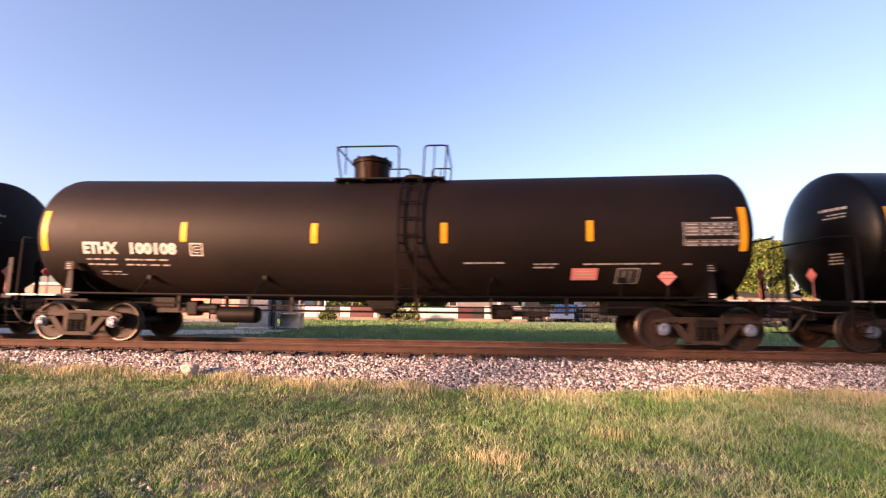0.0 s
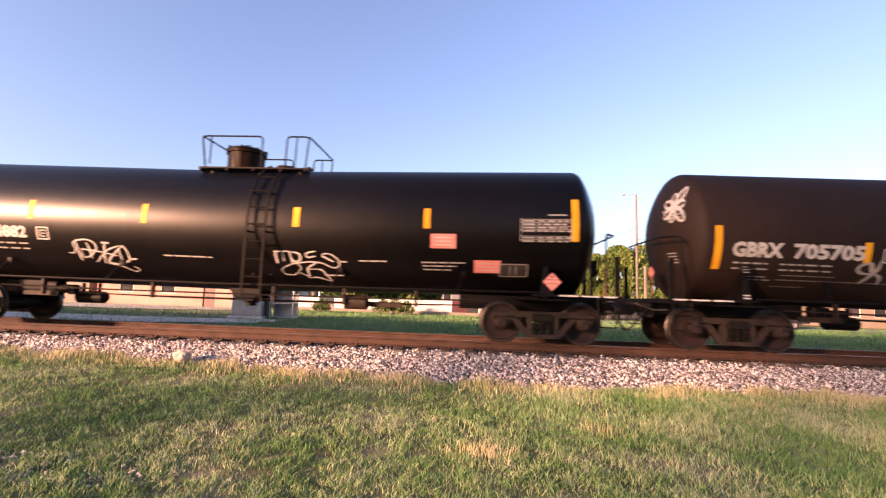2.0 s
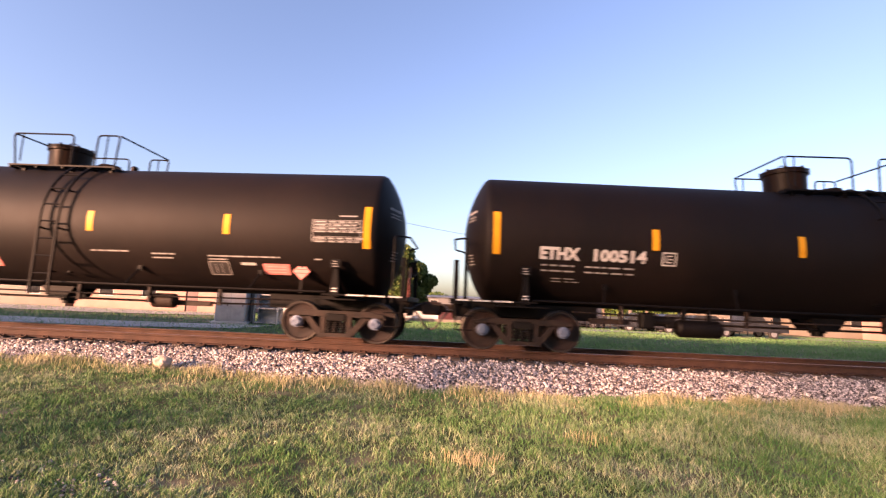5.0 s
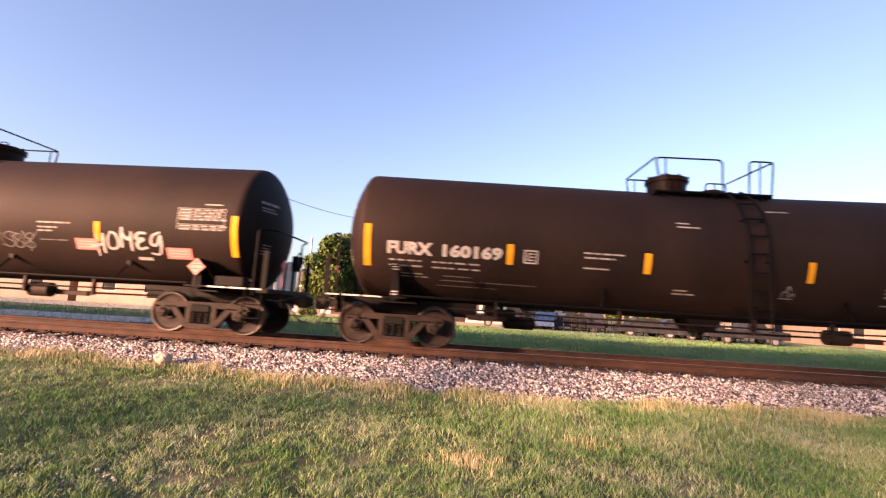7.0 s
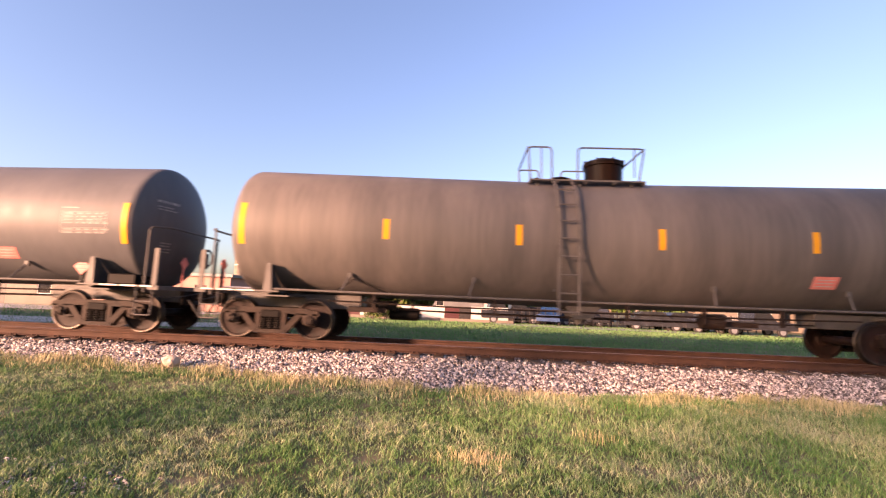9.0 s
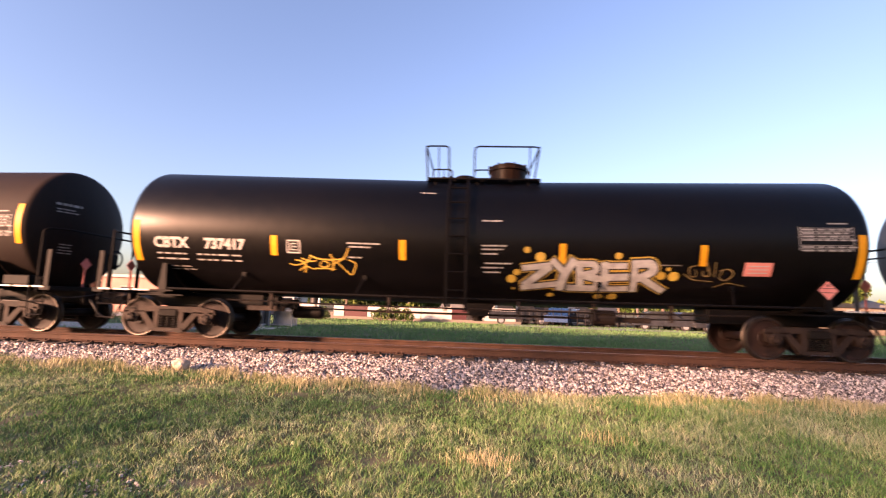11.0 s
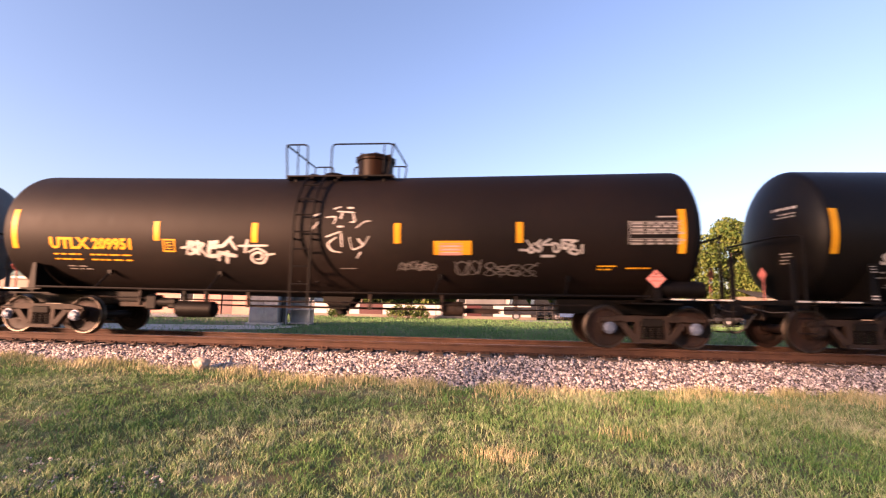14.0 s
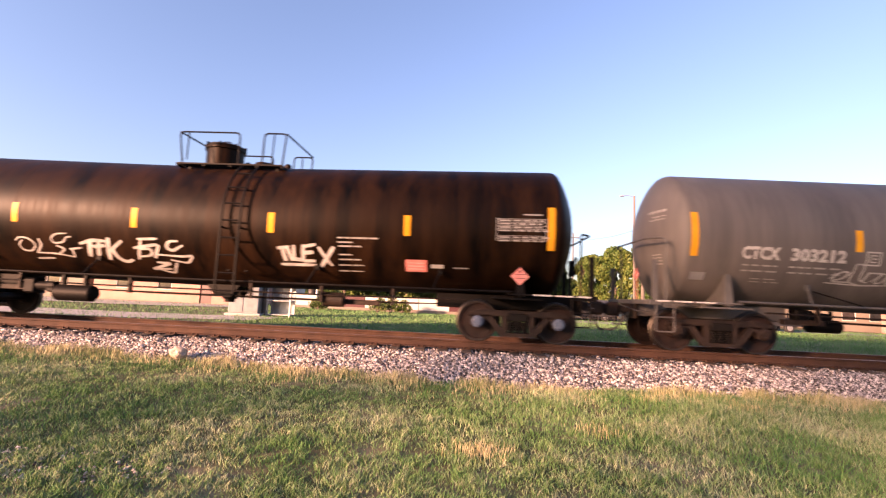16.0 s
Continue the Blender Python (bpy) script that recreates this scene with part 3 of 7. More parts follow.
def wall_box(name, x0, x1, y0, y1, z1, wall, roof, label, openings=(), eave=0.25, rise=0.0, door=None, lower=None):
    """A plain long building: walls, roof and openings on the side to the track."""
    ob = thing(name, label, "building", Matrix.Translation((0, 0, FIELD)))
    h = z1 - FIELD
    xs = sorted([(x - w / 2, x + w / 2, a, b, m) for x, w, a, b, m in openings])
    bm = bmesh.new()
    q = x0
    for l, r, a, b, m in xs:
        box(bm, q, l, y0, y0 + 0.25, 0, h)
        if a > 0:
            box(bm, l, r, y0, y0 + 0.25, 0, a)
        if b < h:
            box(bm, l, r, y0, y0 + 0.25, b, h)
        q = r
    box(bm, q, x1, y0, y0 + 0.25, 0, h)
    part("front_wall", bm, wall, ob)
    bm = bmesh.new()
    box(bm, x0, x0 + 0.25, y0 + 0.25, y1, 0, h), box(bm, x1 - 0.25, x1, y0 + 0.25, y1, 0, h), box(bm, x0 + 0.25, x1 - 0.25, y1 - 0.25, y1, 0, h)
    part("rear_wall", bm, wall, ob)
    bm = bmesh.new()
    if rise:
        ym = (y0 + y1) / 2
        v = [bm.verts.new(p) for p in ((x0 - eave, y0 - eave, h - 0.05), (x1 + eave, y0 - eave, h - 0.05), (x1 + eave, ym, h + rise), (x0 - eave, ym, h + rise), (x0 - eave, y1 + eave, h - 0.05), (x1 + eave, y1 + eave, h - 0.05))]
        bm.faces.new((v[0], v[1], v[2], v[3])), bm.faces.new((v[3], v[2], v[5], v[4]))
        bmesh.ops.solidify(bm, geom=bm.faces[:], thickness=0.12)
    else:
        box(bm, x0 - eave, x1 + eave, y0 - eave, y1 + eave, h, h + 0.22)
    part("roof", bm, roof, ob)
    for l, r, a, b, m in xs:
        w = part("window" if a > 0 else "door", box(bmesh.new(), l, r, y0 + 0.08, y0 + 0.14, a, b), m, ob)
        if a > 0:
            bm = bmesh.new()
            box(bm, l, l + 0.06, y0 + 0.02, y0 + 0.08, a, b), box(bm, r - 0.06, r, y0 + 0.02, y0 + 0.08, a, b)
            box(bm, l + 0.06, r - 0.06, y0 + 0.02, y0 + 0.08, a, a + 0.06), box(bm, l + 0.06, r - 0.06, y0 + 0.02, y0 + 0.08, b - 0.06, b)
            part("window_frame", bm, WALLWHITE, w)
    if lower:
        part("plinth", box(bmesh.new(), x0 - 0.03, x1 + 0.03, y0 - 0.04, y0 - 0.003, 0, lower[0]), lower[1], ob)
    return ob


def buildings():
    wall_box("brick_building", -30.5, -18.6, 35.5, 45, 2.35, BRICKRED, ROOFGREY, "long low red brick building beyond the gravel", [(-28, 1.2, 1.0, 2.1, DARKGLASS), (-24.5, 1.2, 1.0, 2.1, DARKGLASS), (-21.0, 1.0, 0, 2.1, MAROON)])
    wall_box("low_shed", -42, -31.2, 35.5, 44, 2.2, WALLTAN, ROOFGREY, "low tan shed beside the brick building", [(-38, 1.6, 0, 2.0, IRON), (-34, 1.2, 0.9, 1.9, DARKGLASS)])
    wall_box("warehouse", -5.6, 8.0, 58, 68, 1.9, ROOFGREY, GALV, "grey metal warehouse with a pale lower wall", [(-3.0, 1.0, 1.1, 2.0, DARKGLASS), (4.0, 3.0, 0, 1.9, WALLWHITE)], rise=0.35, lower=(1.1, WALLTAN))
    wall_box("tan_house", 24.5, 29.5, 44, 52, 1.9, WALLTAN, ROOFGREY, "tan sided house behind the field", [(26.0, 1.0, 0.9, 2.1, DARKGLASS), (28.2, 0.9, 0, 2.05, WALLWHITE)], rise=0.9)
    wall_box("tan_house", 31.5, 37.0, 42, 50, 1.9, WALLTAN, ROOFGREY, "tan sided house with a white window", [(33.2, 1.2, 0.9, 2.1, DARKGLASS), (35.5, 1.2, 0.9, 2.1, DARKGLASS)], rise=0.9)
    wall_box("orange_shed", 35.0, 39.5, 38, 41, 1.9, BRICKRED, ROOFGREY, "small orange-red shed beside the houses", [(37, 1.2, 0, 1.9, WALLTAN)])
    # low white wall with maroon gates across the field
    ob = thing("low_wall", "low whitewashed wall with dark red gates across the field", "wall", Matrix.Translation((0, 37.0, FIELD)), kind="structure")
    x = -14.6
    for w, m, h in ((2.2, WALLWHITE, 1.15), (1.2, WALLTAN, 0.55), (0.9, WALLWHITE, 1.2), (1.9, MAROON, 1.15), (2.4, WALLWHITE, 1.1), (2.0, WALLWHITE, 1.15), (2.5, WALLWHITE, 1.2), (1.2, MAROON, 1.15), (0.9, IRON, 1.1), (3.0, WALLWHITE, 1.25), (0.4, IRON, 1.1)):
        part("gate" if m in (MAROON, IRON) else "wall_panel", box(bmesh.new(), x + 0.02, x + w - 0.02, -0.1, 0.1 if m is not MAROON else 0.04, -0.05, h, 0.01), m, ob)
        x += w
    part("footing", box(bmesh.new(), -14.7, x, -0.16, -0.105, -0.05, 0.25, 0.01), WALLTAN, ob)
    # far silo and bins
    for az, d, r, top, m, lab in ((-26.7, 120, 1.5, 16.5, WALLTAN, "tall tan grain silo far away"), (-22.3, 110, 1.7, 11.8, GALV, "pale steel grain bin far away"), (-20.8, 112, 1.6, 9.0, GALV, "pale steel grain bin far away"), (-19.1, 90, 0.9, 6.4, IRON, "dark square tower far away"), (-27.9, 90, 2.4, 4.6, WALLWHITE, "white round tank beside the brick building")):
        p = at(az, d)
        bm = lathe(bmesh.new(), [(0, 0), (0, r), (top - FIELD - 0.8, r), (top - FIELD - 0.5, r + 0.06), (top - FIELD, r * 0.3), (top - FIELD, 0)], p, (0, 0, 1), 20)
        ob = thing("silo", lab, "silo", None, "far silos")
        part("shell", bm, m, ob, smooth=True)
        part("hoop", lathe(bmesh.new(), [(0, r + 0.01), (0.03, r + 0.06), (0.2, r + 0.06), (0.23, r + 0.01)], p + Vector((0, 0, (top - FIELD) * 0.5)), (0, 0, 1), 20), GALV, ob)
    # gravel yard and lane
    patch("gravel_yard", [(-30, 17.2), (-13.5, 17.6), (-9.4, 19.5), (-9.0, 22.6), (-14, 21.2), (-30, 19.8)], GRAVEL, "pale gravel strip beside the track")
    patch("gravel_yard", [(-48, 27), (-22, 28), (-16.5, 31), (-16, 35.2), (-48, 35.2)], GRAVEL, "pale gravel yard before the buildings")
    patch("asphalt_lane", [(2.5, 33.2), (9.5, 32.2), (34, 33.6), (34, 36.4), (2.5, 36.4)], ASPHALT, "worn grey asphalt lane behind the field")


def cabinet():
    ob = thing("utility_cabinet", "galvanised steel signal cabinet on a concrete base", "cabinet", Matrix.Translation(at(-26.4, 25.6)) @ pose(0, 0, 0, 0, 0, 12))
    part("concrete_base", box(bmesh.new(), -0.85, 0.85, -0.6, 0.6, -0.1, 0.14, 0.02), WALLWHITE, ob)
    part("body", box(bmesh.new(), -0.72, 0.72, -0.45, 0.45, 0.14, 1.75, 0.03), GALV, ob)
    part("roof", box(bmesh.new(), -0.80, 0.80, -0.55, 0.55, 1.75, 1.85, 0.03), GALV, ob)
    for x in (-0.36, 0.36):
        d = part("door", box(bmesh.new(), x - 0.33, x + 0.33, -0.475, -0.452, 0.24, 1.68, 0.008), GALV, ob)
        part("handle", box(bmesh.new(), x + 0.2, x + 0.24, -0.52, -0.476, 0.9, 1.05, 0.008), IRON, d)
    ob = thing("steel_rack", "open galvanised steel frame beside the utility pole", "rack", Matrix.Translation(at(-22.6, 25.4)))
    for x in (-0.6, 0.6):
        for y in (-0.3, 0.3):
            part("post", box(bmesh.new(), x - 0.04, x + 0.04, y - 0.04, y + 0.04, 0, 1.6), GALV, ob)
    for z in (0.08, 0.8, 1.5):
        part("shelf", box(bmesh.new(), -0.62, 0.62, -0.32, 0.32, z, z + 0.05, 0.01), GALV, ob)
    part("back_panel", box(bmesh.new(), -0.6, 0.6, 0.345, 0.365, 0.1, 1.5), GALV, ob)


def vehicle(place, turn_by, paint, label, kind="car", length=4.6):
    """A parked car or pickup seen far off."""
    ob = thing("pickup_truck" if kind == "pickup" else "car", label, "vehicle", Matrix.Translation(place) @ pose(0, 0, 0, 0, 0, turn_by), "vehicles behind the field")
    L = length / 2
    body = {"car": [(-L, 0.35), (-L, 0.85), (-L * 0.75, 0.92), (L * 0.55, 0.92), (L, 0.78), (L, 0.35)],
            "pickup": [(-L, 0.45), (-L, 1.05), (L * 0.5, 1.05), (L, 0.98), (L, 0.45)]}[kind]
    part("body", prism(bmesh.new(), body, -0.9, 0.9), paint, ob)
    cabin = {"car": [(-L * 0.7, 0.92), (-L * 0.4, 1.42), (L * 0.2, 1.45), (L * 0.5, 0.92)],
             "pickup": [(-L * 0.1, 1.05), (-L * 0.05, 1.75), (L * 0.3, 1.75), (L * 0.5, 1.05)]}[kind]
    part("cabin", prism(bmesh.new(), cabin, -0.78, 0.78), paint, ob)
    inner = [(x * 0.9 + 0.1 * sum(c[0] for c in cabin) / 4, z * 0.86 + 0.14 * 1.15) for x, z in cabin]
    part("side_window", prism(bmesh.new(), inner, -0.795, -0.782), DARKGLASS, ob)
    for x in (-L * 0.62, L * 0.62):
        for y in (-0.86, 0.66):
            w = part("wheel", lathe(bmesh.new(), [(0, 0), (0, 0.3), (0.03, 0.34), (0.17, 0.34), (0.2, 0.3), (0.2, 0)], (x, y, 0.34), (0, 1, 0), 18), RUBBER, ob)
            part("rim", lathe(bmesh.new(), [(0, 0), (-0.01, 0.1), (0, 0.2), (0.01, 0.2)], (x, y - 0.006, 0.34), (0, 1, 0), 14), GALV, w)
    return ob


def yard():
    vehicle(at(6.0, 38), 4, DARKCAR, "dark pickup truck parked behind the field", "pickup", 5.2)
    vehicle(at(10.9, 39), 70, BLUECAR, "blue car parked behind the field")
    vehicle(at(14.0, 40), 8, DARKCAR, "dark car parked behind the field")
    vehicle(at(22.0, 39), -6, DARKCAR, "dark car parked behind the fence")
    vehicle(at(31.2, 39.5), 2, DARKCAR, "dark pickup truck parked on the lane", "pickup", 5.4)
    vehicle(at(16.2, 43), 80, DARKCAR, "dark pickup truck parked behind the fence", "pickup", 5.2)
    for az, d, a, m, lab, k, L in ((3.4, 38.6, 6, DARKCAR, "dark pickup truck parked behind the field", "pickup", 5.4), (8.6, 40.5, 4, DARKCAR, "dark car parked behind the field", "car", 4.7),
                                   (12.4, 42.0, 12, DARKCAR, "dark pickup truck parked behind the fence", "pickup", 5.3), (24.8, 40.5, 4, DARKCAR, "dark car parked beside the houses", "car", 4.6), (27.8, 40.0, 0, DARKCAR, "dark car parked beside the houses", "car", 4.6)):
        vehicle(at(az, d), a, m, lab, k, L)
    # iron fence
    ob = thing("iron_fence", "dark iron rail fence across the field", "fence", None, kind="structure")
    for k in range(34):
        x = 4.0 + k * 0.62
        part("post", box(bmesh.new(), x - 0.03, x + 0.03, 36.6, 36.66, FIELD, FIELD + 1.35), IRON, ob)
    for z in (0.25, 0.7, 1.2):
        part("rail", box(bmesh.new(), 3.9, 24.6, 36.61, 36.65, FIELD + z, FIELD + z + 0.05), IRON, ob)
    ob = thing("picket_fence", "white wooden picket fence before the houses", "fence", None, kind="structure")
    for k in range(26):
        x = 17.0 + k * 0.2
        prism_bm = prism(bmesh.new(), [(x - 0.06, FIELD), (x + 0.06, FIELD), (x + 0.06, FIELD + 1.2), (x, FIELD + 1.3), (x - 0.06, FIELD + 1.2)], 38.2, 38.23)
        part("picket", prism_bm, WALLWHITE, ob)
    for z in (0.35, 0.95):
        part("rail", box(bmesh.new(), 16.9, 22.2, 38.235, 38.28, FIELD + z, FIELD + z + 0.08), WALLWHITE, ob)
    # dark shrubs by the low wall
    for i, (az, d, s) in enumerate(((-11.2, 34.5, 0.55), (-9.6, 34.8, 0.6), (-8.2, 34.6, 0.5), (-18.4, 35, 0.5))):
        top = thing("shrub", "dark green shrub at the edge of the field", "shrub", Matrix.Translation(at(az, d)), "shrubs at the field edge")
        for k in range(5):
            a = k * 1.26
            bm = tube(bmesh.new(), [(0, 0, -0.05), (0.2 * math.cos(a), 0.2 * math.sin(a), s * 0.6), (0.4 * math.cos(a), 0.4 * math.sin(a), s * 1.5)], 0.02, 5, radii=[0.03, 0.02, 0.008])
            part("stem", bm, BARK, top)
        put("foliage", leaves_mesh([(0, 0, s), (0.4, 0, s * 0.8), (-0.4, 0.1, s * 0.9), (0.1, 0.2, s * 1.5)], [s * 0.7] * 4, 700, 0.09, 70 + i), top, kind="stuff")


trees()
poles()
buildings()
cabinet()
yard()


# ---- tank cars ----
R, ZC, LC, HEAD = 1.527, 2.60, 7.90, 0.60
TRUCK = 7.17


def sag(x):
    """The two halves of a tank slope down to its middle."""
    return -0.10 * max(0.0, 1 - abs(x) / 8.0)


def skin(x, v, off=0.004):
    """A place on the near side of the tank: x along, v along the curve up from the middle line."""
    a = v / R
    return Vector((x, -(R + off) * math.cos(a), ZC + sag(x) + (R + off) * math.sin(a)))


def arc(z):
    """The length along the curve to a height."""
    return R * math.asin(max(-0.98, min(0.98, (z - ZC + 0.06) / R)))


CROWN, KNUCKLE = 2.62, 0.22
EDGE_ANGLE = math.asin((R - KNUCKLE) / (CROWN - KNUCKLE))


def bulge(r):
    """How far the dished tank end stands out at a distance from its axis: a wide crown and a tight knuckle."""
    if r < CROWN * math.sin(EDGE_ANGLE):
        return math.sqrt(CROWN ** 2 - r ** 2) - (CROWN - KNUCKLE) * math.cos(EDGE_ANGLE)
    return math.sqrt(max(0.0, KNUCKLE ** 2 - (r - R + KNUCKLE) ** 2))


def tank_mesh(bands):
    bm = bmesh.new()
    seg = 72
    dish = [(bulge(r), r) for r in (0.0, 0.25, 0.5, 0.75, 1.0, 1.2, 1.35)]
    dish += [(KNUCKLE * math.cos(a), R - KNUCKLE + KNUCKLE * math.sin(a)) for a in (0.8, 0.98, 1.17, 1.37, math.pi / 2)]
    prof = [(-LC - b, r) for b, r in dish]
    xs = [-LC + 2 * LC * i / 16 for i in range(1, 16)]
    prof += [(x, R) for x in xs]
    prof += [(LC + b, r) for b, r in dish[::-1]]
    if bands:
        out = []
        for x, r in prof:
            out.append((x, r))
        for b in (-6.2, -4.6, -3.05, -1.75, 0.0 + 1.75, 3.05, 4.6, 6.2):
            out += [(b - 0.064, R), (b - 0.061, R), (b - 0.06, R + 0.0018), (b - 0.056, R + 0.0018), (b + 0.056, R + 0.0018), (b + 0.06, R + 0.0018), (b + 0.061, R), (b + 0.064, R)]
        prof = sorted(out)
    lathe(bm, prof, (0, 0, ZC), (1, 0, 0), seg)
    for v in bm.verts:
        v.co.z += sag(v.co.x)
    return bm


def mirrored(bm, flip):
    if flip:
        for v in bm.verts:
            v.co.x *= -1
    return bm


def both(fn):
    """A small builder run for the near and the far side."""
    bm = bmesh.new()
    for s in (-1, 1):
        fn(bm, s)
    return bm


def side_frame_bm():
    bm = bmesh.new()
    y0, y1 = -1.12, -0.98
    prism(bm, [(-1.12, 0.56), (-1.08, 0.66), (-0.75, 0.72), (0.75, 0.72), (1.08, 0.66), (1.12, 0.56), (0.7, 0.575), (0.3, 0.60), (-0.3, 0.60), (-0.7, 0.575)], y0, y1)
    for s in (-1, 1):
        prism(bm, [(s * 0.74, 0.59), (s * 0.60, 0.61), (s * 0.30, 0.26), (s * 0.30, 0.17), (s * 0.40, 0.17)], y0, y1)
        prism(bm, [(s * 0.24, 0.20), (s * 0.35, 0.20), (s * 0.35, 0.61), (s * 0.24, 0.61)], y0 + 0.01, y1 - 0.01)
        prism(bm, [(s * 0.76, 0.36), (s * 0.82, 0.36), (s * 0.84, 0.60), (s * 0.70, 0.60)], y0, y1)
        prism(bm, [(s * 0.955, 0.38), (s * 1.02, 0.38), (s * 1.08, 0.60), (s * 0.95, 0.60)], y0, y1)
        box(bm, s * 0.889 - 0.10, s * 0.889 + 0.10, y0 + 0.01, y1, 0.55, 0.62)
    prism(bm, [(-0.40, 0.15), (0.40, 0.15), (0.36, 0.23), (-0.36, 0.23)], y0 - 0.02, y1 + 0.05)
    return bm


def spring_bm():
    pts = [(0.062 * math.cos(a), -1.06 + 0.062 * math.sin(a), 0.235 + 0.24 * a / (math.tau * 6)) for a in [math.tau * k / 8 for k in range(49)]]
    return tube(bmesh.new(), pts, 0.016, 5)


def wheelset_meshes():
    bm = bmesh.new()
    lathe(bm, [(0.0, 0.0), (0.0, 0.16), (0.035, 0.18), (0.055, 0.30), (0.03, 0.385), (0.0, 0.395), (0.0, 0.452)], (0, 0, 0), (0, 1, 0), 40)
    lathe(bm, [(0.135, 0.0), (0.135, 0.15), (0.09, 0.19), (0.085, 0.31), (0.12, 0.385), (0.135, 0.40), (0.135, 0.485)], (0, 0, 0), (0, 1, 0), 40)
    disc = mesh_of("wheel", bm, WHEEL, True, 0.5)
    bm = bmesh.new()
    lathe(bm, [(0.0, 0.425), (-0.002, 0.445), (0.004, 0.455), (0.095, 0.4585), (0.11, 0.482), (0.128, 0.486), (0.135, 0.47)], (0, 0, 0), (0, 1, 0), 48)
    rim = mesh_of("tread", bm, TREAD, True, 0.5)
    bm = bmesh.new()
    lathe(bm, [(-1.04, 0.0), (-1.04, 0.08), (-0.86, 0.085), (-0.7, 0.10), (0.7, 0.10), (0.86, 0.085), (1.04, 0.08), (1.04, 0.0)], (0, 0, 0), (0, 1, 0), 16)
    axle = mesh_of("axle", bm, WHEEL, True, 0.5)
    caps = []
    for mat in (CAP, CAST):
        bm = bmesh.new()
        lathe(bm, [(0.0, 0.13), (-0.10, 0.13), (-0.105, 0.105), (-0.14, 0.10), (-0.15, 0.085), (-0.15, 0.0)], (0, -1.02, 0), (0, 1, 0), 20)
        for k in range(3):
            a = k * math.tau / 3
            lathe(bm, [(0.0, 0.0), (0.0, 0.026), (0.03, 0.024), (0.03, 0.0)], (0.062 * math.cos(a), -1.195, 0.062 * math.sin(a)), (0, 1, 0), 6)
        caps.append(mesh_of("bearing_cap", bm, mat, True, 0.5))
    return disc, rim, axle, caps


WHEEL_PARTS = wheelset_meshes()
WHEELSETS = []


def truck_parts(car, blue):
    disc, rim, axle, caps = WHEEL_PARTS
    for s in (-1, 1):
        for k in (-1, 1):
            ws = put("wheelset", axle, car, pose(s * TRUCK + k * 0.889, 0, 0.458))
            WHEELSETS.append((ws, s * TRUCK + k * 0.889))
            for side in (0, 180):
                m = pose(0, 0, 0, 0, 0, side)
                w = put("wheel", disc, ws, m @ pose(0, -0.835, 0))
                put("tread", rim, ws, m @ pose(0, -0.835, 0), "worn bright wheel tread")
                put("bearing_cap", caps[0 if blue else 1], ws, m, "blue-grey roller bearing cap" if blue else "")


SHARED = {}


def shared(name, make, material, smooth=False):
    key = (name, material.name if not isinstance(material, list) else material[0].name)
    if key not in SHARED:
        SHARED[key] = mesh_of(name, make(), material, smooth)
    return SHARED[key]


def sill_bm(s):
    a, b = sorted((s * 5.3, s * 8.75))
    return box(bmesh.new(), a, b, -0.33, 0.33, 0.72, 1.06, 0.015)


def saddle_bm(s):
    bm = bmesh.new()
    x = s * TRUCK
    # bolster web that cradles the tank
    out = [(-1.40, 0.98), (1.40, 0.98), (1.38, 1.69)]
    out += [((R + 0.01) * math.sin(a), ZC - 0.02 - (R + 0.01) * math.cos(a)) for a in [0.95 - 1.9 * k / 14 for k in range(15)]]
    out += [(-1.38, 1.69)]
    va = [bm.verts.new((x - 0.02, p, q)) for p, q in out]
    vb = [bm.verts.new((x + 0.02, p, q)) for p, q in out]
    bm.faces.new(va), bm.faces.new(vb[::-1])
    for i in range(len(va)):
        j = (i + 1) % len(va)
        bm.faces.new((va[i], vb[i], vb[j], va[j]))
    box(bm, x - 0.55, x + 0.5, -1.44, 1.44, 0.965, 1.0, 0.005)
    return bm


def gusset_bm(s, side):
    """The upright that braces the tank on its bolster, near and far."""
    bm = bmesh.new()
    x = s * TRUCK
    for y in (side,):
        a = [bm.verts.new((x + dx, y * dy, z)) for dx, dy, z in ((-0.10, 1.44, 1.04), (0.10, 1.44, 1.04), (0.045, 1.42, 1.70), (-0.045, 1.42, 1.70))]
        b = [bm.verts.new((x + dx, y * dy, z)) for dx, dy, z in ((-0.10, 1.40, 1.04), (0.10, 1.40, 1.04), (0.045, 1.38, 1.70), (-0.045, 1.38, 1.70))]
        bm.faces.new(a), bm.faces.new(b[::-1])
        for i in range(4):
            bm.faces.new((a[i], b[i], b[(i + 1) % 4], a[(i + 1) % 4]))
    return bm


def platform_bm(s):
    bm = bmesh.new()
    a, b = sorted((s * 6.9, s * 8.72))
    box(bm, a, b, -1.46, -0.9, 1.06, 1.10, 0.006)
    box(bm, a, b, 0.9, 1.46, 1.06, 1.10, 0.006)
    c, d = sorted((s * 8.55, s * 8.80))
    box(bm, c, d, -1.46, 1.46, 1.0, 1.10, 0.006)
    return bm


def tape_bm(s):
    bm = bmesh.new()
    for a, b in ((7.45, 7.85), (7.92, 8.3), (8.38, 8.66)):
        a, b = sorted((s * a, s * b))
        box(bm, a, b, -1.468, -1.461, 1.065, 1.098)
    return bm


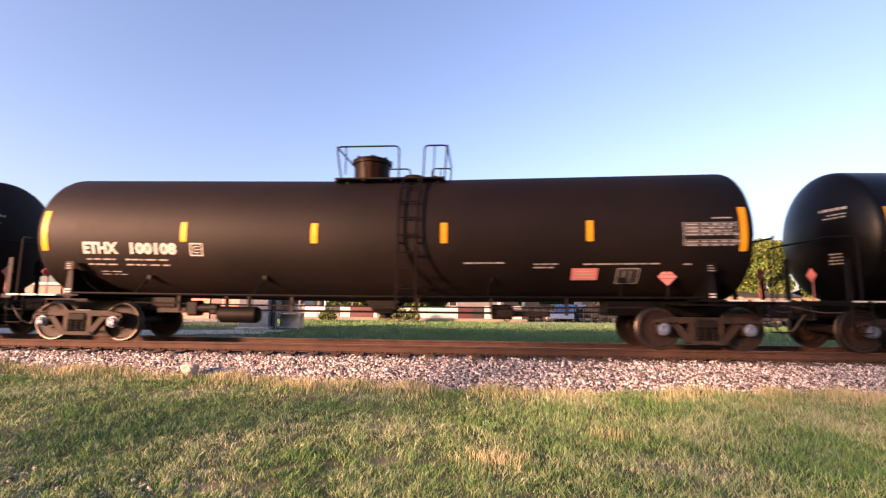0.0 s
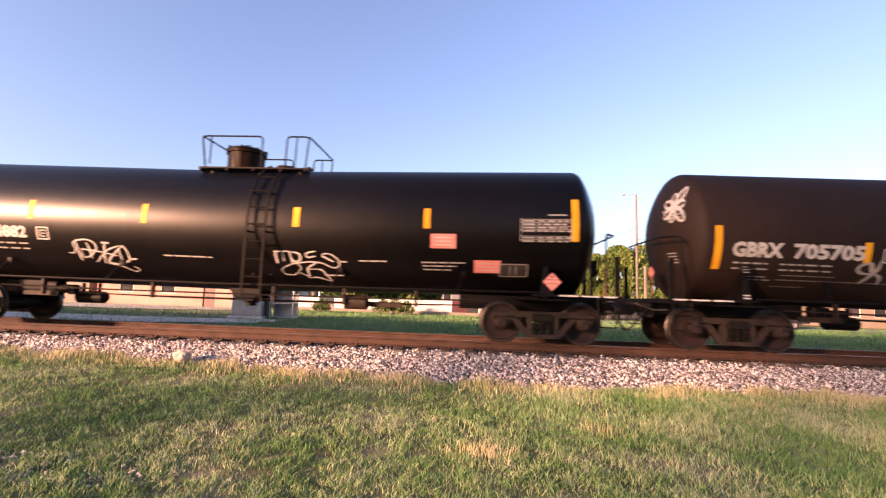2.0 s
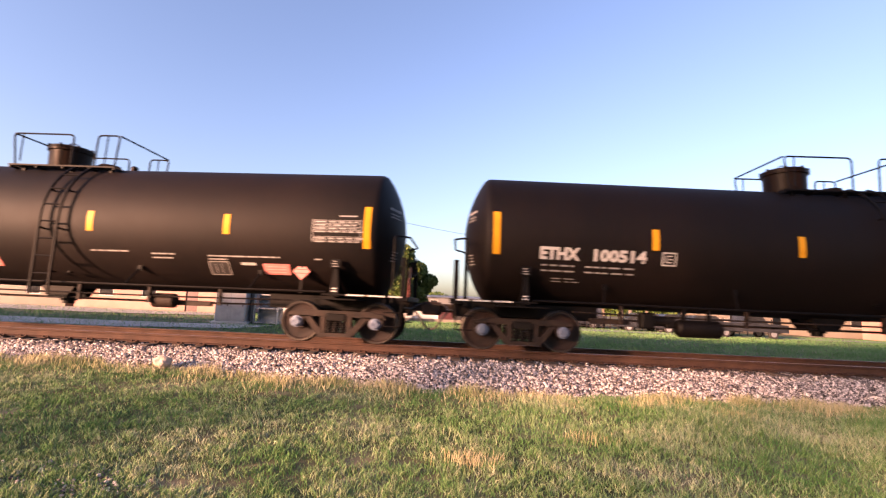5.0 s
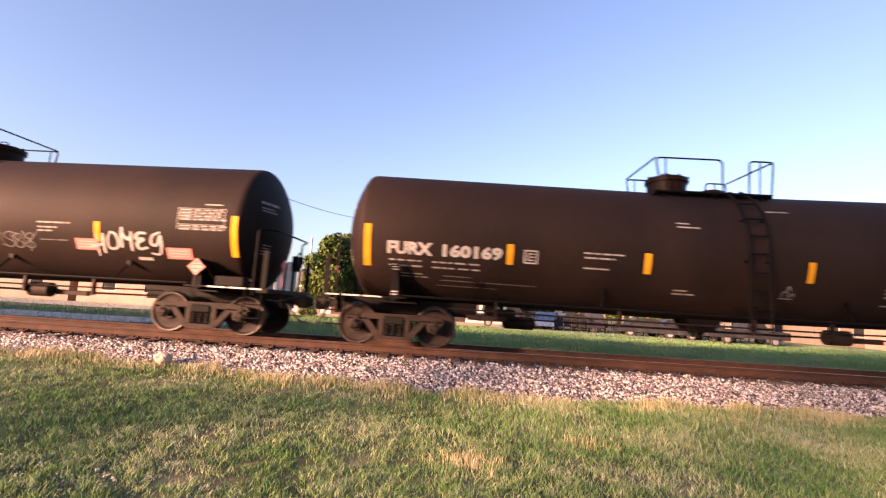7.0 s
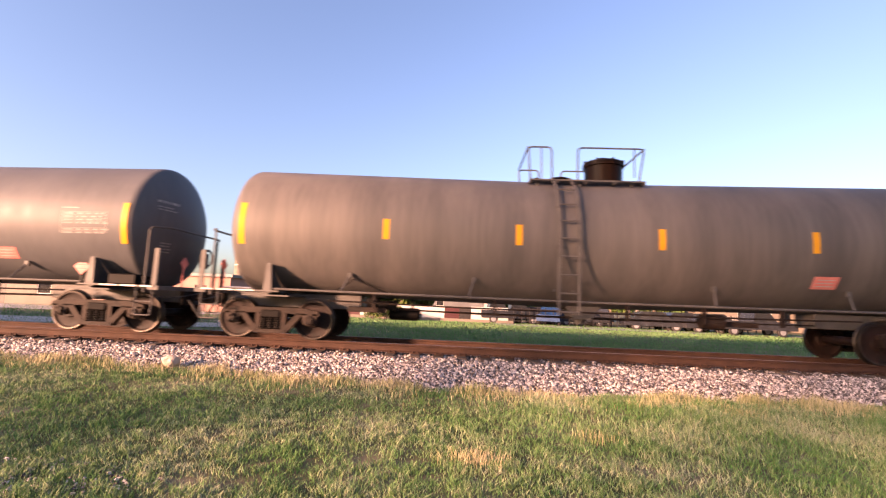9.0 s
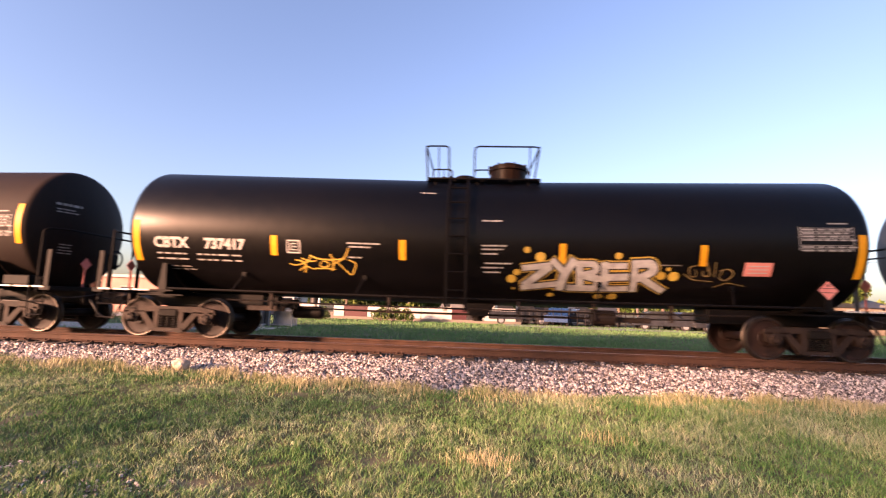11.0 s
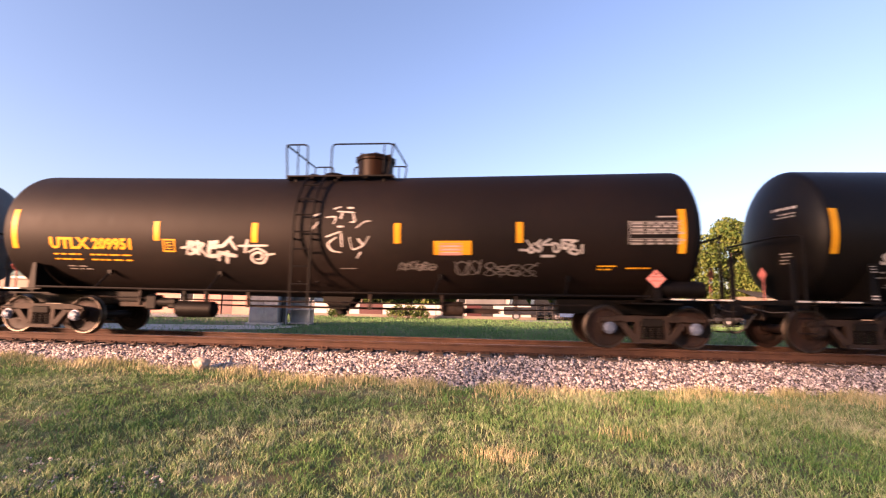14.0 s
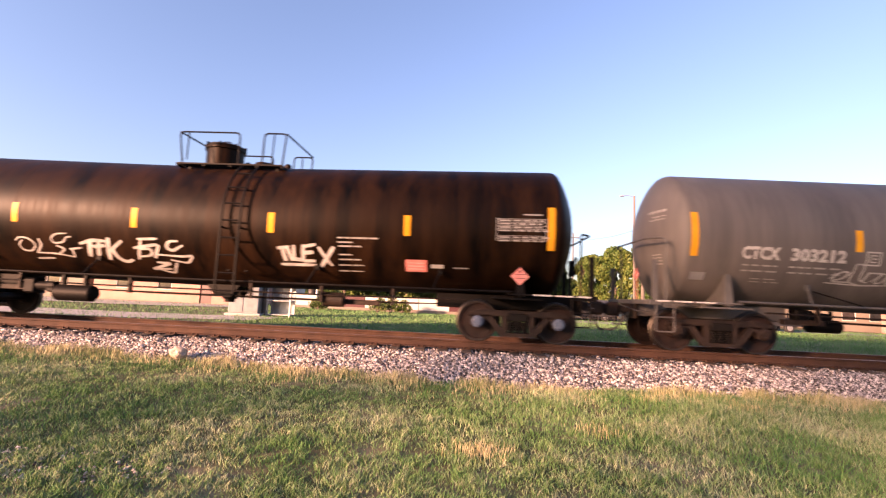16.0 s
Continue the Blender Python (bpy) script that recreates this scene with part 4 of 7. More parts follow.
def end_rail_bm(s):
    """Corner posts, the handrail round the tank end and the stirrup steps."""
    bm = bmesh.new()
    tube(bm, bent([(s * 8.45, -1.42, 0.95), (s * 8.45, -1.42, 2.44), (s * 8.74, -1.0, 2.46), (s * 8.74, 1.0, 2.46), (s * 8.45, 1.42, 2.44), (s * 8.45, 1.42, 0.95)], 0.12), 0.024, 8)
    return bm


def stirrup_bm(s, y):
    """The step loops under one corner."""
    bm = bmesh.new()
    tube(bm, bent([(s * 8.28, y, 1.05), (s * 8.28, y, 0.44), (s * 8.66, y, 0.44), (s * 8.66, y, 1.05)], 0.05), 0.016, 6)
    tube(bm, [(s * 8.28, y, 0.74), (s * 8.66, y, 0.74)], 0.016, 6)
    return bm


def box_on_deck_bm():
    """A steel box and pipe stub on the end platform."""
    bm = box(bmesh.new(), 7.55, 8.2, -1.38, -1.0, 1.105, 1.34, 0.02)
    lathe(bm, [(0, 0.05), (0.12, 0.05), (0.14, 0.09), (0.2, 0.09), (0.22, 0.0)], (8.32, -1.2, 1.10), (0, 0, 1), 10)
    return bm


def deck_reservoir_bm():
    """An air tank lying on the end platform in two straps."""
    bm = lathe(bmesh.new(), [(0, 0), (0.02, 0.13), (0.07, 0.175), (0.93, 0.175), (0.98, 0.13), (1.0, 0)], (7.25, -1.2, 1.29), (1, 0, 0), 18)
    for x in (7.5, 8.0):
        lathe(bm, [(0, 0.176), (0, 0.186), (0.05, 0.186), (0.05, 0.176)], (x - 0.025, -1.2, 1.29), (1, 0, 0), 18)
        box(bm, x - 0.04, x + 0.04, -1.3, -1.1, 1.10, 1.14)
    return bm


def grab_rod_bm():
    """A thin bent rod from the side pipe up to the tank."""
    return tube(bmesh.new(), [(-5.62, -1.46, 1.13), (-5.3, -1.18, 1.42), (-4.45, -1.44, 1.13)], 0.014, 6)


def coupler_bm(s):
    bm = bmesh.new()
    a, b = sorted((s * 8.7, s * 9.1))
    box(bm, a, b, -0.10, 0.10, 0.78, 0.98, 0.02)
    a, b = sorted((s * 9.0, s * 9.30))
    box(bm, a, b, -0.20, 0.10, 0.70, 1.02, 0.05)
    a, b = sorted((s * 9.1, s * 9.33))
    box(bm, a, b, 0.06, 0.20, 0.74, 0.98, 0.04)
    a, b = sorted((s * 8.66, s * 8.76))
    box(bm, a, b, -0.42, 0.42, 0.66, 1.08, 0.02)
    return bm


def hose_bm(s):
    pts = [(s * 8.85, -0.35, 0.80), (s * 8.98, -0.36, 0.66), (s * 9.08, -0.33, 0.47), (s * 9.2, -0.25, 0.36), (s * 9.32, -0.18, 0.37)]
    bm = tube(bmesh.new(), bent(pts, 0.1), 0.026, 8)
    tube(bm, bent([(s * 8.75, -1.35, 0.86), (s * 8.84, -0.9, 0.84), (s * 8.9, -0.3, 0.92), (s * 9.1, -0.1, 1.0)], 0.1), 0.014, 6)
    return bm


def side_pipe_bm():
    def one(bm, s):
        tube(bm, [(-7.0, s * 1.47, 1.13), (-3.5, s * 1.47, 1.11), (0, s * 1.47, 1.10), (3.5, s * 1.47, 1.11), (7.0, s * 1.47, 1.13)], 0.026, 8)
    return both(one)


def bracket_bm(x):
    bm = tube(bmesh.new(), [(x - 0.12, -1.47, 1.11), (x, -1.18, 1.50)], 0.022, 6)
    return box(bm, x - 0.045, x + 0.045, -1.21, -1.15, 1.44, 1.56)


def rod_bm(y, z, half, r):
    return tube(bmesh.new(), [(-half, y, z + 0.04), (-half * 0.5, y, z), (half * 0.5, y, z), (half, y, z + 0.04)], r, 6)


def hanger_bm():
    bm = box(bmesh.new(), -0.03, 0.03, -0.8, -0.7, 0.72, 1.15)
    return bm


def lever_bm():
    return box(bmesh.new(), -0.45, 0.45, -0.06, 0.06, -0.06, 0.06, 0.01)


def reservoir_bm(f):
    bm = bmesh.new()
    lathe(bm, [(0, 0), (0.03, 0.14), (0.09, 0.19), (0.95, 0.19), (1.01, 0.14), (1.04, 0)], (-4.35, -0.95, 0.70), (1, 0, 0), 20)
    for x in (-4.15, -3.6):
        box(bm, x - 0.03, x + 0.03, -1.0, -0.9, 0.85, 1.15)
    return mirrored(bm, f)


def valve_bm():
    bm = bmesh.new()
    box(bm, -5.75, -5.45, -1.05, -0.75, 0.62, 0.98, 0.04)
    lathe(bm, [(-0.12, 0.0), (-0.12, 0.11), (0.34, 0.11), (0.36, 0.0)], (-5.35, -0.92, 0.80), (1, 0, 0), 14)
    box(bm, -5.2, -5.0, -1.02, -0.82, 0.66, 0.9, 0.03)
    return bm


def cylinder_bm():
    return lathe(bmesh.new(), [(0, 0.0), (0, 0.17), (0.5, 0.17), (0.55, 0.0)], (2.6, -0.55, 0.78), (1, 0, 0), 16)


def outlet_bm():
    bm = bmesh.new()
    lathe(bm, [(0, 0.34), (-0.12, 0.34), (-0.13, 0.2), (-0.38, 0.18), (-0.38, 0.13), (-0.46, 0.13), (-0.46, 0)], (0, 0, 1.05), (0, 0, 1), 20)
    for y in (-0.36, 0.36):
        prism(bm, [(-0.42, 1.02), (0.42, 1.02), (0.2, 0.72), (-0.2, 0.72)], y - 0.015, y + 0.015)
    return bm


def manway_bm():
    bm = bmesh.new()
    z = ZC + R - 0.20
    lathe(bm, [(0, 0.45), (0.56, 0.46), (0.57, 0.50), (0.67, 0.50), (0.70, 0.46), (0.76, 0.16), (0.77, 0.0)], (0, 0, z), (0, 0, 1), 32)
    tube(bm, bent([(-0.16, 0, z + 0.75), (-0.10, 0, z + 0.85), (0.10, 0, z + 0.85), (0.16, 0, z + 0.75)], 0.05), 0.013, 6)
    return bm


def top_platform_bm():
    bm = bmesh.new()
    z = ZC + R - 0.235
    # grating of bars in a frame, with a gap at the manway
    for y0, y1 in ((-0.95, -0.46), (0.46, 0.95)):
        for k in range(9):
            y = y0 + (y1 - y0) * k / 8
            box(bm, -1.27, 1.38, y - 0.012, y + 0.012, z, z + 0.035)
        for x in (-1.27, -0.6, 0.06, 0.72, 1.34):
            box(bm, x, x + 0.04, y0, y1, z - 0.05, z)
    for x in (-1.0, 0.2, 1.2):
        for y in (-0.8, 0.8):
            box(bm, x - 0.03, x + 0.03, y - 0.03, y + 0.03, z - 0.26, z)
    return bm


def fitting_bm():
    bm = bmesh.new()
    z = ZC + R - 0.13
    lathe(bm, [(0, 0.27), (0.12, 0.27), (0.2, 0.24), (0.22, 0.0)], (0.5, 0.0, z), (0, 0, 1), 24)
    lathe(bm, [(0, 0.09), (0.22, 0.09), (0.26, 0.05), (0.26, 0.0)], (1.05, 0.15, z), (0, 0, 1), 14)
    return bm


def top_rail_bm(y):
    """The handrail loops of one side of the top platform."""
    bm = bmesh.new()
    z, t = ZC + R - 0.22, ZC + R + 0.57
    tube(bm, bent([(-1.12, y, z), (-1.25, y, t), (0.27, y, t), (0.27, y, z)], 0.12), 0.021, 8)
    tube(bm, [(-1.02, y, z + 0.1), (-1.02, y, t)], 0.016, 6)
    tube(bm, bent([(0.86, y, z), (0.88, y, t), (1.42, y, t), (1.36, y, z)], 0.10), 0.021, 8)
    tube(bm, [(1.1, y, z), (1.12, y, t)], 0.016, 6)
    return bm


def cross_rail_bm(x):
    t = ZC + R + 0.57
    return tube(bmesh.new(), [(x, -0.92, t), (x, 0.92, t)], 0.021, 8)


def stringer_bm(x):
    pts = [(x, -0.62, ZC + R - 0.12)]
    for k in range(11):
        a = radians(66 - 66 * k / 10)
        pts.append((x, -(R + 0.13) * math.cos(a), ZC - 0.09 + (R + 0.13) * math.sin(a)))
    pts += [(x, -(R + 0.13), 1.9), (x, -(R + 0.13), 1.2), (x, -(R + 0.13), 0.82)]
    bm = tube(bmesh.new(), pts, 0.03, 6)
    for z in (1.35, 2.3, 3.2):
        a = math.asin((z - ZC + 0.09) / (R + 0.13))
        tube(bm, [(x, -(R + 0.13) * math.cos(a), z), (x, -(R - 0.02) * math.cos(a), z - 0.02)], 0.022, 6)
    return bm


def ladder(car, frame_mat, flip, shift):
    top = put("ladder", shared("ladder_stringer_a", lambda: stringer_bm(-0.21), frame_mat), car, pose(shift + (-0.61 if flip else 0.61), 0, 0))
    put("stringer", shared("ladder_stringer_b", lambda: stringer_bm(0.21), frame_mat), top)
    rung = shared("rung", lambda: tube(bmesh.new(), [(-0.21, 0, 0), (0.21, 0, 0)], 0.02, 6), frame_mat)
    for k in range(8):
        z = 0.88 + 0.39 * k
        a = math.asin(max(0, (z - ZC + 0.09) / (R + 0.13)))
        put("rung", rung, top, pose(0, -(R + 0.13) * math.cos(a), z))


def bars_plate():
    bm = bmesh.new()
    for k in range(3):
        box(bm, -0.07, 0.06 - 0.02 * k, -1.472, -1.469, 1.69 + 0.055 * k, 1.705 + 0.055 * k)
    return bm


def handbrake_bm():
    bm = bmesh.new()
    lathe(bm, [(0, 0.20), (0.03, 0.24), (0.05, 0.20), (0.02, 0.18)], (8.74, 0.45, 1.9), (1, 0, 0), 20)
    box(bm, 8.60, 8.74, 0.33, 0.57, 1.62, 2.02, 0.02)
    box(bm, 8.60, 8.66, 0.40, 0.50, 1.05, 1.62)
    return bm


# ---- markings on the tanks ----
def wrap(bm, off=0.005):
    """Lays a flat drawing (x along, y up the curve) on the near side of the tank."""
    ys = [v.co.y for v in bm.verts]
    k = math.ceil(min(ys) / 0.1)
    while k * 0.1 < max(ys):
        bmesh.ops.bisect_plane(bm, geom=bm.verts[:] + bm.edges[:] + bm.faces[:], plane_co=(0, k * 0.1, 0), plane_no=(0, 1, 0))
        k += 1
    for v in bm.verts:
        v.co = skin(v.co.x, v.co.y, off + v.co.z)
    return bm


def rect(bm, x, v, w, h, lift=0.0, turn45=False):
    c = [(-w / 2, -h / 2), (w / 2, -h / 2), (w / 2, h / 2), (-w / 2, h / 2)]
    if turn45:
        c = [(-w / 2, 0), (0, -h / 2), (w / 2, 0), (0, h / 2)]
    bm.faces.new([bm.verts.new((x + a, v + b, lift)) for a, b in c])
    return bm


def lettering(text, x, v, width, height, bold=0.044, shear=0.0):
    """Text as a flat drawing of a given width and height, its lower left corner at x, v."""
    c = bpy.data.curves.new("lettering", "FONT")
    c.body, c.size, c.offset, c.shear = text, 1.0, bold, shear
    c.resolution_u = 2
    ob = bpy.data.objects.new("lettering", c)
    me = bpy.data.meshes.new_from_object(ob)
    bpy.data.objects.remove(ob)
    bm = bmesh.new()
    bm.from_mesh(me)
    bpy.data.meshes.remove(me)
    xs, ys = [q.co.x for q in bm.verts], [q.co.y for q in bm.verts]
    sx, sy = width / (max(xs) - min(xs)), height / (max(ys) - min(ys))
    x0, y0 = min(xs), min(ys)
    for q in bm.verts:
        q.co = (x + (q.co.x - x0) * sx, v + (q.co.y - y0) * sy, 0)
    return bm


def bars(lines, bm=None):
    """Rows of small unreadable print as bars: (x, v, width, height) each."""
    bm = bm or bmesh.new()
    for x, v, w, h in lines:
        rect(bm, x + w / 2, v, w, h)
    return bm


def ribbon(bm, pts, w, lift=0.0):
    """A painted stroke along points; its pieces overlap one above the other by a hair."""
    for i, (p, q) in enumerate(zip(pts, pts[1:])):
        p, q = Vector((*p, 0)), Vector((*q, 0))
        d = (q - p)
        if d.length < 1e-5:
            continue
        d.normalize()
        s = Vector((-d.y, d.x, 0)) * w / 2
        e = d * w * 0.3
        z = Vector((0, 0, lift + 0.0004 * (i % 5)))
        bm.faces.new([bm.verts.new(c + z) for c in (p - e - s, q + e - s, q + e + s, p - e + s)])


STROKES = {
    "O": [[(0.5, 1), (0.08, 0.75), (0.1, 0.2), (0.5, 0), (0.9, 0.25), (0.92, 0.78), (0.45, 1.02)]],
    "U": [[(0.05, 1), (0.1, 0.25), (0.45, 0), (0.85, 0.25), (0.9, 1)]],
    "L": [[(0.3, 1.05), (0.1, 0.2), (0.3, -0.02), (0.95, 0.15)]],
    "R": [[(0.1, 0), (0.15, 1), (0.8, 0.95), (0.75, 0.5), (0.15, 0.45), (0.95, -0.05)]],
    "X": [[(0.0, 1), (0.95, 0)], [(0.95, 1.05), (0.05, -0.05)]],
    "P": [[(0.15, -0.1), (0.12, 1), (0.85, 1), (0.8, 0.45), (0.1, 0.4)]],
    "A": [[(0.0, 0), (0.45, 1.05), (0.95, -0.05)], [(0.1, 0.35), (0.85, 0.4)]],
    "K": [[(0.1, 1.05), (0.15, -0.05)], [(0.9, 1), (0.15, 0.45), (0.95, -0.05)]],
    "S": [[(0.9, 0.85), (0.4, 1.05), (0.1, 0.75), (0.8, 0.35), (0.55, -0.03), (0.02, 0.15)]],
    "B": [[(0.1, 0), (0.12, 1), (0.75, 0.95), (0.6, 0.55), (0.2, 0.5), (0.9, 0.4), (0.7, 0.0), (0.1, 0)]],
    "N": [[(0.08, 0), (0.1, 1), (0.85, 0), (0.9, 1.05)]],
    "V": [[(0.02, 1), (0.45, 0), (0.95, 1.05)]],
    "E": [[(0.9, 0.95), (0.2, 1), (0.12, 0.05), (0.95, 0)], [(0.15, 0.5), (0.75, 0.52)]],
    "M": [[(0.03, 0), (0.15, 1), (0.5, 0.3), (0.85, 1), (0.98, 0)]],
    "G": [[(0.9, 0.85), (0.4, 1.05), (0.08, 0.5), (0.45, -0.02), (0.9, 0.25), (0.85, 0.5), (0.5, 0.48)]],
    "T": [[(0.0, 0.95), (0.95, 1)], [(0.5, 1), (0.45, -0.05)]],
    "Y": [[(0.05, 1), (0.45, 0.5), (0.95, 1.05)], [(0.48, 0.5), (0.4, -0.1)]],
    "8": [[(0.5, 0.5), (0.12, 0.75), (0.5, 1.02), (0.85, 0.75), (0.12, 0.25), (0.5, 0.0), (0.9, 0.25), (0.5, 0.5)]],
    "*": [[(0.1, 0.9), (0.9, 0.1)], [(0.5, 1), (0.5, 0)], [(0.9, 0.9), (0.1, 0.1)]],
    "~": [[(0.0, 0.3), (0.3, 0.6), (0.6, 0.35), (1.0, 0.6)]],
}


def scrawl(seed, x, v, w, h, thick, word=""):
    """A sprayed tag of loose, leaning strokes, each letter a little apart in size and height."""
    rnd = random.Random(seed)
    bm = bmesh.new()
    word = word or "".join(rnd.choice("OULRXPAKSBNVEMGTY8") for k in range(max(2, round(w / (h * 0.8)))))
    step = w / len(word)
    for k, c in enumerate(word):
        tall, drop, lean, wide = rnd.uniform(0.75, 1.2), rnd.uniform(-0.14, 0.14), rnd.uniform(-0.15, 0.4), rnd.uniform(1.2, 1.75)
        other = STROKES[rnd.choice("OUSBG8")][0]
        for i, line in enumerate(STROKES[c] + [other]):
            pts = [Vector((x + step * (k + a * wide + lean * b * 0.5) + rnd.uniform(-0.02, 0.02), v + h * (b * tall + drop) + rnd.uniform(-0.02, 0.02), 0)) for a, b in line]
            if len(pts) > 2:
                pts = bent(pts, h * 0.4, 5)
            ribbon(bm, [(p.x, p.y) for p in pts], thick * rnd.uniform(0.55, 0.95), 0.0012 * (k % 3) + 0.0006 * i)
    if h > 0.45:
        ribbon(bm, [(p.x, p.y) for p in bent([(x - 0.1 * w, v + 0.1 * h, 0), (x + 0.4 * w, v - 0.12 * h, 0), (x + 0.9 * w, v + 0.02 * h, 0), (x + 1.12 * w, v - 0.15 * h, 0)], h, 5)], thick * 0.6, 0.005)
    return bm


def brush(bm, pts, w, lift, tip):
    """A stroke that swells from a thin start and thins again at its end."""
    n = len(pts) - 1
    for i in range(n):
        p, q = Vector((*pts[i], 0)), Vector((*pts[i + 1], 0))
        steps = max(1, round((q - p).length / 0.08))
        for k in range(steps):
            t = (i + (k + 0.5) / steps) / n
            grow = tip + (1 - tip) * min(1.0, t / 0.18, (1 - t) / 0.25)
            a, b = p.lerp(q, k / steps), p.lerp(q, (k + 1) / steps)
            ribbon(bm, [(a.x, a.y), (b.x, b.y)], w * grow, lift + 0.0004 * ((i + k) % 3))


def small_print(car, col, x, v, rows, width, seed, h=0.04, gap=0.11):
    rnd = random.Random(seed)
    out = []
    for r in range(rows):
        q = x
        while q < x + width - 0.1:
            w = rnd.uniform(0.08, 0.26)
            w = min(w, x + width - q)
            out.append((q, v - r * gap, w, h))
            q += w + rnd.uniform(0.03, 0.09)
    part("stencil_print", wrap(bars(out)), col, car, "small unreadable stencilled print")


def markings(car, mark, number, col, tz, span, numx, stripes, layout, dia, lines, faint, skip=(), numv=None):
    """Reporting mark, number, tapes, data block and placards of one car."""
    t0 = arc(tz)
    for x in (-span, span):
        part("reflective_stripe", wrap(rect(bmesh.new(), x, t0, 0.15, 0.95)), YELLOW, car, "tall yellow reflective stripe")
    for x in stripes:
        part("reflective_stripe", wrap(rect(bmesh.new(), x, t0, 0.14, 0.45)), YELLOW, car)
    if mark:
        w1, gap, w2, high = layout
        emblem = stripes[0] + (0.3 if tz > 2.3 or stripes[0] > -4.3 else 0.45)
        base = numv if numv is not None else arc(2.13) - high / 2
        part("reporting_mark", wrap(lettering(mark, numx, base, w1, high)), col, car, "painted reporting mark")
        part("car_number", wrap(lettering(number, numx + w1 + gap, base, w2, high)), col, car, "painted car number")
        fine = col if col is YTEXT else BLOCK
        small_print(car, fine, numx + 0.05, base - 0.13, 2, 0.75, 3, 0.036, 0.13)
        small_print(car, fine, numx + 1.0, base - 0.13, 2, 1.05, 4, 0.036, 0.13)
        small_print(car, DIM, numx + 0.3, base - 0.45, 2, 0.6, 5, 0.025, 0.08)
        bm = bmesh.new()
        x, v = emblem, base + 0.13
        for dx, dv, w, h in ((0, 0.135, 0.3, 0.03), (0, -0.135, 0.3, 0.03), (-0.135, 0, 0.03, 0.3), (0.135, 0, 0.03, 0.3), (0, 0.07, 0.13, 0.022), (0, -0.07, 0.13, 0.022), (-0.06, 0, 0.022, 0.13), (0.03, 0, 0.07, 0.03)):
            rect(bm, x + dx, v + dv, w, h, 0.0005 * (h > w))
        part("square_emblem", wrap(bm), col, car, "square stencilled frame")
    # data block
    v = arc(2.46 if tz > 2.3 else 2.55)
    mid = 7.15 if paint_dark(car) else 6.92
    bm = bmesh.new()
    for k in range(7):
        if k == 4:
            continue
        rect(bm, mid, v + 0.2 - k * 0.073, 1.08, 0.010)
        rnd = random.Random(k)
        q = -0.51
        while q < 0.45:
            w = rnd.uniform(0.07, 0.22) if q > -0.25 else 0.3
            rect(bm, mid + q + w / 2, v + 0.165 - k * 0.073, w * 0.85, 0.032)
            q += w + 0.02
    rect(bm, mid - 0.53, v - 0.03, 0.016, 0.5), rect(bm, mid + 0.54, v - 0.03, 0.016, 0.5)
    rect(bm, mid + (0.25 if paint_dark(car) else -0.35), v + 0.30, 0.4, 0.03)
    part("data_block", wrap(bm), BLOCK, car, "stencilled table of unreadable test dates", kind="stuff")
    # diamond hazard placard in its holder
    x, z = dia
    y = -(R * math.cos(math.asin((z - ZC) / R)) + 0.10) if x < 6.9 else -1.475
    bm = bmesh.new()
    box(bm, x - 0.03, x + 0.03, y + 0.012, y + 0.03, 1.08, z)
    prism(bm, [(x - 0.21, z), (x, z - 0.21), (x + 0.21, z), (x, z + 0.21)], y, y + 0.012)
    holder = part("placard_holder", bm, FRAME_BLACK, car)
    bm = prism(bmesh.new(), [(x - 0.195, z), (x, z - 0.195), (x + 0.195, z), (x, z + 0.195)], y - 0.004, y - 0.001)
    card = part("placard", bm, RED, holder, "faded red diamond hazard placard")
    bm = bmesh.new()
    box(bm, x - 0.13, x + 0.13, y - 0.007, y - 0.0045, z + 0.035, z + 0.05)
    box(bm, x - 0.13, x + 0.13, y - 0.007, y - 0.0045, z - 0.05, z - 0.035)
    box(bm, x - 0.03, x + 0.03, y - 0.007, y - 0.0045, z + 0.08, z + 0.13)
    part("placard_print", bm, PANEL, holder)
    # warning sheets and small stencils
    for px, v, w, h, m in skip:
        sheet = part("notice", wrap(rect(bmesh.new(), px, v, w, h), 0.005 if m is not RED else 0.0075), m, car, "notice stuck on the tank side")
        if m in (RED, YELLOW) and w > 0.35:
            bm = bmesh.new()
            for k in range(3):
                rect(bm, px, v + h * (0.25 - 0.25 * k), w * 0.7, h * 0.07)
            part("notice_print", wrap(bm, 0.011), WHITE if m is RED else YTEXT, sheet, kind="stuff")
        if m is PANEL:
            bm = bmesh.new()
            for dx, dv, ww, hh in ((0, h / 2, w, 0.025), (0, -h / 2, w, 0.025), (-w / 2, 0, 0.025, h), (w / 2, 0, 0.025, h), (0.05, 0, 0.02, h * 0.7), (-0.08, 0, 0.02, h * 0.7)):
                rect(bm, px + dx, v + dv, ww, hh, 0.0005 * (hh > ww))
            part("panel_border", wrap(bm, 0.009), DIM, sheet)
    rnd = random.Random(len(lines) * 7 + 1)
    for rows, h, m in ((lines, 0.034, WHITE if col is WHITE else col), (faint, 0.022, FADED)):
        bm = bmesh.new()
        for x, v, w in rows:
            q = x
            while q < x + w - 0.03:
                k = min(rnd.uniform(0.12, 0.4), x + w - q)
                rect(bm, q + k / 2, v, k, h)
                q += k + rnd.uniform(0.015, 0.035)
        if rows:
            part("stencil_print", wrap(bm), BLOCK if m is WHITE and paint_dark(car) else m, car, "small unreadable stencilled print", kind="stuff")


def paint_dark(car):
    return not ("grey" in car["label"])


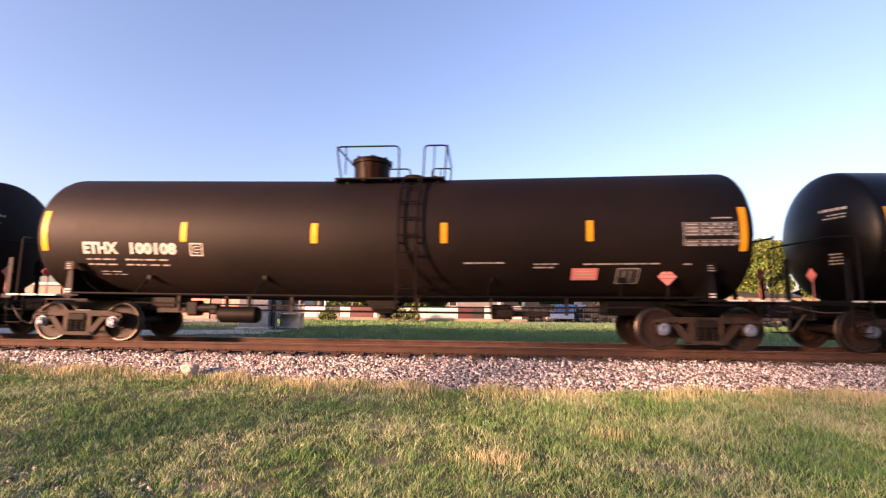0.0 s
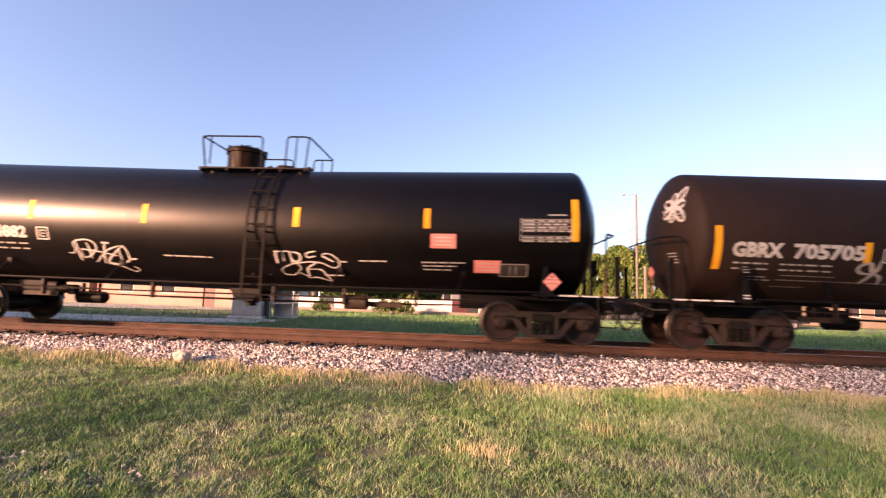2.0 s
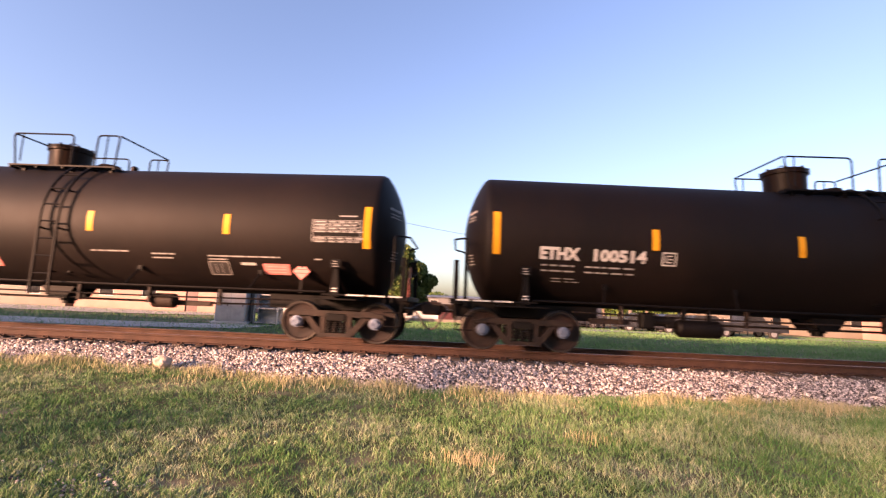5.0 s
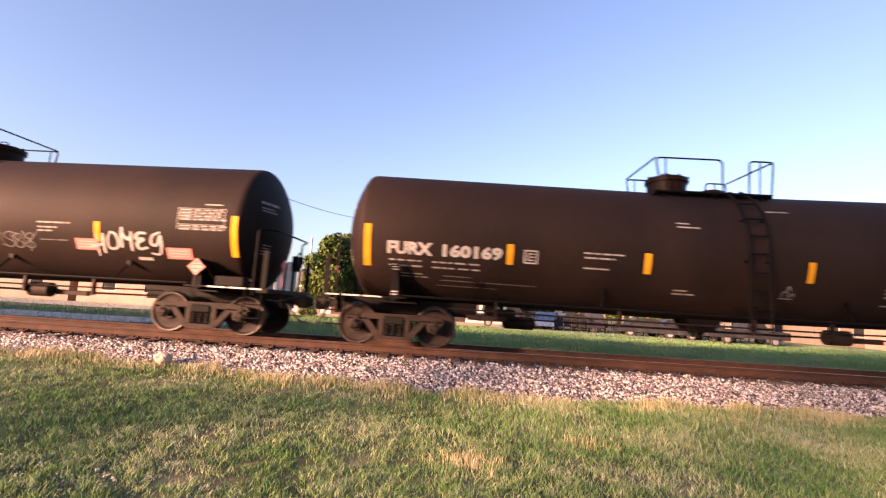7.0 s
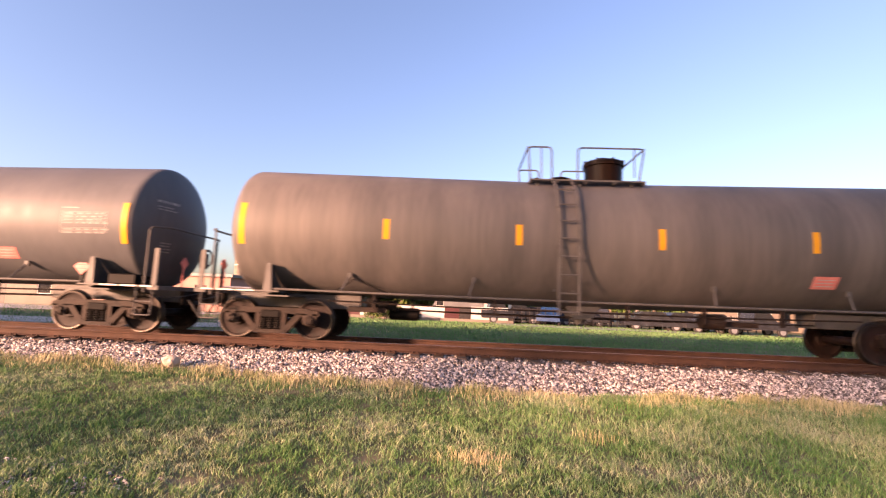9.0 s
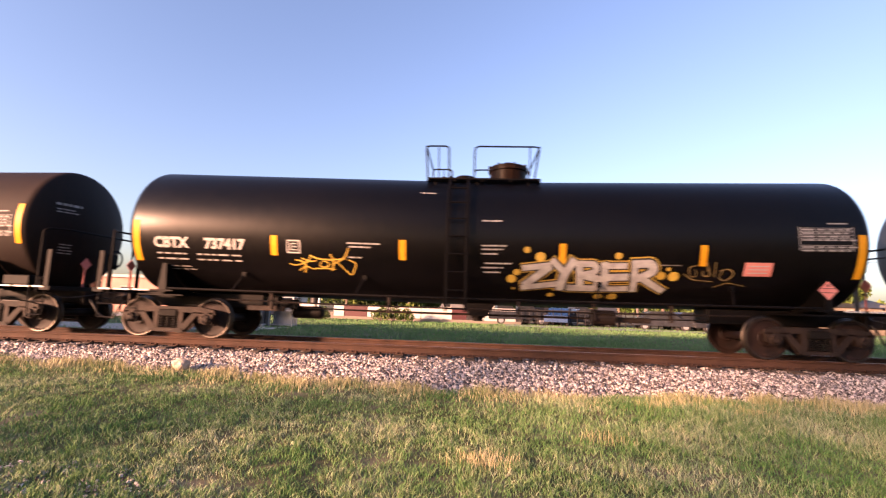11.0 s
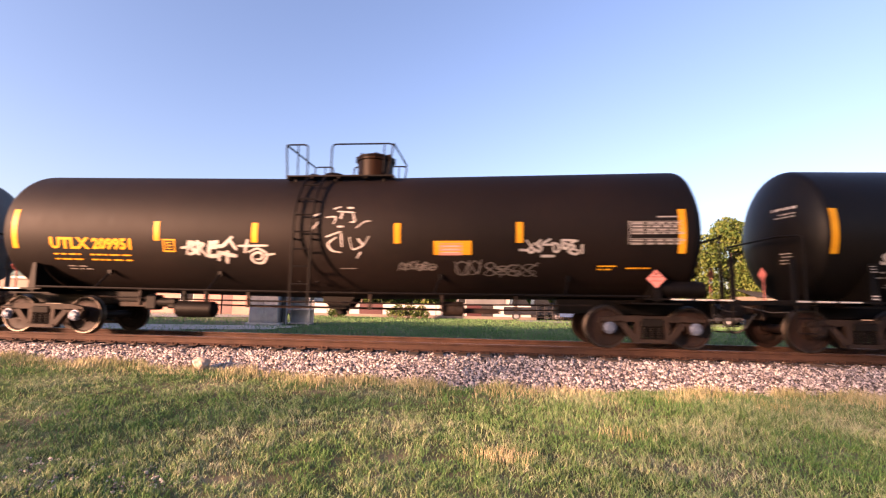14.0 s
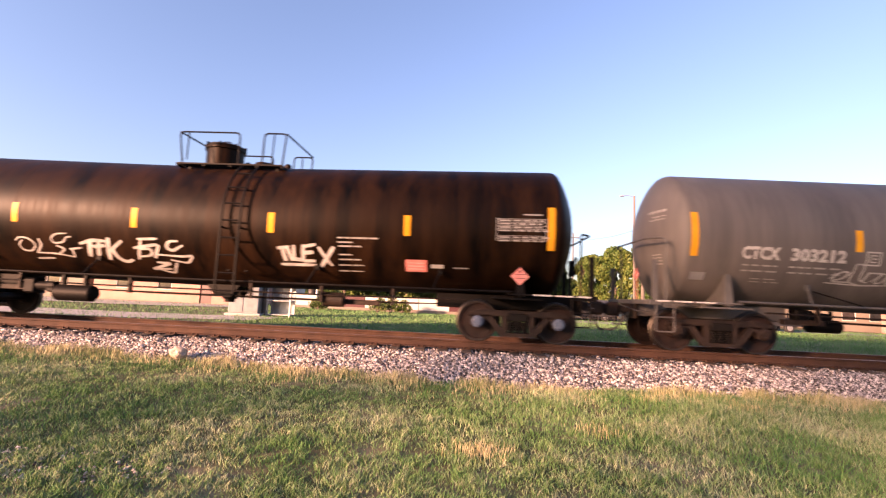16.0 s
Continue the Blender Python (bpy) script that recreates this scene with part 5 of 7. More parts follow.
def tank_car(offset, paint, mark, number, label, flip=False, tz=2.52, span=7.83, numx=-6.88, col=None, blue=False, frame_mat=None, bands=False, notices=(), extra=None, stripes=(-4.42, -1.36, 1.55, 4.68), layout=(0.86, 0.3, 1.12, 0.28), shift=0.0, dia=(7.15, 1.50), lines=(), faint=(), numv=None):
    frame_mat = frame_mat or FRAME_BLACK
    car = thing("tank_car", label, "tank car", pose(offset, YC, 0), "tank cars of the train")
    col = col or WHITE
    key = "ribbed" if bands else "plain"
    put("tank", shared("tank_" + key, lambda: tank_mesh(bands), PAINT[paint], True), car)
    for s in (-1, 1):
        put("stub_sill", shared(f"stub_sill{s}", lambda: sill_bm(s), frame_mat), car)
        put("saddle", shared(f"saddle{s}", lambda: saddle_bm(s), frame_mat), car)
        for side in (-1, 1):
            put("saddle_brace", shared(f"saddle_brace{s}{side}", lambda: gusset_bm(s, side), frame_mat), car)
        put("end_platform", shared(f"end_platform{s}", lambda: platform_bm(s), frame_mat), car)
        put("sill_tape", shared(f"sill_tape{s}", lambda: tape_bm(s), EDGE), car, label="white reflective tape along the platform edge")
        put("end_railing", shared(f"end_railing{s}", lambda: end_rail_bm(s), frame_mat, True), car)
        for y in (-1.42, 1.42):
            put("stirrup_step", shared(f"stirrup{s}{y}", lambda: stirrup_bm(s, y), frame_mat), car)
            put("corner_post", shared("corner_post", lambda: box(bmesh.new(), -0.055, 0.055, -0.02, 0.02, 1.0, 1.95, 0.006), frame_mat), car, pose(s * 8.68, y, 0))
        put("coupler", shared(f"coupler{s}", lambda: coupler_bm(s), CAST), car)
        put("brake_hose", shared(f"brake_hose{s}", lambda: hose_bm(s), RUBBER, True), car)
        put("truck_bolster", shared("truck_bolster", lambda: box(bmesh.new(), -0.22, 0.22, -1.15, 1.15, 0.49, 0.66, 0.02), SHADECAST), car, pose(s * TRUCK, 0, 0))
        put("centre_plate", shared("centre_plate", lambda: lathe(bmesh.new(), [(0, 0), (0, 0.3), (0.34, 0.3), (0.34, 0)], (0, 0, 0.64), (0, 0, 1), 20), CAST), car, pose(s * TRUCK, 0, 0))
        for side in (0, 180):
            put("side_frame", shared("side_frame", side_frame_bm, CAST), car, pose(s * TRUCK, 0, 0, 0, 0, side))
            for x in (-0.155, 0.0, 0.155):
                put("spring", shared("spring", spring_bm, SHADECAST, True), car, pose(s * TRUCK, 0, 0, 0, 0, side) @ pose(x, 0, 0))
    plates = () if paint in ("tan", "grey", "gloss") or col is YTEXT else (-TRUCK, TRUCK) if dia[0] < 6.9 else (-TRUCK,)
    for x in plates:
        plate = put("sign_plate", shared("sign_plate", lambda: box(bmesh.new(), -0.11, 0.11, -1.468, -1.445, 1.66, 1.86, 0.006), FRAME_BLACK), car, pose(x, 0, 0))
        put("plate_print", shared("plate_print", lambda: bars_plate(), BLOCK), plate, kind="stuff")
        put("brace_tape", shared("brace_tape", lambda: box(box(bmesh.new(), -0.06, 0.06, -1.456, -1.441, 1.14, 1.165), -0.06, 0.06, -1.456, -1.441, 1.20, 1.225), EDGE), car, pose(x, 0, 0), kind="stuff")
    truck_parts(car, blue)
    put("side_pipe", shared("side_pipe", side_pipe_bm, frame_mat, True), car)
    for x in (-5.4, -2.6, 2.6, 5.4):
        for side in (0, 180):
            put("pipe_bracket", shared("pipe_bracket", lambda: bracket_bm(0), frame_mat), car, pose(x, 0, 0, 0, 0, side))
    for y, z, half, r in ((-0.3, 0.76, 6.2, 0.018), (-0.75, 0.88, 6.0, 0.022), (0.5, 0.72, 4.8, 0.018)):
        put("brake_rod", shared(f"brake_rod{y}", lambda: rod_bm(y, z, half, r), CAST), car)
    for x in (-4.9, -2.1, 0.9, 2.6, 4.3):
        put("rod_hanger", shared("rod_hanger", hanger_bm, CAST), car, pose(x, 0, 0))
    for x, y in ((-5.1, -0.56), (3.5, -0.43)):
        put("brake_lever", shared("brake_lever", lever_bm, CAST), car, pose(x, y, 0.74))
    put("brake_cylinder", shared("brake_cylinder", cylinder_bm, CAST, True), car)
    put("air_reservoir", shared("air_reservoir", lambda: reservoir_bm(False), FRAME_BLACK, True), car, pose(0.55, 0, -0.04) if blue or paint == "satin" else pose(-1.2, 0.75, 0.1) @ Matrix.Scale(0.8, 4))
    put("brake_valve", shared("brake_valve", valve_bm, FRAME_BLACK), car, pose(1.2, 0, 0) if blue else pose(0.6, 0.6, 0.06))
    put("bottom_outlet", shared("bottom_outlet", outlet_bm, frame_mat, True), car)
    if paint in ("dusty", "tan", "grey"):
        put("platform_box", shared("platform_box", box_on_deck_bm, FRAME_BLACK), car)
        put("grab_rod", shared("grab_rod", grab_rod_bm, FRAME_BLACK), car)
    put("hand_brake", shared("hand_brake", handbrake_bm, frame_mat), car)
    lid = put("manway", shared("manway", manway_bm, PAINT["brown"], True), car, pose(shift + (0.59 if flip else -0.59), 0, -0.17 if tz < 2.3 else 0), "round bolted manway with its lid shut")
    for k in range(8):
        put("lid_bolt", shared("lid_bolt", lambda: box(bmesh.new(), 0.445, 0.512, -0.018, 0.018, ZC + R + 0.36, ZC + R + 0.52, 0.006), PAINT["brown"]), lid, pose(0, 0, 0, 0, 0, k * 45 + 12))
    put("top_platform", shared(f"top_platform{flip}", lambda: mirrored(top_platform_bm(), flip), frame_mat), car, pose(shift, 0, 0), kind="stuff")
    put("valve_housing", shared(f"valve_housing{flip}", lambda: mirrored(fitting_bm(), flip), PAINT["brown"], True), car, pose(shift, 0, 0))
    for y in (-0.94, 0.94):
        put("top_railing", shared(f"top_railing{flip}{y}", lambda: mirrored(top_rail_bm(y), flip), frame_mat, True), car, pose(shift, 0, 0))
    for x in (-1.25, 1.42):
        put("cross_railing", shared(f"cross_railing{flip}{x}", lambda: mirrored(cross_rail_bm(x), flip), frame_mat, True), car, pose(shift, 0, 0))
    ladder(car, frame_mat, flip, shift)
    markings(car, mark, number, col, tz, span, numx, stripes, layout, dia, lines, faint, notices, numv)
    head_print(car, BLOCK, mark)
    if extra:
        extra(car)
    CARS.append((car, offset))
    return car


CARS = []


def tag(car, bm, m, label):
    part("graffiti", wrap(bm, 0.006), m, car, label, kind="stuff")


def spray(car, seed, x, v, w, h, thick, m, label, word=""):
    """A tag by its middle and size on the tank side."""
    tag(car, scrawl(seed, x - w / 2, v - h / 2, w, h, thick, word), m, label)


def drawn(car, lines, thick, m, label, off=0.006, tip=0.7):
    """A tag of free strokes on the tank side, each swelling and thinning like a spray line."""
    bm = bmesh.new()
    for i, q in enumerate(lines):
        pts = [(p.x, p.y) for p in bent([(a, b, 0) for a, b in q], 0.09, 4)] if len(q) > 2 else q
        brush(bm, pts, thick * (0.85, 1.1, 0.95)[i % 3], 0.0011 * (i % 4), tip)
    part("graffiti", wrap(bm, off), m, car, label, kind="stuff")


def on_head(s, y, z, off=0.006):
    """A place on the rounded tank end."""
    return Vector((s * (LC + bulge(min(R - 0.002, math.hypot(y, z - ZC))) + off), y, z))


def head_print(car, col, text):
    """Stencilled rows on both rounded ends."""
    for s in (-1, 1):
        bm = bmesh.new()
        rnd = random.Random(9)
        for r, (z, h) in enumerate(((3.10, 0.06), (2.99, 0.026), (2.92, 0.026), (2.12, 0.022), (2.05, 0.022), (1.98, 0.022), (1.91, 0.022))):
            y = -1.0 if z > 2.5 else -0.85
            while y < (-0.42 if z > 3 else -0.6 if z > 2.9 else -0.62):
                w = rnd.uniform(0.05, 0.16)
                bm.faces.new([bm.verts.new(on_head(s, a, b)) for a, b in ((y, z), (y + w, z), (y + w, z + h), (y, z + h))])
                y += w + 0.03
        bm2 = box(bmesh.new(), s * 8.70 - 0.006, s * 8.70 + 0.006, -0.47, -0.43, 1.08, 1.62)
        ring = [(-0.16, 0), (0, -0.16), (0.16, 0), (0, 0.16)]
        a = [bm2.verts.new((s * 8.715, -0.45 + p, 1.68 + q)) for p, q in ring]
        b = [bm2.verts.new((s * 8.725, -0.45 + p, 1.68 + q)) for p, q in ring]
        bm2.faces.new(a), bm2.faces.new(b[::-1])
        for k in range(4):
            bm2.faces.new((a[k], b[k], b[(k + 1) % 4], a[(k + 1) % 4]))
        part("end_placard", bm2, RED, car, "small faded red diamond placard on a stem at the tank end")
        part("end_print", bm, col, car, "small unreadable stencilled print on the tank end", kind="stuff")


def art_gbrx(car):
    bm = bmesh.new()
    for k in range(7):
        a, n = k * math.tau / 7 + 0.3, (0.46, 0.36, 0.5, 0.34, 0.55, 0.38, 0.42)[k]
        loop = [(n * (0.5 - 0.5 * math.cos(q)), 0.13 * math.sin(q)) for q in [math.tau * i / 14 for i in range(15)]]
        for (p, u), (p2, u2) in zip(loop, loop[1:]):
            quad = []
            for w, e in ((p, u * 1.0), (p2, u2 * 1.0), (p2 * 0.86 + 0.03, u2 * 0.4), (p * 0.86 + 0.03, u * 0.4)):
                quad.append(bm.verts.new(on_head(-1, -0.80 + (w * math.cos(a) - e * math.sin(a)) * 0.8, 3.2 + w * math.sin(a) + e * math.cos(a), 0.010 + 0.0012 * k)))
            bm.faces.new(quad)
    part("graffiti", bm, SPRAY, car, "white sprayed flower on the tank end", kind="stuff")
    drawn(car, [[(-4.64, -0.61), (-4.81, -0.64), (-4.89, -0.76), (-4.78, -0.85), (-4.53, -0.86)], [(-4.64, -0.61), (-4.6, -0.7), (-4.57, -0.84)], [(-4.45, -0.56), (-4.47, -0.74), (-4.65, -1), (-4.73, -1.08)], [(-4.48, -0.86), (-4.36, -0.93), (-4.36, -1.09)], [(-3.97, -0.42), (-4.04, -0.58), (-4.16, -0.63), (-4.24, -0.78), (-4.16, -0.87), (-3.97, -0.89)], [(-3.97, -0.42), (-3.87, -0.53), (-3.93, -0.72), (-4.05, -0.74)], [(-3.91, -0.83), (-3.95, -1.01), (-4.05, -1.24)], [(-3.73, -0.57), (-3.62, -0.54), (-3.66, -0.66), (-3.76, -0.68)]] + [[(-3.85, -0.78), (-3.62, -0.79), (-3.51, -0.89)], [(-3.48, -0.58), (-3.54, -0.72), (-3.39, -0.69), (-3.35, -0.6), (-3.46, -0.58)], [(-3.66, -0.92), (-3.53, -1.12), (-3.26, -1.22)], [(-3.26, -0.62), (-3.12, -0.59), (-3.04, -0.67), (-3.18, -0.77), (-3.26, -0.71)], [(-2.95, -0.53), (-2.92, -0.62), (-3.06, -0.74), (-2.93, -0.76)], [(-3.44, -0.88), (-3.42, -1.04), (-3.25, -1.08), (-3.24, -0.82)], [(-3.17, -0.82), (-3.06, -1.07), (-2.99, -1.36)], [(-3.03, -0.81), (-2.86, -1), (-2.58, -1.2)]], 0.085, DIM, "thick faded white spray tag", tip=0.5)
    spray(car, 22, -1.21, -0.76, 2.21, 0.23, 0.02, FADED, "faint spray tag")
    drawn(car, [[(0.64, -0.6), (0.92, -0.58)], [(0.82, -0.58), (0.83, -0.71)], [(1.06, -0.53), (0.97, -0.58), (1, -0.69), (1.11, -0.64), (1.14, -0.55), (1.29, -0.53)], [(1.74, -0.45), (1.48, -0.48), (1.33, -0.61), (1.36, -0.79), (1.54, -0.96), (1.84, -0.95), (2.04, -0.87), (2.11, -0.75)], [(1.74, -0.45), (1.86, -0.62), (2.03, -0.75)], [(2.03, -0.47), (1.9, -0.64), (1.64, -0.86)], [(1.76, -0.52), (1.94, -0.66)], [(2.22, -0.51), (2.24, -0.7), (2.17, -0.89), (2.08, -1.02)], [(2.3, -0.7), (2.27, -0.89), (2.4, -1.03), (2.69, -1.13), (2.68, -0.83), (2.58, -0.69), (2.6, -0.5)], [(2.68, -0.78), (2.74, -0.69), (2.87, -0.78)]], 0.042, DIM, "pale looping spray tag")
    drawn(car, [[(3.74, -0.52), (3.85, -0.67), (4, -0.8)], [(3.74, -0.67), (3.95, -0.82)], [(3.86, -0.54), (4.11, -0.51), (4.2, -0.64), (4, -0.82), (3.85, -0.97)], [(4, -0.82), (4.09, -1.17)], [(4.19, -0.61), (4.29, -0.88), (4.5, -0.92), (4.51, -0.74), (4.28, -0.59), (4.52, -0.54), (4.6, -0.92)], [(4.61, -0.74), (5.06, -0.77)], [(4.96, -0.51), (4.71, -0.73), (4.77, -0.99), (4.95, -0.98), (4.98, -0.79), (4.82, -0.75)], [(5.2, -0.51), (5.07, -0.59), (5.14, -0.72), (5.39, -0.78), (5.42, -0.95), (5.25, -1.03), (5.07, -0.91), (5.12, -0.75), (5.34, -0.67), (5.33, -0.53), (5.2, -0.51)], [(5.53, -0.54), (5.49, -0.76), (5.61, -0.97), (5.81, -0.99), (5.94, -0.84), (5.84, -0.68), (5.62, -0.67), (5.7, -0.89)], [(6.29, -0.53), (6.05, -0.72), (6.36, -0.81)]], 0.042, DIM, "pale spray tag of looping letters and figures")


def art_tilx(car):
    drawn(car, [[(-3.84, -0.88), (-3.73, -0.9), (-3.64, -0.77), (-3.7, -0.66), (-3.6, -0.56), (-3.32, -0.53), (-3.17, -0.59), (-3.11, -0.73), (-3.3, -0.93), (-3.52, -1.02), (-3.54, -0.89), (-3.5, -0.77)], [(-3.6, -0.63), (-3.6, -1.07)], [(-3.34, -0.62), (-3.3, -0.8), (-3.33, -1.01)], [(-3.5, -0.77), (-3.07, -0.82), (-2.65, -0.92)], [(-2.97, -0.6), (-2.81, -0.6)], [(-2.9, -0.6), (-3.04, -1.13)], [(-3.24, -1.11), (-2.87, -0.76), (-2.57, -0.66)], [(-2.48, -0.65), (-2.88, -0.99), (-2.96, -1.12), (-2.61, -1.16), (-2.38, -1.01), (-2.39, -0.77), (-2.48, -0.65)], [(-2.59, -0.73), (-2.59, -1.02)], [(-2.99, -1.13), (-2.64, -1.22), (-2.4, -1.4), (-2.25, -1.29), (-2.37, -1.21)], [(-2.35, -0.99), (-2.23, -0.98)]], 0.042, SPRAY, "white sprayed outline letters")
    drawn(car, [[(1.12, -0.67), (1.44, -0.66)], [(1.14, -0.67), (1.16, -0.95)], [(1.31, -0.69), (1.32, -0.9)], [(1.47, -0.66), (1.51, -0.95)], [(1.53, -0.68), (1.7, -0.7), (1.72, -0.87), (1.56, -0.94), (1.49, -0.8)], [(2.05, -0.65), (1.83, -0.7), (1.86, -0.82), (2.04, -0.77)], [(2.22, -0.72), (2.39, -0.69), (2.59, -0.85), (2.59, -1.03), (2.43, -1.08), (2.19, -0.93), (1.89, -0.91), (1.49, -0.97), (1.22, -1.11), (1.24, -1.28), (1.5, -1.31), (1.71, -1.07), (1.62, -0.97)], [(1.61, -1.21), (1.85, -1.36), (1.82, -1.09), (2.06, -0.93)], [(1.81, -1.12), (2.16, -1.11), (2.35, -1.52), (2.03, -1.36), (1.79, -1.4)], [(2.63, -0.9), (2.75, -0.9)], [(2.22, -1.29), (2.62, -1.29)], [(2.21, -0.76), (2.46, -0.9)]], 0.040, SPRAY, "white sprayed outline letters over loops")


def art_line(car):
    bm = bmesh.new()
    rnd = random.Random(41)
    x, v = -3.95, arc(1.68)
    pts = [(-4.35, v + 0.03), (-4.1, v + 0.01)]
    for k in range(24):
        high, wide, lean = rnd.choice((0.05, 0.06, 0.08, 0.17)), rnd.uniform(0.05, 0.13), rnd.uniform(0.1, 0.5)
        for a in (0, 0.8, 1.6, 2.4, 3.2, 4.0, 4.8, 5.6):
            up = high * (0.5 - 0.5 * math.cos(a))
            pts.append((x + wide * (a / math.tau) - 0.45 * wide * math.sin(a) + lean * up, v + up - 0.03))
        x += wide + (0.06 if k % 7 == 6 else 0.012)
    ribbon(bm, pts + [(x + 0.1, v - 0.02), (x + 0.45, v + 0.03)], 0.017)
    tag(car, bm, LILAC, "thin lilac sprayed handwriting")


def art_furx(car):
    drawn(car, [[(1.18, -0.98), (1.16, -0.86), (1.28, -0.84), (1.3, -0.96)], [(1.24, -0.82), (1.26, -0.7), (1.33, -0.81)], [(1.14, -1.02), (1.42, -1.03)], [(1.33, -0.98), (1.4, -0.86), (1.43, -0.96)]], 0.03, DIM, "small pale sprayed scribble beside the ladder")


def art_homes(car):
    drawn(car, [[(4.72, -0.48), (4.74, -0.72), (4.73, -0.98)], [(4.89, -0.45), (4.89, -0.66), (4.89, -0.9)], [(4.6, -0.75), (4.86, -0.69)], [(5.07, -0.4), (4.99, -0.57), (5.01, -0.8), (5.19, -0.79), (5.26, -0.65), (5.2, -0.43), (5.07, -0.4)], [(5.34, -0.3), (5.31, -0.74)], [(5.36, -0.43), (5.47, -0.59), (5.57, -0.42)], [(5.55, -0.38), (5.54, -0.82)], [(5.88, -0.4), (5.71, -0.39), (5.63, -0.54), (5.87, -0.53), (5.66, -0.63), (5.7, -0.79), (5.91, -0.73)], [(6.21, -0.37), (6.03, -0.44), (5.99, -0.66), (6.14, -0.68), (6.23, -0.41), (6.24, -0.69), (6.18, -0.91), (5.99, -0.87)]], 0.068, SPRAY, "pale sprayed letters between the notices")
    spray(car, 52, 2.84, -0.72, 0.75, 0.37, 0.028, FADED, "faint spray tag")


def art_zyber(car):
    bm = bmesh.new()
    for k, (x, y, r) in enumerate(((1.29, -0.47, 0.107), (1, -0.32, 0.069), (2.94, -0.43, 0.077), (0.69, -1, 0.107), (0.8, -0.83, 0.077), (4.14, -0.88, 0.115), (3.88, -0.87, 0.096), (4.01, -0.71, 0.046), (1.59, -1.47, 0.077), (2.65, -1.51, 0.096), (2.96, -1.5, 0.115), (0.75, -1.27, 0.038))):
        bm.faces.new([bm.verts.new((x + r * math.cos(a * math.tau / 16), y + r * math.sin(a * math.tau / 16), 0.0004 * k)) for a in range(16)])
    part("graffiti", wrap(bm, 0.004), GOLD, car, "golden sprayed dots round the big tag", kind="stuff")
    letters = [[(0.95, -0.72), (1.5, -0.65)], [(1.47, -0.7), (1.01, -1.12)], [(0.96, -1.22), (1.67, -1.11)], [(1.56, -0.55), (1.8, -0.79)], [(2, -0.55), (1.81, -0.88), (1.77, -1.24)], [(2.12, -0.59), (2.21, -1.23)], [(2.1, -0.61), (2.46, -0.61), (2.5, -0.78), (2.21, -0.86)], [(2.25, -0.88), (2.59, -0.97), (2.55, -1.22), (1.97, -1.21)], [(2.66, -0.61), (2.73, -1.25)], [(2.64, -0.65), (3.1, -0.64)], [(2.7, -0.92), (3.14, -0.9)], [(2.73, -1.23), (3.2, -1.21)], [(3.29, -0.57), (3.35, -1.26)], [(3.29, -0.6), (3.64, -0.58), (3.71, -0.76), (3.38, -0.94)], [(3.5, -0.94), (3.97, -1.25)]]
    drawn(car, letters, 0.27, GOLD, "golden rim of the big tag", 0.008, 1.0)
    drawn(car, letters, 0.225, PANEL, "black outline of the big tag", 0.014, 1.0)
    drawn(car, letters, 0.155, SPRAY, "large white sprayed block letters", 0.020, 1.0)
    drawn(car, [[(-4.29, -0.82), (-4.15, -0.86), (-3.85, -0.75), (-3.79, -0.59)], [(-4.15, -0.72), (-3.98, -0.74), (-3.91, -0.87), (-3.98, -1.03)], [(-4.01, -0.67), (-3.81, -0.75), (-3.67, -0.72)], [(-4.08, -0.98), (-3.93, -0.85), (-3.74, -0.94)], [(-3.81, -0.6), (-3.63, -0.68), (-3.33, -0.69), (-3.02, -0.65)], [(-3.74, -0.92), (-3.48, -0.9), (-3.26, -0.92)], [(-3.55, -0.74), (-3.62, -0.86), (-3.43, -0.88), (-3.37, -0.76), (-3.52, -0.72)], [(-3.34, -0.56), (-3.26, -0.73), (-3.33, -0.95)], [(-3.27, -0.78), (-3.02, -0.63), (-2.93, -0.41)], [(-3.2, -0.73), (-2.89, -1.08), (-2.75, -0.75), (-2.94, -0.67)]], 0.034, GOLD, "small golden angular spray tag")
    drawn(car, [[(4.58, -0.61), (4.41, -0.66), (4.48, -0.88), (4.63, -0.88), (4.56, -0.7)], [(4.72, -0.74), (4.75, -0.87), (4.9, -0.85), (4.82, -0.65)], [(4.78, -0.55), (4.83, -0.74)], [(4.96, -0.54), (4.98, -0.87)], [(5.07, -0.73), (5.25, -0.67), (5.39, -0.79), (5.24, -0.98), (5.07, -0.91), (5.12, -0.73)], [(4.34, -0.81), (4.53, -0.95), (4.97, -0.99)], [(5.02, -1.14), (5.29, -1.01), (5.67, -1.1)]], 0.026, DARKGOLD, "faint golden spray tag")


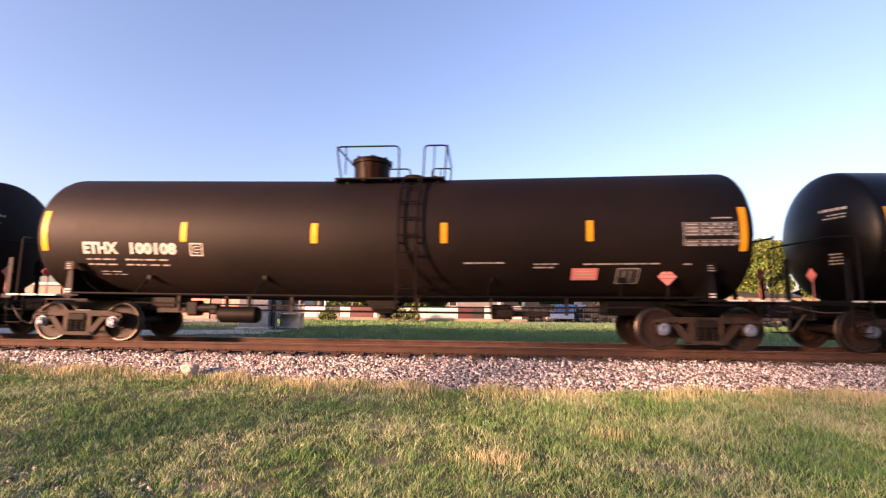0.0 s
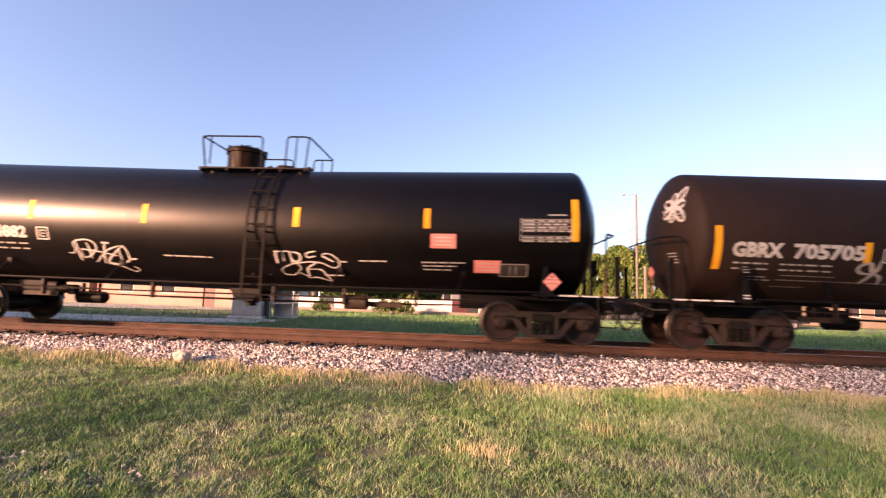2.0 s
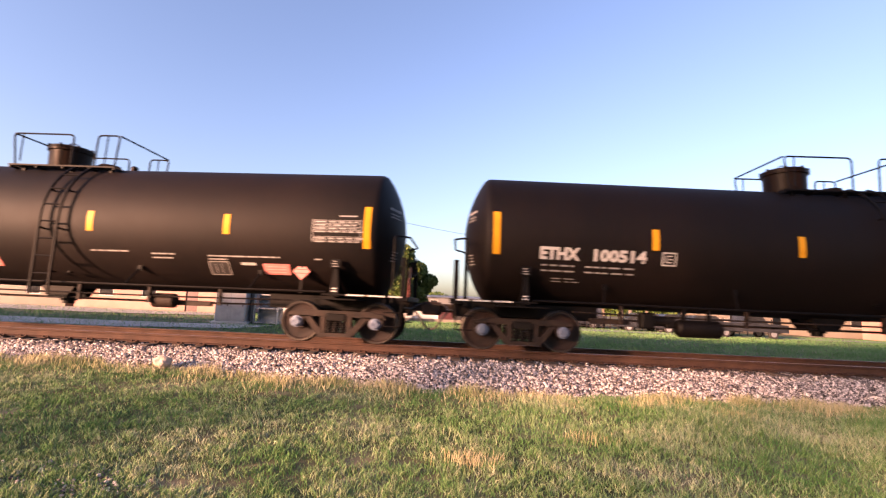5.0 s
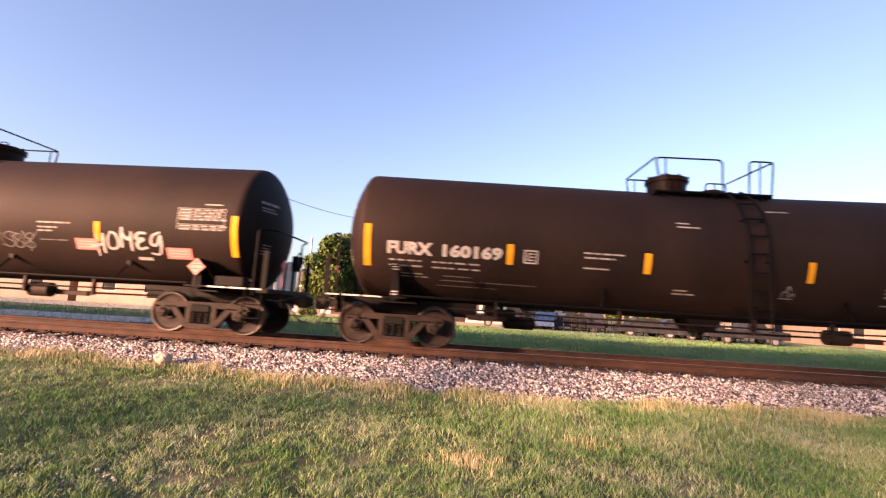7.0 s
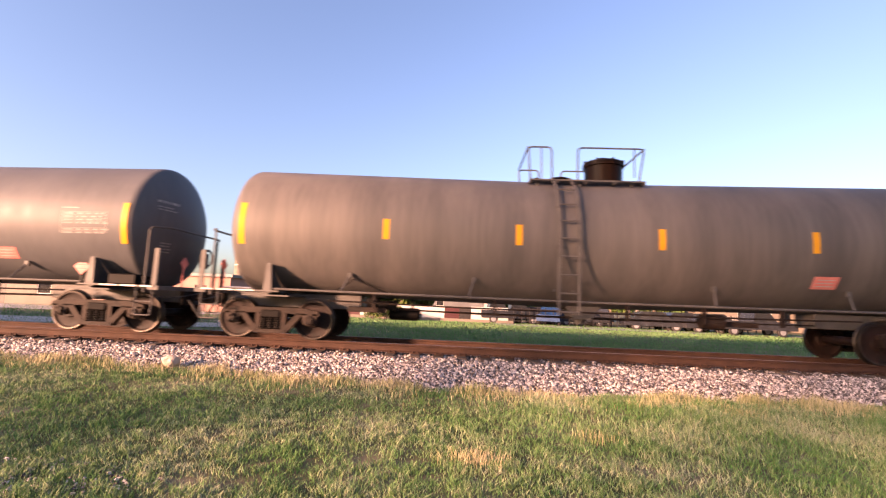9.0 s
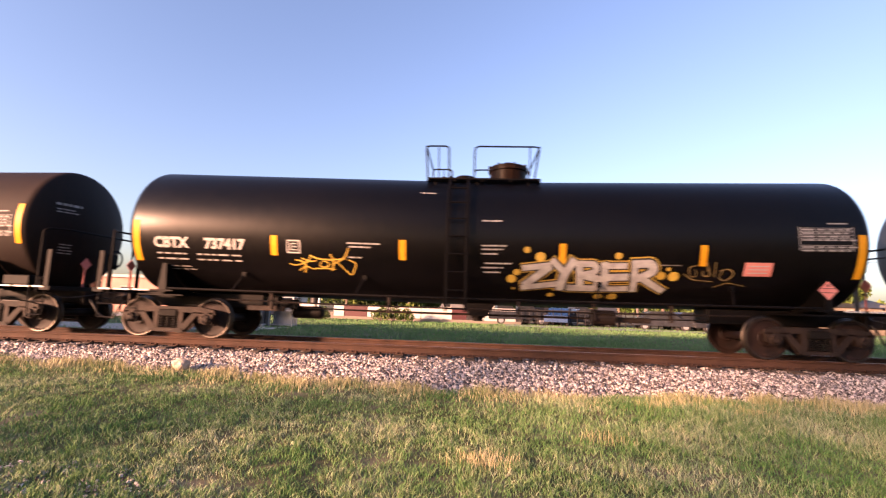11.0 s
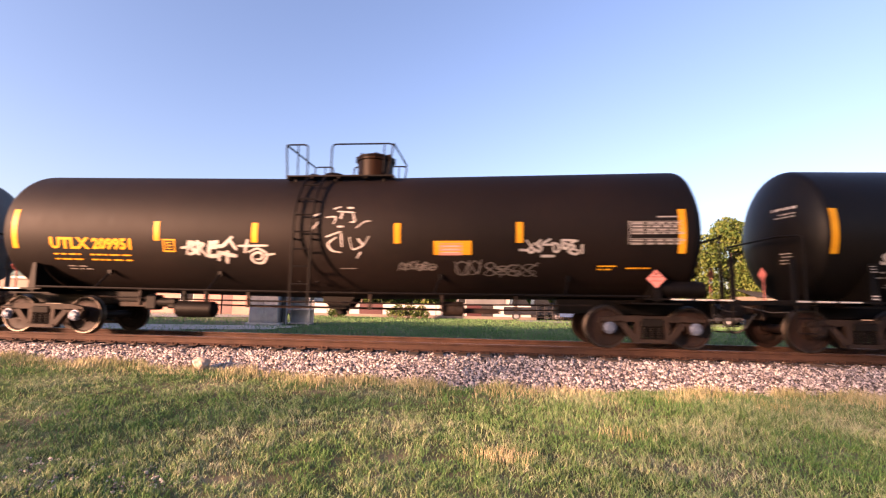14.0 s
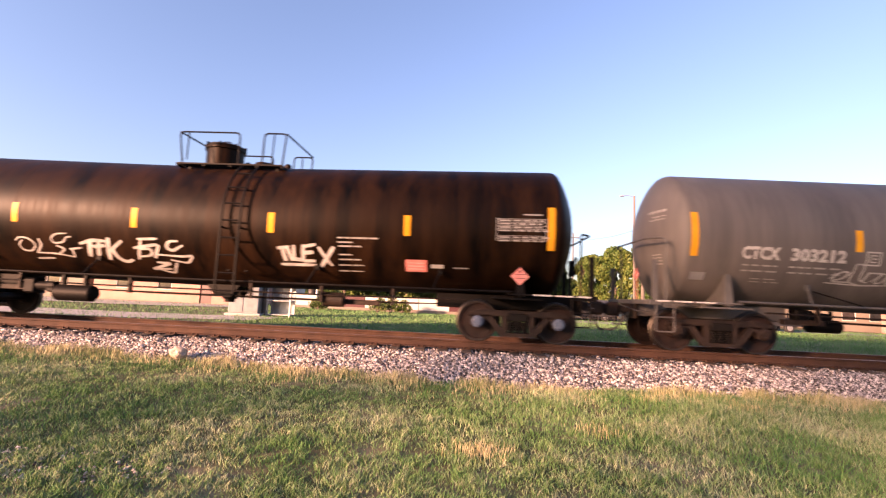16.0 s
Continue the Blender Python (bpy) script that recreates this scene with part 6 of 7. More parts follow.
def art_big(car):
    lines = [[(-3.94, -0.04), (-3.6, -0.66), (-3.16, -1.34)], [(-3.41, -0.21), (-3.13, -0.83), (-2.86, -1.2), (-2.69, -1.36)], [(-4.49, -0.49), (-3.93, -0.56), (-3.27, -0.53)],
             [(-4.47, -0.66), (-3.89, -0.7), (-3.55, -0.8)], [(-2.99, -0.2), (-2.69, -0.68), (-2.22, -1.27)], [(-2.94, -0.28), (-2.05, -0.29)], [(-2.72, -0.82), (-2.42, -0.5), (-2.13, -0.9)],
             [(-3.02, -1.33), (-1.83, -1.36), (-1.09, -1.25)], [(-1.89, -0.18), (-1.34, -0.65), (-0.69, -1.21), (-0.58, -1.44)], [(-1.88, -0.31), (-1.16, -0.33), (-1.11, -0.47), (-1.31, -0.58)],
             [(-1.98, -0.8), (-1.63, -1.01), (-1.12, -1.08)], [(-1.31, -0.58), (-0.72, -0.36), (-0.4, -0.33)]] + [
             [(-0.28, -0.16), (-0.6, -0.63), (-0.16, -1.0), (0.43, -1.37), (0.93, -1.45), (0.74, -0.97), (0.6, -0.63)], [(0.19, -0.13), (0.36, -0.43), (-0.18, -0.89)],
             [(0.6, -0.63), (0.83, -0.7), (1.39, -1.07), (1.99, -1.29), (2.65, -1.23), (3.04, -1.02), (3.3, -0.74), (3.47, -0.44)]]
    wide = (0.14, 0.13, 0.10, 0.05, 0.12, 0.13, 0.10, 0.09, 0.14, 0.11, 0.05, 0.08, 0.12, 0.14, 0.08)
    soft, bm = bmesh.new(), bmesh.new()
    for i, q in enumerate(lines):
        pts = [(p.x, p.y) for p in bent([(a, b, 0) for a, b in q], 0.18, 5)]
        brush(soft, pts, wide[i] * 1.6, 0.0008 * (i % 4), 0.35)
        brush(bm, pts, wide[i], 0.006 + 0.0012 * (i % 4), 0.45)
    tag(car, soft, FADED, "grey overspray round the huge letters")
    tag(car, bm, BRUSH, "huge white sprayed brush letters with a long tail")
    spray(car, 71, 6.67, -0.84, 0.66, 0.42, 0.04, SPRAY, "small white spray tag", "LBSY")
    spray(car, 72, 4.11, -0.67, 0.43, 0.13, 0.025, FADED, "faint spray tag")
    spray(car, 73, 5.36, -0.61, 0.41, 0.36, 0.025, FADED, "faint spray tag")
    spray(car, 74, 1.07, -0.52, 0.37, 0.16, 0.025, FADED, "faint spray tag")


def art_shqx(car):
    drawn(car, [[(-3.8, -0.58), (-3.68, -0.68), (-3.59, -0.9), (-3.56, -1.39)], [(-3.74, -1.03), (-3.45, -1.1), (-3.16, -0.89)], [(-3.69, -1.21), (-3.38, -1.02), (-3.23, -0.96)], [(-3.36, -0.55), (-3.3, -0.92)], [(-3.34, -0.57), (-3.09, -0.84)], [(-3.15, -0.52), (-3.07, -0.89)], [(-3.08, -0.58), (-2.95, -0.86), (-2.82, -0.53)], [(-2.66, -0.61), (-2.84, -0.66), (-2.82, -0.83), (-2.59, -0.83)]] + [[(-2.79, -0.75), (-2.64, -0.72)], [(-2.58, -0.61), (-2.52, -0.92)], [(-2.58, -0.59), (-2.39, -0.57), (-2.28, -0.71), (-2.43, -0.82)], [(-2.51, -0.83), (-2.29, -0.8), (-2.3, -1.13)], [(-3.55, -0.9), (-3.44, -1.26)], [(-3.36, -1.15), (-3.19, -1.19), (-3.19, -0.99), (-3, -1.13), (-3.12, -1.34)], [(-3.04, -0.93), (-2.95, -1.18), (-2.8, -0.97)], [(-3.11, -1.19), (-2.9, -1.24), (-2.77, -0.93), (-2.65, -0.9), (-2.55, -1.04), (-2.63, -1.23), (-2.94, -1.27)]], 0.05, TEAL, "teal sprayed letters in two rows")
    drawn(car, [[(-1.52, -0.82), (-1.64, -0.67), (-1.58, -0.4), (-1.43, -0.36), (-1.38, -0.5), (-1.32, -0.34), (-1.21, -0.32), (-1.18, -0.45), (-1.1, -0.27), (-0.99, -0.27), (-0.88, -0.45), (-0.84, -0.33), (-0.69, -0.32), (-0.64, -0.46), (-0.75, -0.52), (-0.96, -0.55)], [(-1.52, -0.82), (-1.31, -0.7), (-1.05, -0.7), (-0.74, -0.77), (-0.41, -0.76), (-0.54, -0.52), (-0.62, -0.52)], [(-1.51, -0.67), (-1.42, -0.52), (-1.27, -0.52), (-1.33, -0.62)], [(-1.2, -0.47), (-1.1, -0.61), (-0.99, -0.61), (-0.98, -0.45)], [(-1.12, -0.85), (-1.32, -0.88), (-1.4, -0.83)], [(-0.88, -0.61), (-0.65, -0.68)]], 0.05, SPRAY, "white sprayed bubble letters")
    spray(car, 83, 2.34, -0.89, 0.76, 0.33, 0.04, FADED, "faint sprayed letters", "GNV")


def art_utlx(car):
    drawn(car, [[(-3.43, -0.47), (-3.17, -0.44), (-3.25, -0.31), (-3.31, -0.62)], [(-3.25, -0.33), (-3.07, -0.35), (-3.24, -0.46), (-3.04, -0.55), (-3.24, -0.62)], [(-3.02, -0.31), (-3.03, -0.62)], [(-3.05, -0.35), (-2.84, -0.37), (-2.99, -0.46), (-2.83, -0.66)], [(-2.72, -0.32), (-2.79, -0.66)], [(-2.72, -0.34), (-2.54, -0.32)], [(-2.75, -0.45), (-2.57, -0.45)], [(-2.74, -0.66), (-2.5, -0.63)], [(-2.19, -0.2), (-2.43, -0.43), (-2.66, -0.39)], [(-2.24, -0.27), (-2.1, -0.48)], [(-2.54, -0.56), (-2.12, -0.64)], [(-2.31, -0.53), (-2.36, -0.81)], [(-2.55, -0.65), (-2.55, -0.75)]], 0.085, SPRAY, "dense white sprayed brush letters")
    drawn(car, [[(-2.04, -0.4), (-1.34, -0.38)], [(-1.81, -0.26), (-1.9, -0.55)], [(-1.81, -0.54), (-1.57, -0.43), (-1.34, -0.58), (-1.49, -0.81), (-1.71, -0.8), (-1.77, -0.63), (-1.58, -0.52), (-1.45, -0.6), (-1.54, -0.72), (-1.65, -0.7)], [(-1.41, -0.6), (-1.2, -0.57)]], 0.06, SPRAY, "white sprayed swirl under a bar")
    drawn(car, [[(0.17, 0.5), (0.32, 0.55)], [(0.5, 0.52), (0.61, 0.52)], [(0, 0.29), (0.26, 0.31), (0.19, 0.13)], [(0.27, 0.43), (0.66, 0.4)], [(0.38, 0.4), (0.35, 0.26)], [(0.62, 0.4), (0.69, 0.17), (0.58, 0.17)], [(1.03, 0.19), (0.92, 0.19), (0.72, 0.04)], [(-0.32, 0.22), (-0.29, 0.31), (-0.14, 0.38)], [(0.3, 0.07), (0.41, 0.07)], [(0.37, -0.04), (0.03, -0.16)], [(0.27, -0.17), (0.05, -0.31), (0.15, -0.48), (0.37, -0.51)], [(0.38, -0.08), (0.4, -0.38)], [(0.57, -0.17), (0.63, -0.47), (0.89, -0.36), (1.02, -0.15)], [(0.77, -0.21), (0.89, -0.36)], [(0.82, -0.51), (0.73, -0.64)], [(-0.32, -0.04), (-0.16, 0.18)]], 0.04, SPRAY, "thin white sprayed drawing", tip=0.5)
    drawn(car, [[(4.48, -0.26), (4.58, -0.4), (4.66, -0.48), (4.58, -0.55), (4.5, -0.48), (4.66, -0.32)], [(4.78, -0.26), (4.68, -0.36), (4.82, -0.42), (4.74, -0.53), (4.68, -0.46)], [(4.98, -0.24), (4.78, -0.36), (5.06, -0.36)], [(5.04, -0.32), (5.06, -0.53), (5.18, -0.51), (5.16, -0.34), (5.02, -0.32)], [(5.23, -0.26), (5.26, -0.47), (5.41, -0.4), (5.29, -0.32)], [(5.53, -0.28), (5.37, -0.34), (5.53, -0.41), (5.34, -0.51), (5.54, -0.59), (5.61, -0.49), (5.5, -0.47)], [(5.65, -0.37), (5.66, -0.55)], [(4.81, -0.61), (5.07, -0.61)], [(4.34, -0.47), (4.5, -0.48)], [(5.25, -0.26), (5.55, -0.28)]], 0.055, SPRAY, "white sprayed rounded letters")
    put("deck_reservoir", shared("deck_reservoir", deck_reservoir_bm, FRAME_BLACK, True), car)
    spray(car, 95, 4.01, -0.92, 1.05, 0.33, 0.03, FADED, "faint spray tag")
    spray(car, 96, 3.14, -0.92, 0.46, 0.33, 0.03, FADED, "faint spray tag")
    spray(car, 97, 2.06, -0.84, 0.80, 0.18, 0.025, FADED, "faint spray tag")


def art_grey(car):
    spray(car, 121, -1.62, -0.68, 0.54, 0.40, 0.04, SPRAY, "small white spray tag on grey paint", "YK")
    spray(car, 122, -4.3, -0.84, 0.33, 0.30, 0.03, SPRAY, "small white spray tag on grey paint")


def art_ctcx(car):
    drawn(car, [[(-4.93, -0.77), (-4.97, -0.98), (-4.62, -0.97)], [(-5.01, -0.9), (-4.81, -0.72), (-4.65, -0.74), (-4.78, -0.9), (-4.96, -0.95)], [(-4.58, -0.57), (-4.64, -0.97), (-4.36, -1.04)], [(-4.57, -0.55), (-4.4, -0.55), (-4.45, -0.91), (-4.27, -0.96)], [(-4.28, -0.73), (-4.36, -0.94)], [(-4.28, -0.73), (-3.99, -0.73), (-4.19, -0.93)], [(-4.04, -0.75), (-4.13, -0.98), (-3.97, -0.95), (-3.87, -0.75), (-4.04, -0.73)], [(-3.84, -0.72), (-3.91, -0.98), (-3.7, -0.94), (-3.8, -0.82), (-3.61, -0.74)], [(-3.67, -0.69), (-3.49, -0.67), (-3.45, -0.83), (-3.7, -1.05), (-3.41, -1.04), (-3.35, -0.83)], [(-3.25, -0.66), (-3.1, -0.61), (-3.09, -0.78), (-3.42, -0.88), (-3.06, -0.82), (-2.84, -0.72)], [(-3.01, -0.82), (-3.06, -1.09), (-2.72, -1.08), (-3.07, -1.2), (-2.76, -1.16)], [(-5.08, -1.01), (-4.36, -1.04), (-3.7, -1)]], 0.04, SPRAY, "pale sprayed outline letters on grey paint")
    for x, v, w, h in ((-1.5, -0.25, 0.23, 0.39), (-0.13, -0.91, 0.2, 1.0), (1.59, -0.52, 0.19, 0.53), (-1.7, -1.44, 0.14, 0.3), (3.38, -1.43, 0.25, 0.22), (4.73, -1.39, 0.25, 0.21)):
        part("rub_plate", wrap(rect(bmesh.new(), x, v, w, h)), PANEL, car, "dark steel pad on the tank side")
    part("data_plate", wrap(rect(bmesh.new(), -7.72, -1.0, 0.30, 0.2), 0.02), GALV, car, "pale data plate beside the tank end")


def art_last(car):
    drawn(car, [[(-4.57, -0.75), (-4.46, -0.66), (-4.22, -0.68), (-4.08, -0.84), (-4.25, -1.02), (-4.46, -1.01), (-4.53, -0.86), (-4.4, -0.74)], [(-3.98, -0.69), (-3.94, -0.83), (-4.13, -1.05)], [(-4.13, -1.05), (-3.66, -1.05), (-3.25, -1.12)], [(-3.26, -0.52), (-3.53, -0.54), (-3.67, -0.65), (-3.63, -0.78), (-3.37, -0.74), (-3.28, -0.6), (-3.17, -0.6)], [(-3.57, -0.84), (-3.38, -0.91), (-3.62, -1.08)], [(-3.27, -0.91), (-2.98, -0.86)], [(-3.21, -0.9), (-3.23, -1.12)], [(-4.19, -1.22), (-3.79, -1.19)]], 0.05, SPRAY, "pale sprayed looping letters")
    drawn(car, [[(-2.97, -0.75), (-2.65, -0.65), (-2.33, -0.66)], [(-2.71, -0.68), (-2.82, -1.06)], [(-2.49, -0.67), (-2.61, -1.08)], [(-2.64, -0.81), (-2.39, -0.77)], [(-2.26, -0.6), (-2.36, -1.13)], [(-1.95, -0.64), (-2.22, -0.85), (-2.15, -1.08), (-1.98, -1.2), (-1.81, -1.12)]], 0.10, SPRAY, "white sprayed block letters")
    drawn(car, [[(-1.54, -0.57), (-1.09, -0.54)], [(-1.67, -0.79), (-1.12, -0.68)], [(-1.47, -0.59), (-1.63, -1.08)], [(-1.52, -0.81), (-1.25, -0.79), (-1.27, -0.96), (-1.58, -1.01)], [(-1.07, -0.7), (-1.21, -1.02)], [(-0.6, -0.57), (-0.81, -0.58), (-0.89, -0.74), (-0.75, -0.82), (-0.6, -0.73), (-0.49, -0.67)], [(-1.13, -0.93), (-0.55, -0.95), (-0.28, -0.91), (-0.45, -1.13), (-0.85, -1.06)], [(-1.21, -1.15), (-0.89, -1.16), (-1.42, -1.38), (-0.96, -1.34)], [(-0.75, -1.15), (-0.93, -1.5), (-1.21, -1.4)]], 0.07, SPRAY, "white sprayed letters in two rows")
    drawn(car, [[(1.75, -0.65), (1.98, -0.62)], [(1.85, -0.65), (1.89, -0.95)], [(1.97, -0.67), (2.04, -0.94)], [(2.11, -0.59), (2.09, -0.91)], [(2.07, -0.91), (2.25, -0.93)], [(2.33, -0.58), (2.3, -0.93)], [(2.31, -0.61), (2.59, -0.55)], [(2.32, -0.76), (2.52, -0.73)], [(2.32, -0.96), (2.55, -0.95)], [(2.68, -0.62), (2.94, -1.06)], [(3.01, -0.61), (2.7, -1.1)], [(1.79, -1.06), (2.58, -1.06)]], 0.085, SPRAY, "white sprayed slanted letters")


tank_car(16.25, "gloss", "", "", "glossy black tank car with white end stencils", blue=True)
tank_car(-2.30, "black", "ETHX", "100108", "matt black tank car with white lettering and yellow stripes", blue=True, dia=(6.35, 1.58), shift=0.15,
         lines=[(1.99, -0.7, 0.88), (3.51, -0.74, 0.52), (3.51, -0.82, 0.43), (4.57, -0.75, 1.59), (6.66, -0.77, 0.18)],
         notices=((4.61, -1.0, 0.56, 0.31, RED), (5.53, -1.06, 0.46, 0.4, PANEL)))
tank_car(-20.84, "dusty", "GBRX", "705705", "dusty brown-black tank car with white spray tags", tz=2.14, span=7.73, stripes=(-4.74, -1.83, 1.62, 4.52), numx=-7.43, layout=(1.03, 0.2, 1.42, 0.33), shift=-0.08,
         lines=[(-3.24, -0.26, 0.83), (-3.24, -0.33, 0.68), (-3.18, -0.4, 0.43), (-1.17, 0.38, 0.34), (-1.16, 0.3, 0.49), (3.16, -0.25, 0.7), (3.17, -0.33, 1.03), (3.17, -0.42, 0.51), (3.18, -0.5, 0.33), (3.19, -0.61, 0.45)],
         faint=[(-6.36, -0.97, 1.1), (-6.41, -1.09, 3.01), (-6.46, -1.28, 0.7), (-1.11, -0.99, 0.38), (5.5, -1.07, 0.58), (5.59, -1.32, 0.53)],
         notices=((5.89, -0.44, 0.53, 0.31, RED), (6.64, -0.92, 0.58, 0.28, RED)), extra=art_gbrx)
tank_car(-39.32, "gloss", "TILX", "194882", "glossy black tank car with two white spray tags", tz=2.66, span=7.78, stripes=(-4.69, -1.93, 1.63, 4.57), numx=-6.85, layout=(0.75, 0.18, 1.13, 0.29), dia=(7.3, 1.37), shift=0.17,
         lines=[(-1.52, -0.85, 1.16), (3.05, -0.87, 0.61), (4.45, -0.88, 0.98), (4.47, -0.97, 0.77), (4.5, -1.07, 0.66)],
         notices=((4.94, -0.38, 0.55, 0.32, RED), (5.92, -0.97, 0.58, 0.33, RED), (6.5, -1.06, 0.6, 0.33, PANEL)), extra=art_tilx)
tank_car(-57.84, "dusty", "GBRX", "703638", "dusty brown-black tank car with a yellow notice", tz=2.14, span=7.75, stripes=(-4.89, -1.74, 1.42, 4.55), numx=-7.43, layout=(1.03, 0.2, 1.3, 0.31),
         lines=[(-1.29, 0.5, 0.32), (-1.27, 0.43, 0.49), (1.19, 1.14, 0.46), (-3.98, -0.29, 0.86), (-3.99, -0.37, 0.76), (-4.02, -0.62, 0.61), (-2.04, -0.6, 0.4), (-2.14, -0.96, 0.3), (-2.17, -1.06, 0.47), (2.68, -0.62, 0.7), (2.68, -0.7, 0.35), (2.68, -0.78, 0.45), (2.67, -0.89, 0.35), (2.67, -1.04, 0.29)],
         faint=[(-4.73, -1.23, 0.33), (5.72, -1.23, 0.65)],
         notices=((3.02, -0.2, 0.75, 0.37, YELLOW), (3.0, -0.2, 0.46, 0.27, RED), (5.51, -0.94, 0.55, 0.31, RED), (6.12, -0.9, 0.56, 0.32, PANEL)))
tank_car(-76.30, "black", "ETHX", "100514", "black tank car with clean white lettering", blue=True, dia=(6.35, 1.58),
         lines=[(1.99, -0.7, 0.88), (3.51, -0.74, 0.52), (4.57, -0.75, 1.4)], notices=((5.77, -1.06, 0.6, 0.3, RED),))
tank_car(-94.81, "black", "ETHX", "100356", "matt black tank car with a line of lilac handwriting", blue=True, dia=(6.35, 1.57), shift=0.11,
         lines=[(1.54, -0.69, 0.88), (2.94, -0.73, 0.53), (2.95, -0.83, 0.46), (4.23, -0.75, 1.65), (4.24, -0.83, 0.43), (6.66, -0.77, 0.16)],
         notices=((4.46, -1.07, 0.45, 0.36, PANEL), (5.14, -0.93, 0.33, 0.07, WHITE), (5.77, -1.06, 0.6, 0.3, RED), (-0.95, -1.05, 0.49, 0.30, RED)), extra=art_line)
tank_car(-113.24, "dusty", "FURX", "160169", "dusty dark brown tank car with white lettering", tz=2.14, span=7.84, stripes=(-4.70, -1.75, 1.66, 4.59), numx=-7.39, layout=(1.0, 0.22, 1.31, 0.29), shift=-0.12,
         lines=[(-3.11, -0.26, 0.85), (-3.1, -0.36, 0.66), (-3.11, -0.59, 0.58), (-1.14, 0.55, 0.29), (-1.12, 0.46, 0.48), (-1.12, -0.97, 0.32), (-1.12, -1.06, 0.48), (0.91, 1.02, 0.48), (3.25, -0.71, 0.78), (3.26, -0.79, 0.48), (3.28, -0.89, 0.36), (3.3, -1.11, 0.56)],
         faint=[(-6.14, -1.02, 0.65), (-6.19, -1.14, 2.13), (-6.28, -1.3, 1.34)],
         notices=((3.62, -0.18, 0.52, 0.29, RED), (5.58, -1.1, 0.32, 0.06, WHITE)), extra=art_furx)
tank_car(-132.00, "dusty", "WFRX", "160371", "dark tank car with a large yellow notice and white graffiti", True, 2.14, 7.92, stripes=(-4.61, -1.68, 1.8, 4.76), numx=-7.6, layout=(1.0, 0.24, 1.31, 0.29),
         lines=[(-3.03, -0.23, 0.79), (-3.03, -0.32, 0.64), (1.04, 0.36, 0.31), (1.05, 0.29, 0.5), (0.73, -0.18, 0.62), (0.74, -0.27, 0.52), (0.74, -0.36, 0.62), (3.36, -0.24, 0.79), (3.37, -0.35, 0.46), (3.37, -0.43, 0.34)],
         faint=[(-3.06, -0.62, 0.57), (1.06, -1.45, 0.46), (3.4, -0.64, 0.7)],
         notices=((1.16, -0.93, 0.82, 0.73, YELLOW), (4.49, -0.71, 0.51, 0.27, RED), (6.63, -0.85, 0.58, 0.28, RED), (5.8, -1.02, 0.33, 0.08, WHITE)), extra=art_homes)
tank_car(-150.68, "tan", "", "", "dirty light grey tank car with yellow stripes", True, frame_mat=FRAME_GREY, stripes=(-4.57, -1.66, 1.38, 4.55), dia=(6.75, 1.48), notices=((4.86, -0.90, 0.52, 0.31, RED),))
tank_car(-169.12, "grey", "CTCX", "732563", "grey tank car with white lettering", True, 2.42, 7.88, frame_mat=FRAME_GREY, stripes=(-4.8, -1.66, 1.38, 4.55), numx=-6.9, layout=(0.78, 0.22, 1.1, 0.28), dia=(6.7, 1.48),
         lines=[(0.27, -0.56, 0.28), (0.28, -0.64, 0.95), (0.31, -0.75, 0.78), (0.36, -0.91, 0.57)], notices=((4.98, -0.88, 0.5, 0.3, RED),), extra=art_grey)
tank_car(-187.80, "gloss", "CBTX", "737417", "glossy black tank car with big white and golden graffiti", True, 2.14, 7.86, stripes=(-4.63, -1.72, 1.76, 4.7), numx=-7.45, layout=(0.83, 0.37, 0.95, 0.26), shift=0.09,
         lines=[(-2.97, -0.29, 0.75), (-2.92, -0.37, 0.48), (-2.93, -0.61, 0.29), (-1.39, 1.05, 0.39), (0.02, 0.31, 0.43), (0.02, -0.24, 0.53), (0.02, -0.32, 0.46), (0.02, -0.42, 0.34), (0.09, -0.63, 0.59), (0.03, -0.73, 0.47), (0.07, -0.84, 0.37)],
         faint=[(3.79, -0.62, 0.47)], notices=((5.84, -0.69, 0.57, 0.31, RED),), extra=art_zyber)
tank_car(-206.44, "dusty", "CBTX", "737777", "dusty black tank car with huge white brush graffiti", True, 2.47, 7.88, stripes=(-4.49, -1.6, 2.2, 4.92), numx=-6.8, layout=(0.9, 0.14, 1.22, 0.27), shift=-0.33,
         lines=[(1.33, -0.8, 1.13), (4.38, -0.85, 0.89)], faint=[(4.4, -0.94, 0.62)], notices=((5.85, -0.85, 0.58, 0.31, RED),), extra=art_big)
tank_car(-225.06, "satin", "SHQX", "71483", "black tank car with teal and white graffiti and faint ribs", False, 2.47, 7.88, bands=True, stripes=(-4.72, -1.62, 1.42, 4.76), numx=-6.97, numv=-0.81, layout=(0.97, 0.33, 1.01, 0.30), dia=(6.35, 1.61),
         lines=[(2.57, -0.73, 1.37), (2.57, -0.8, 0.54), (5.6, -0.81, 0.21)], notices=((5.2, -0.62, 0.56, 0.31, RED),), extra=art_shqx)
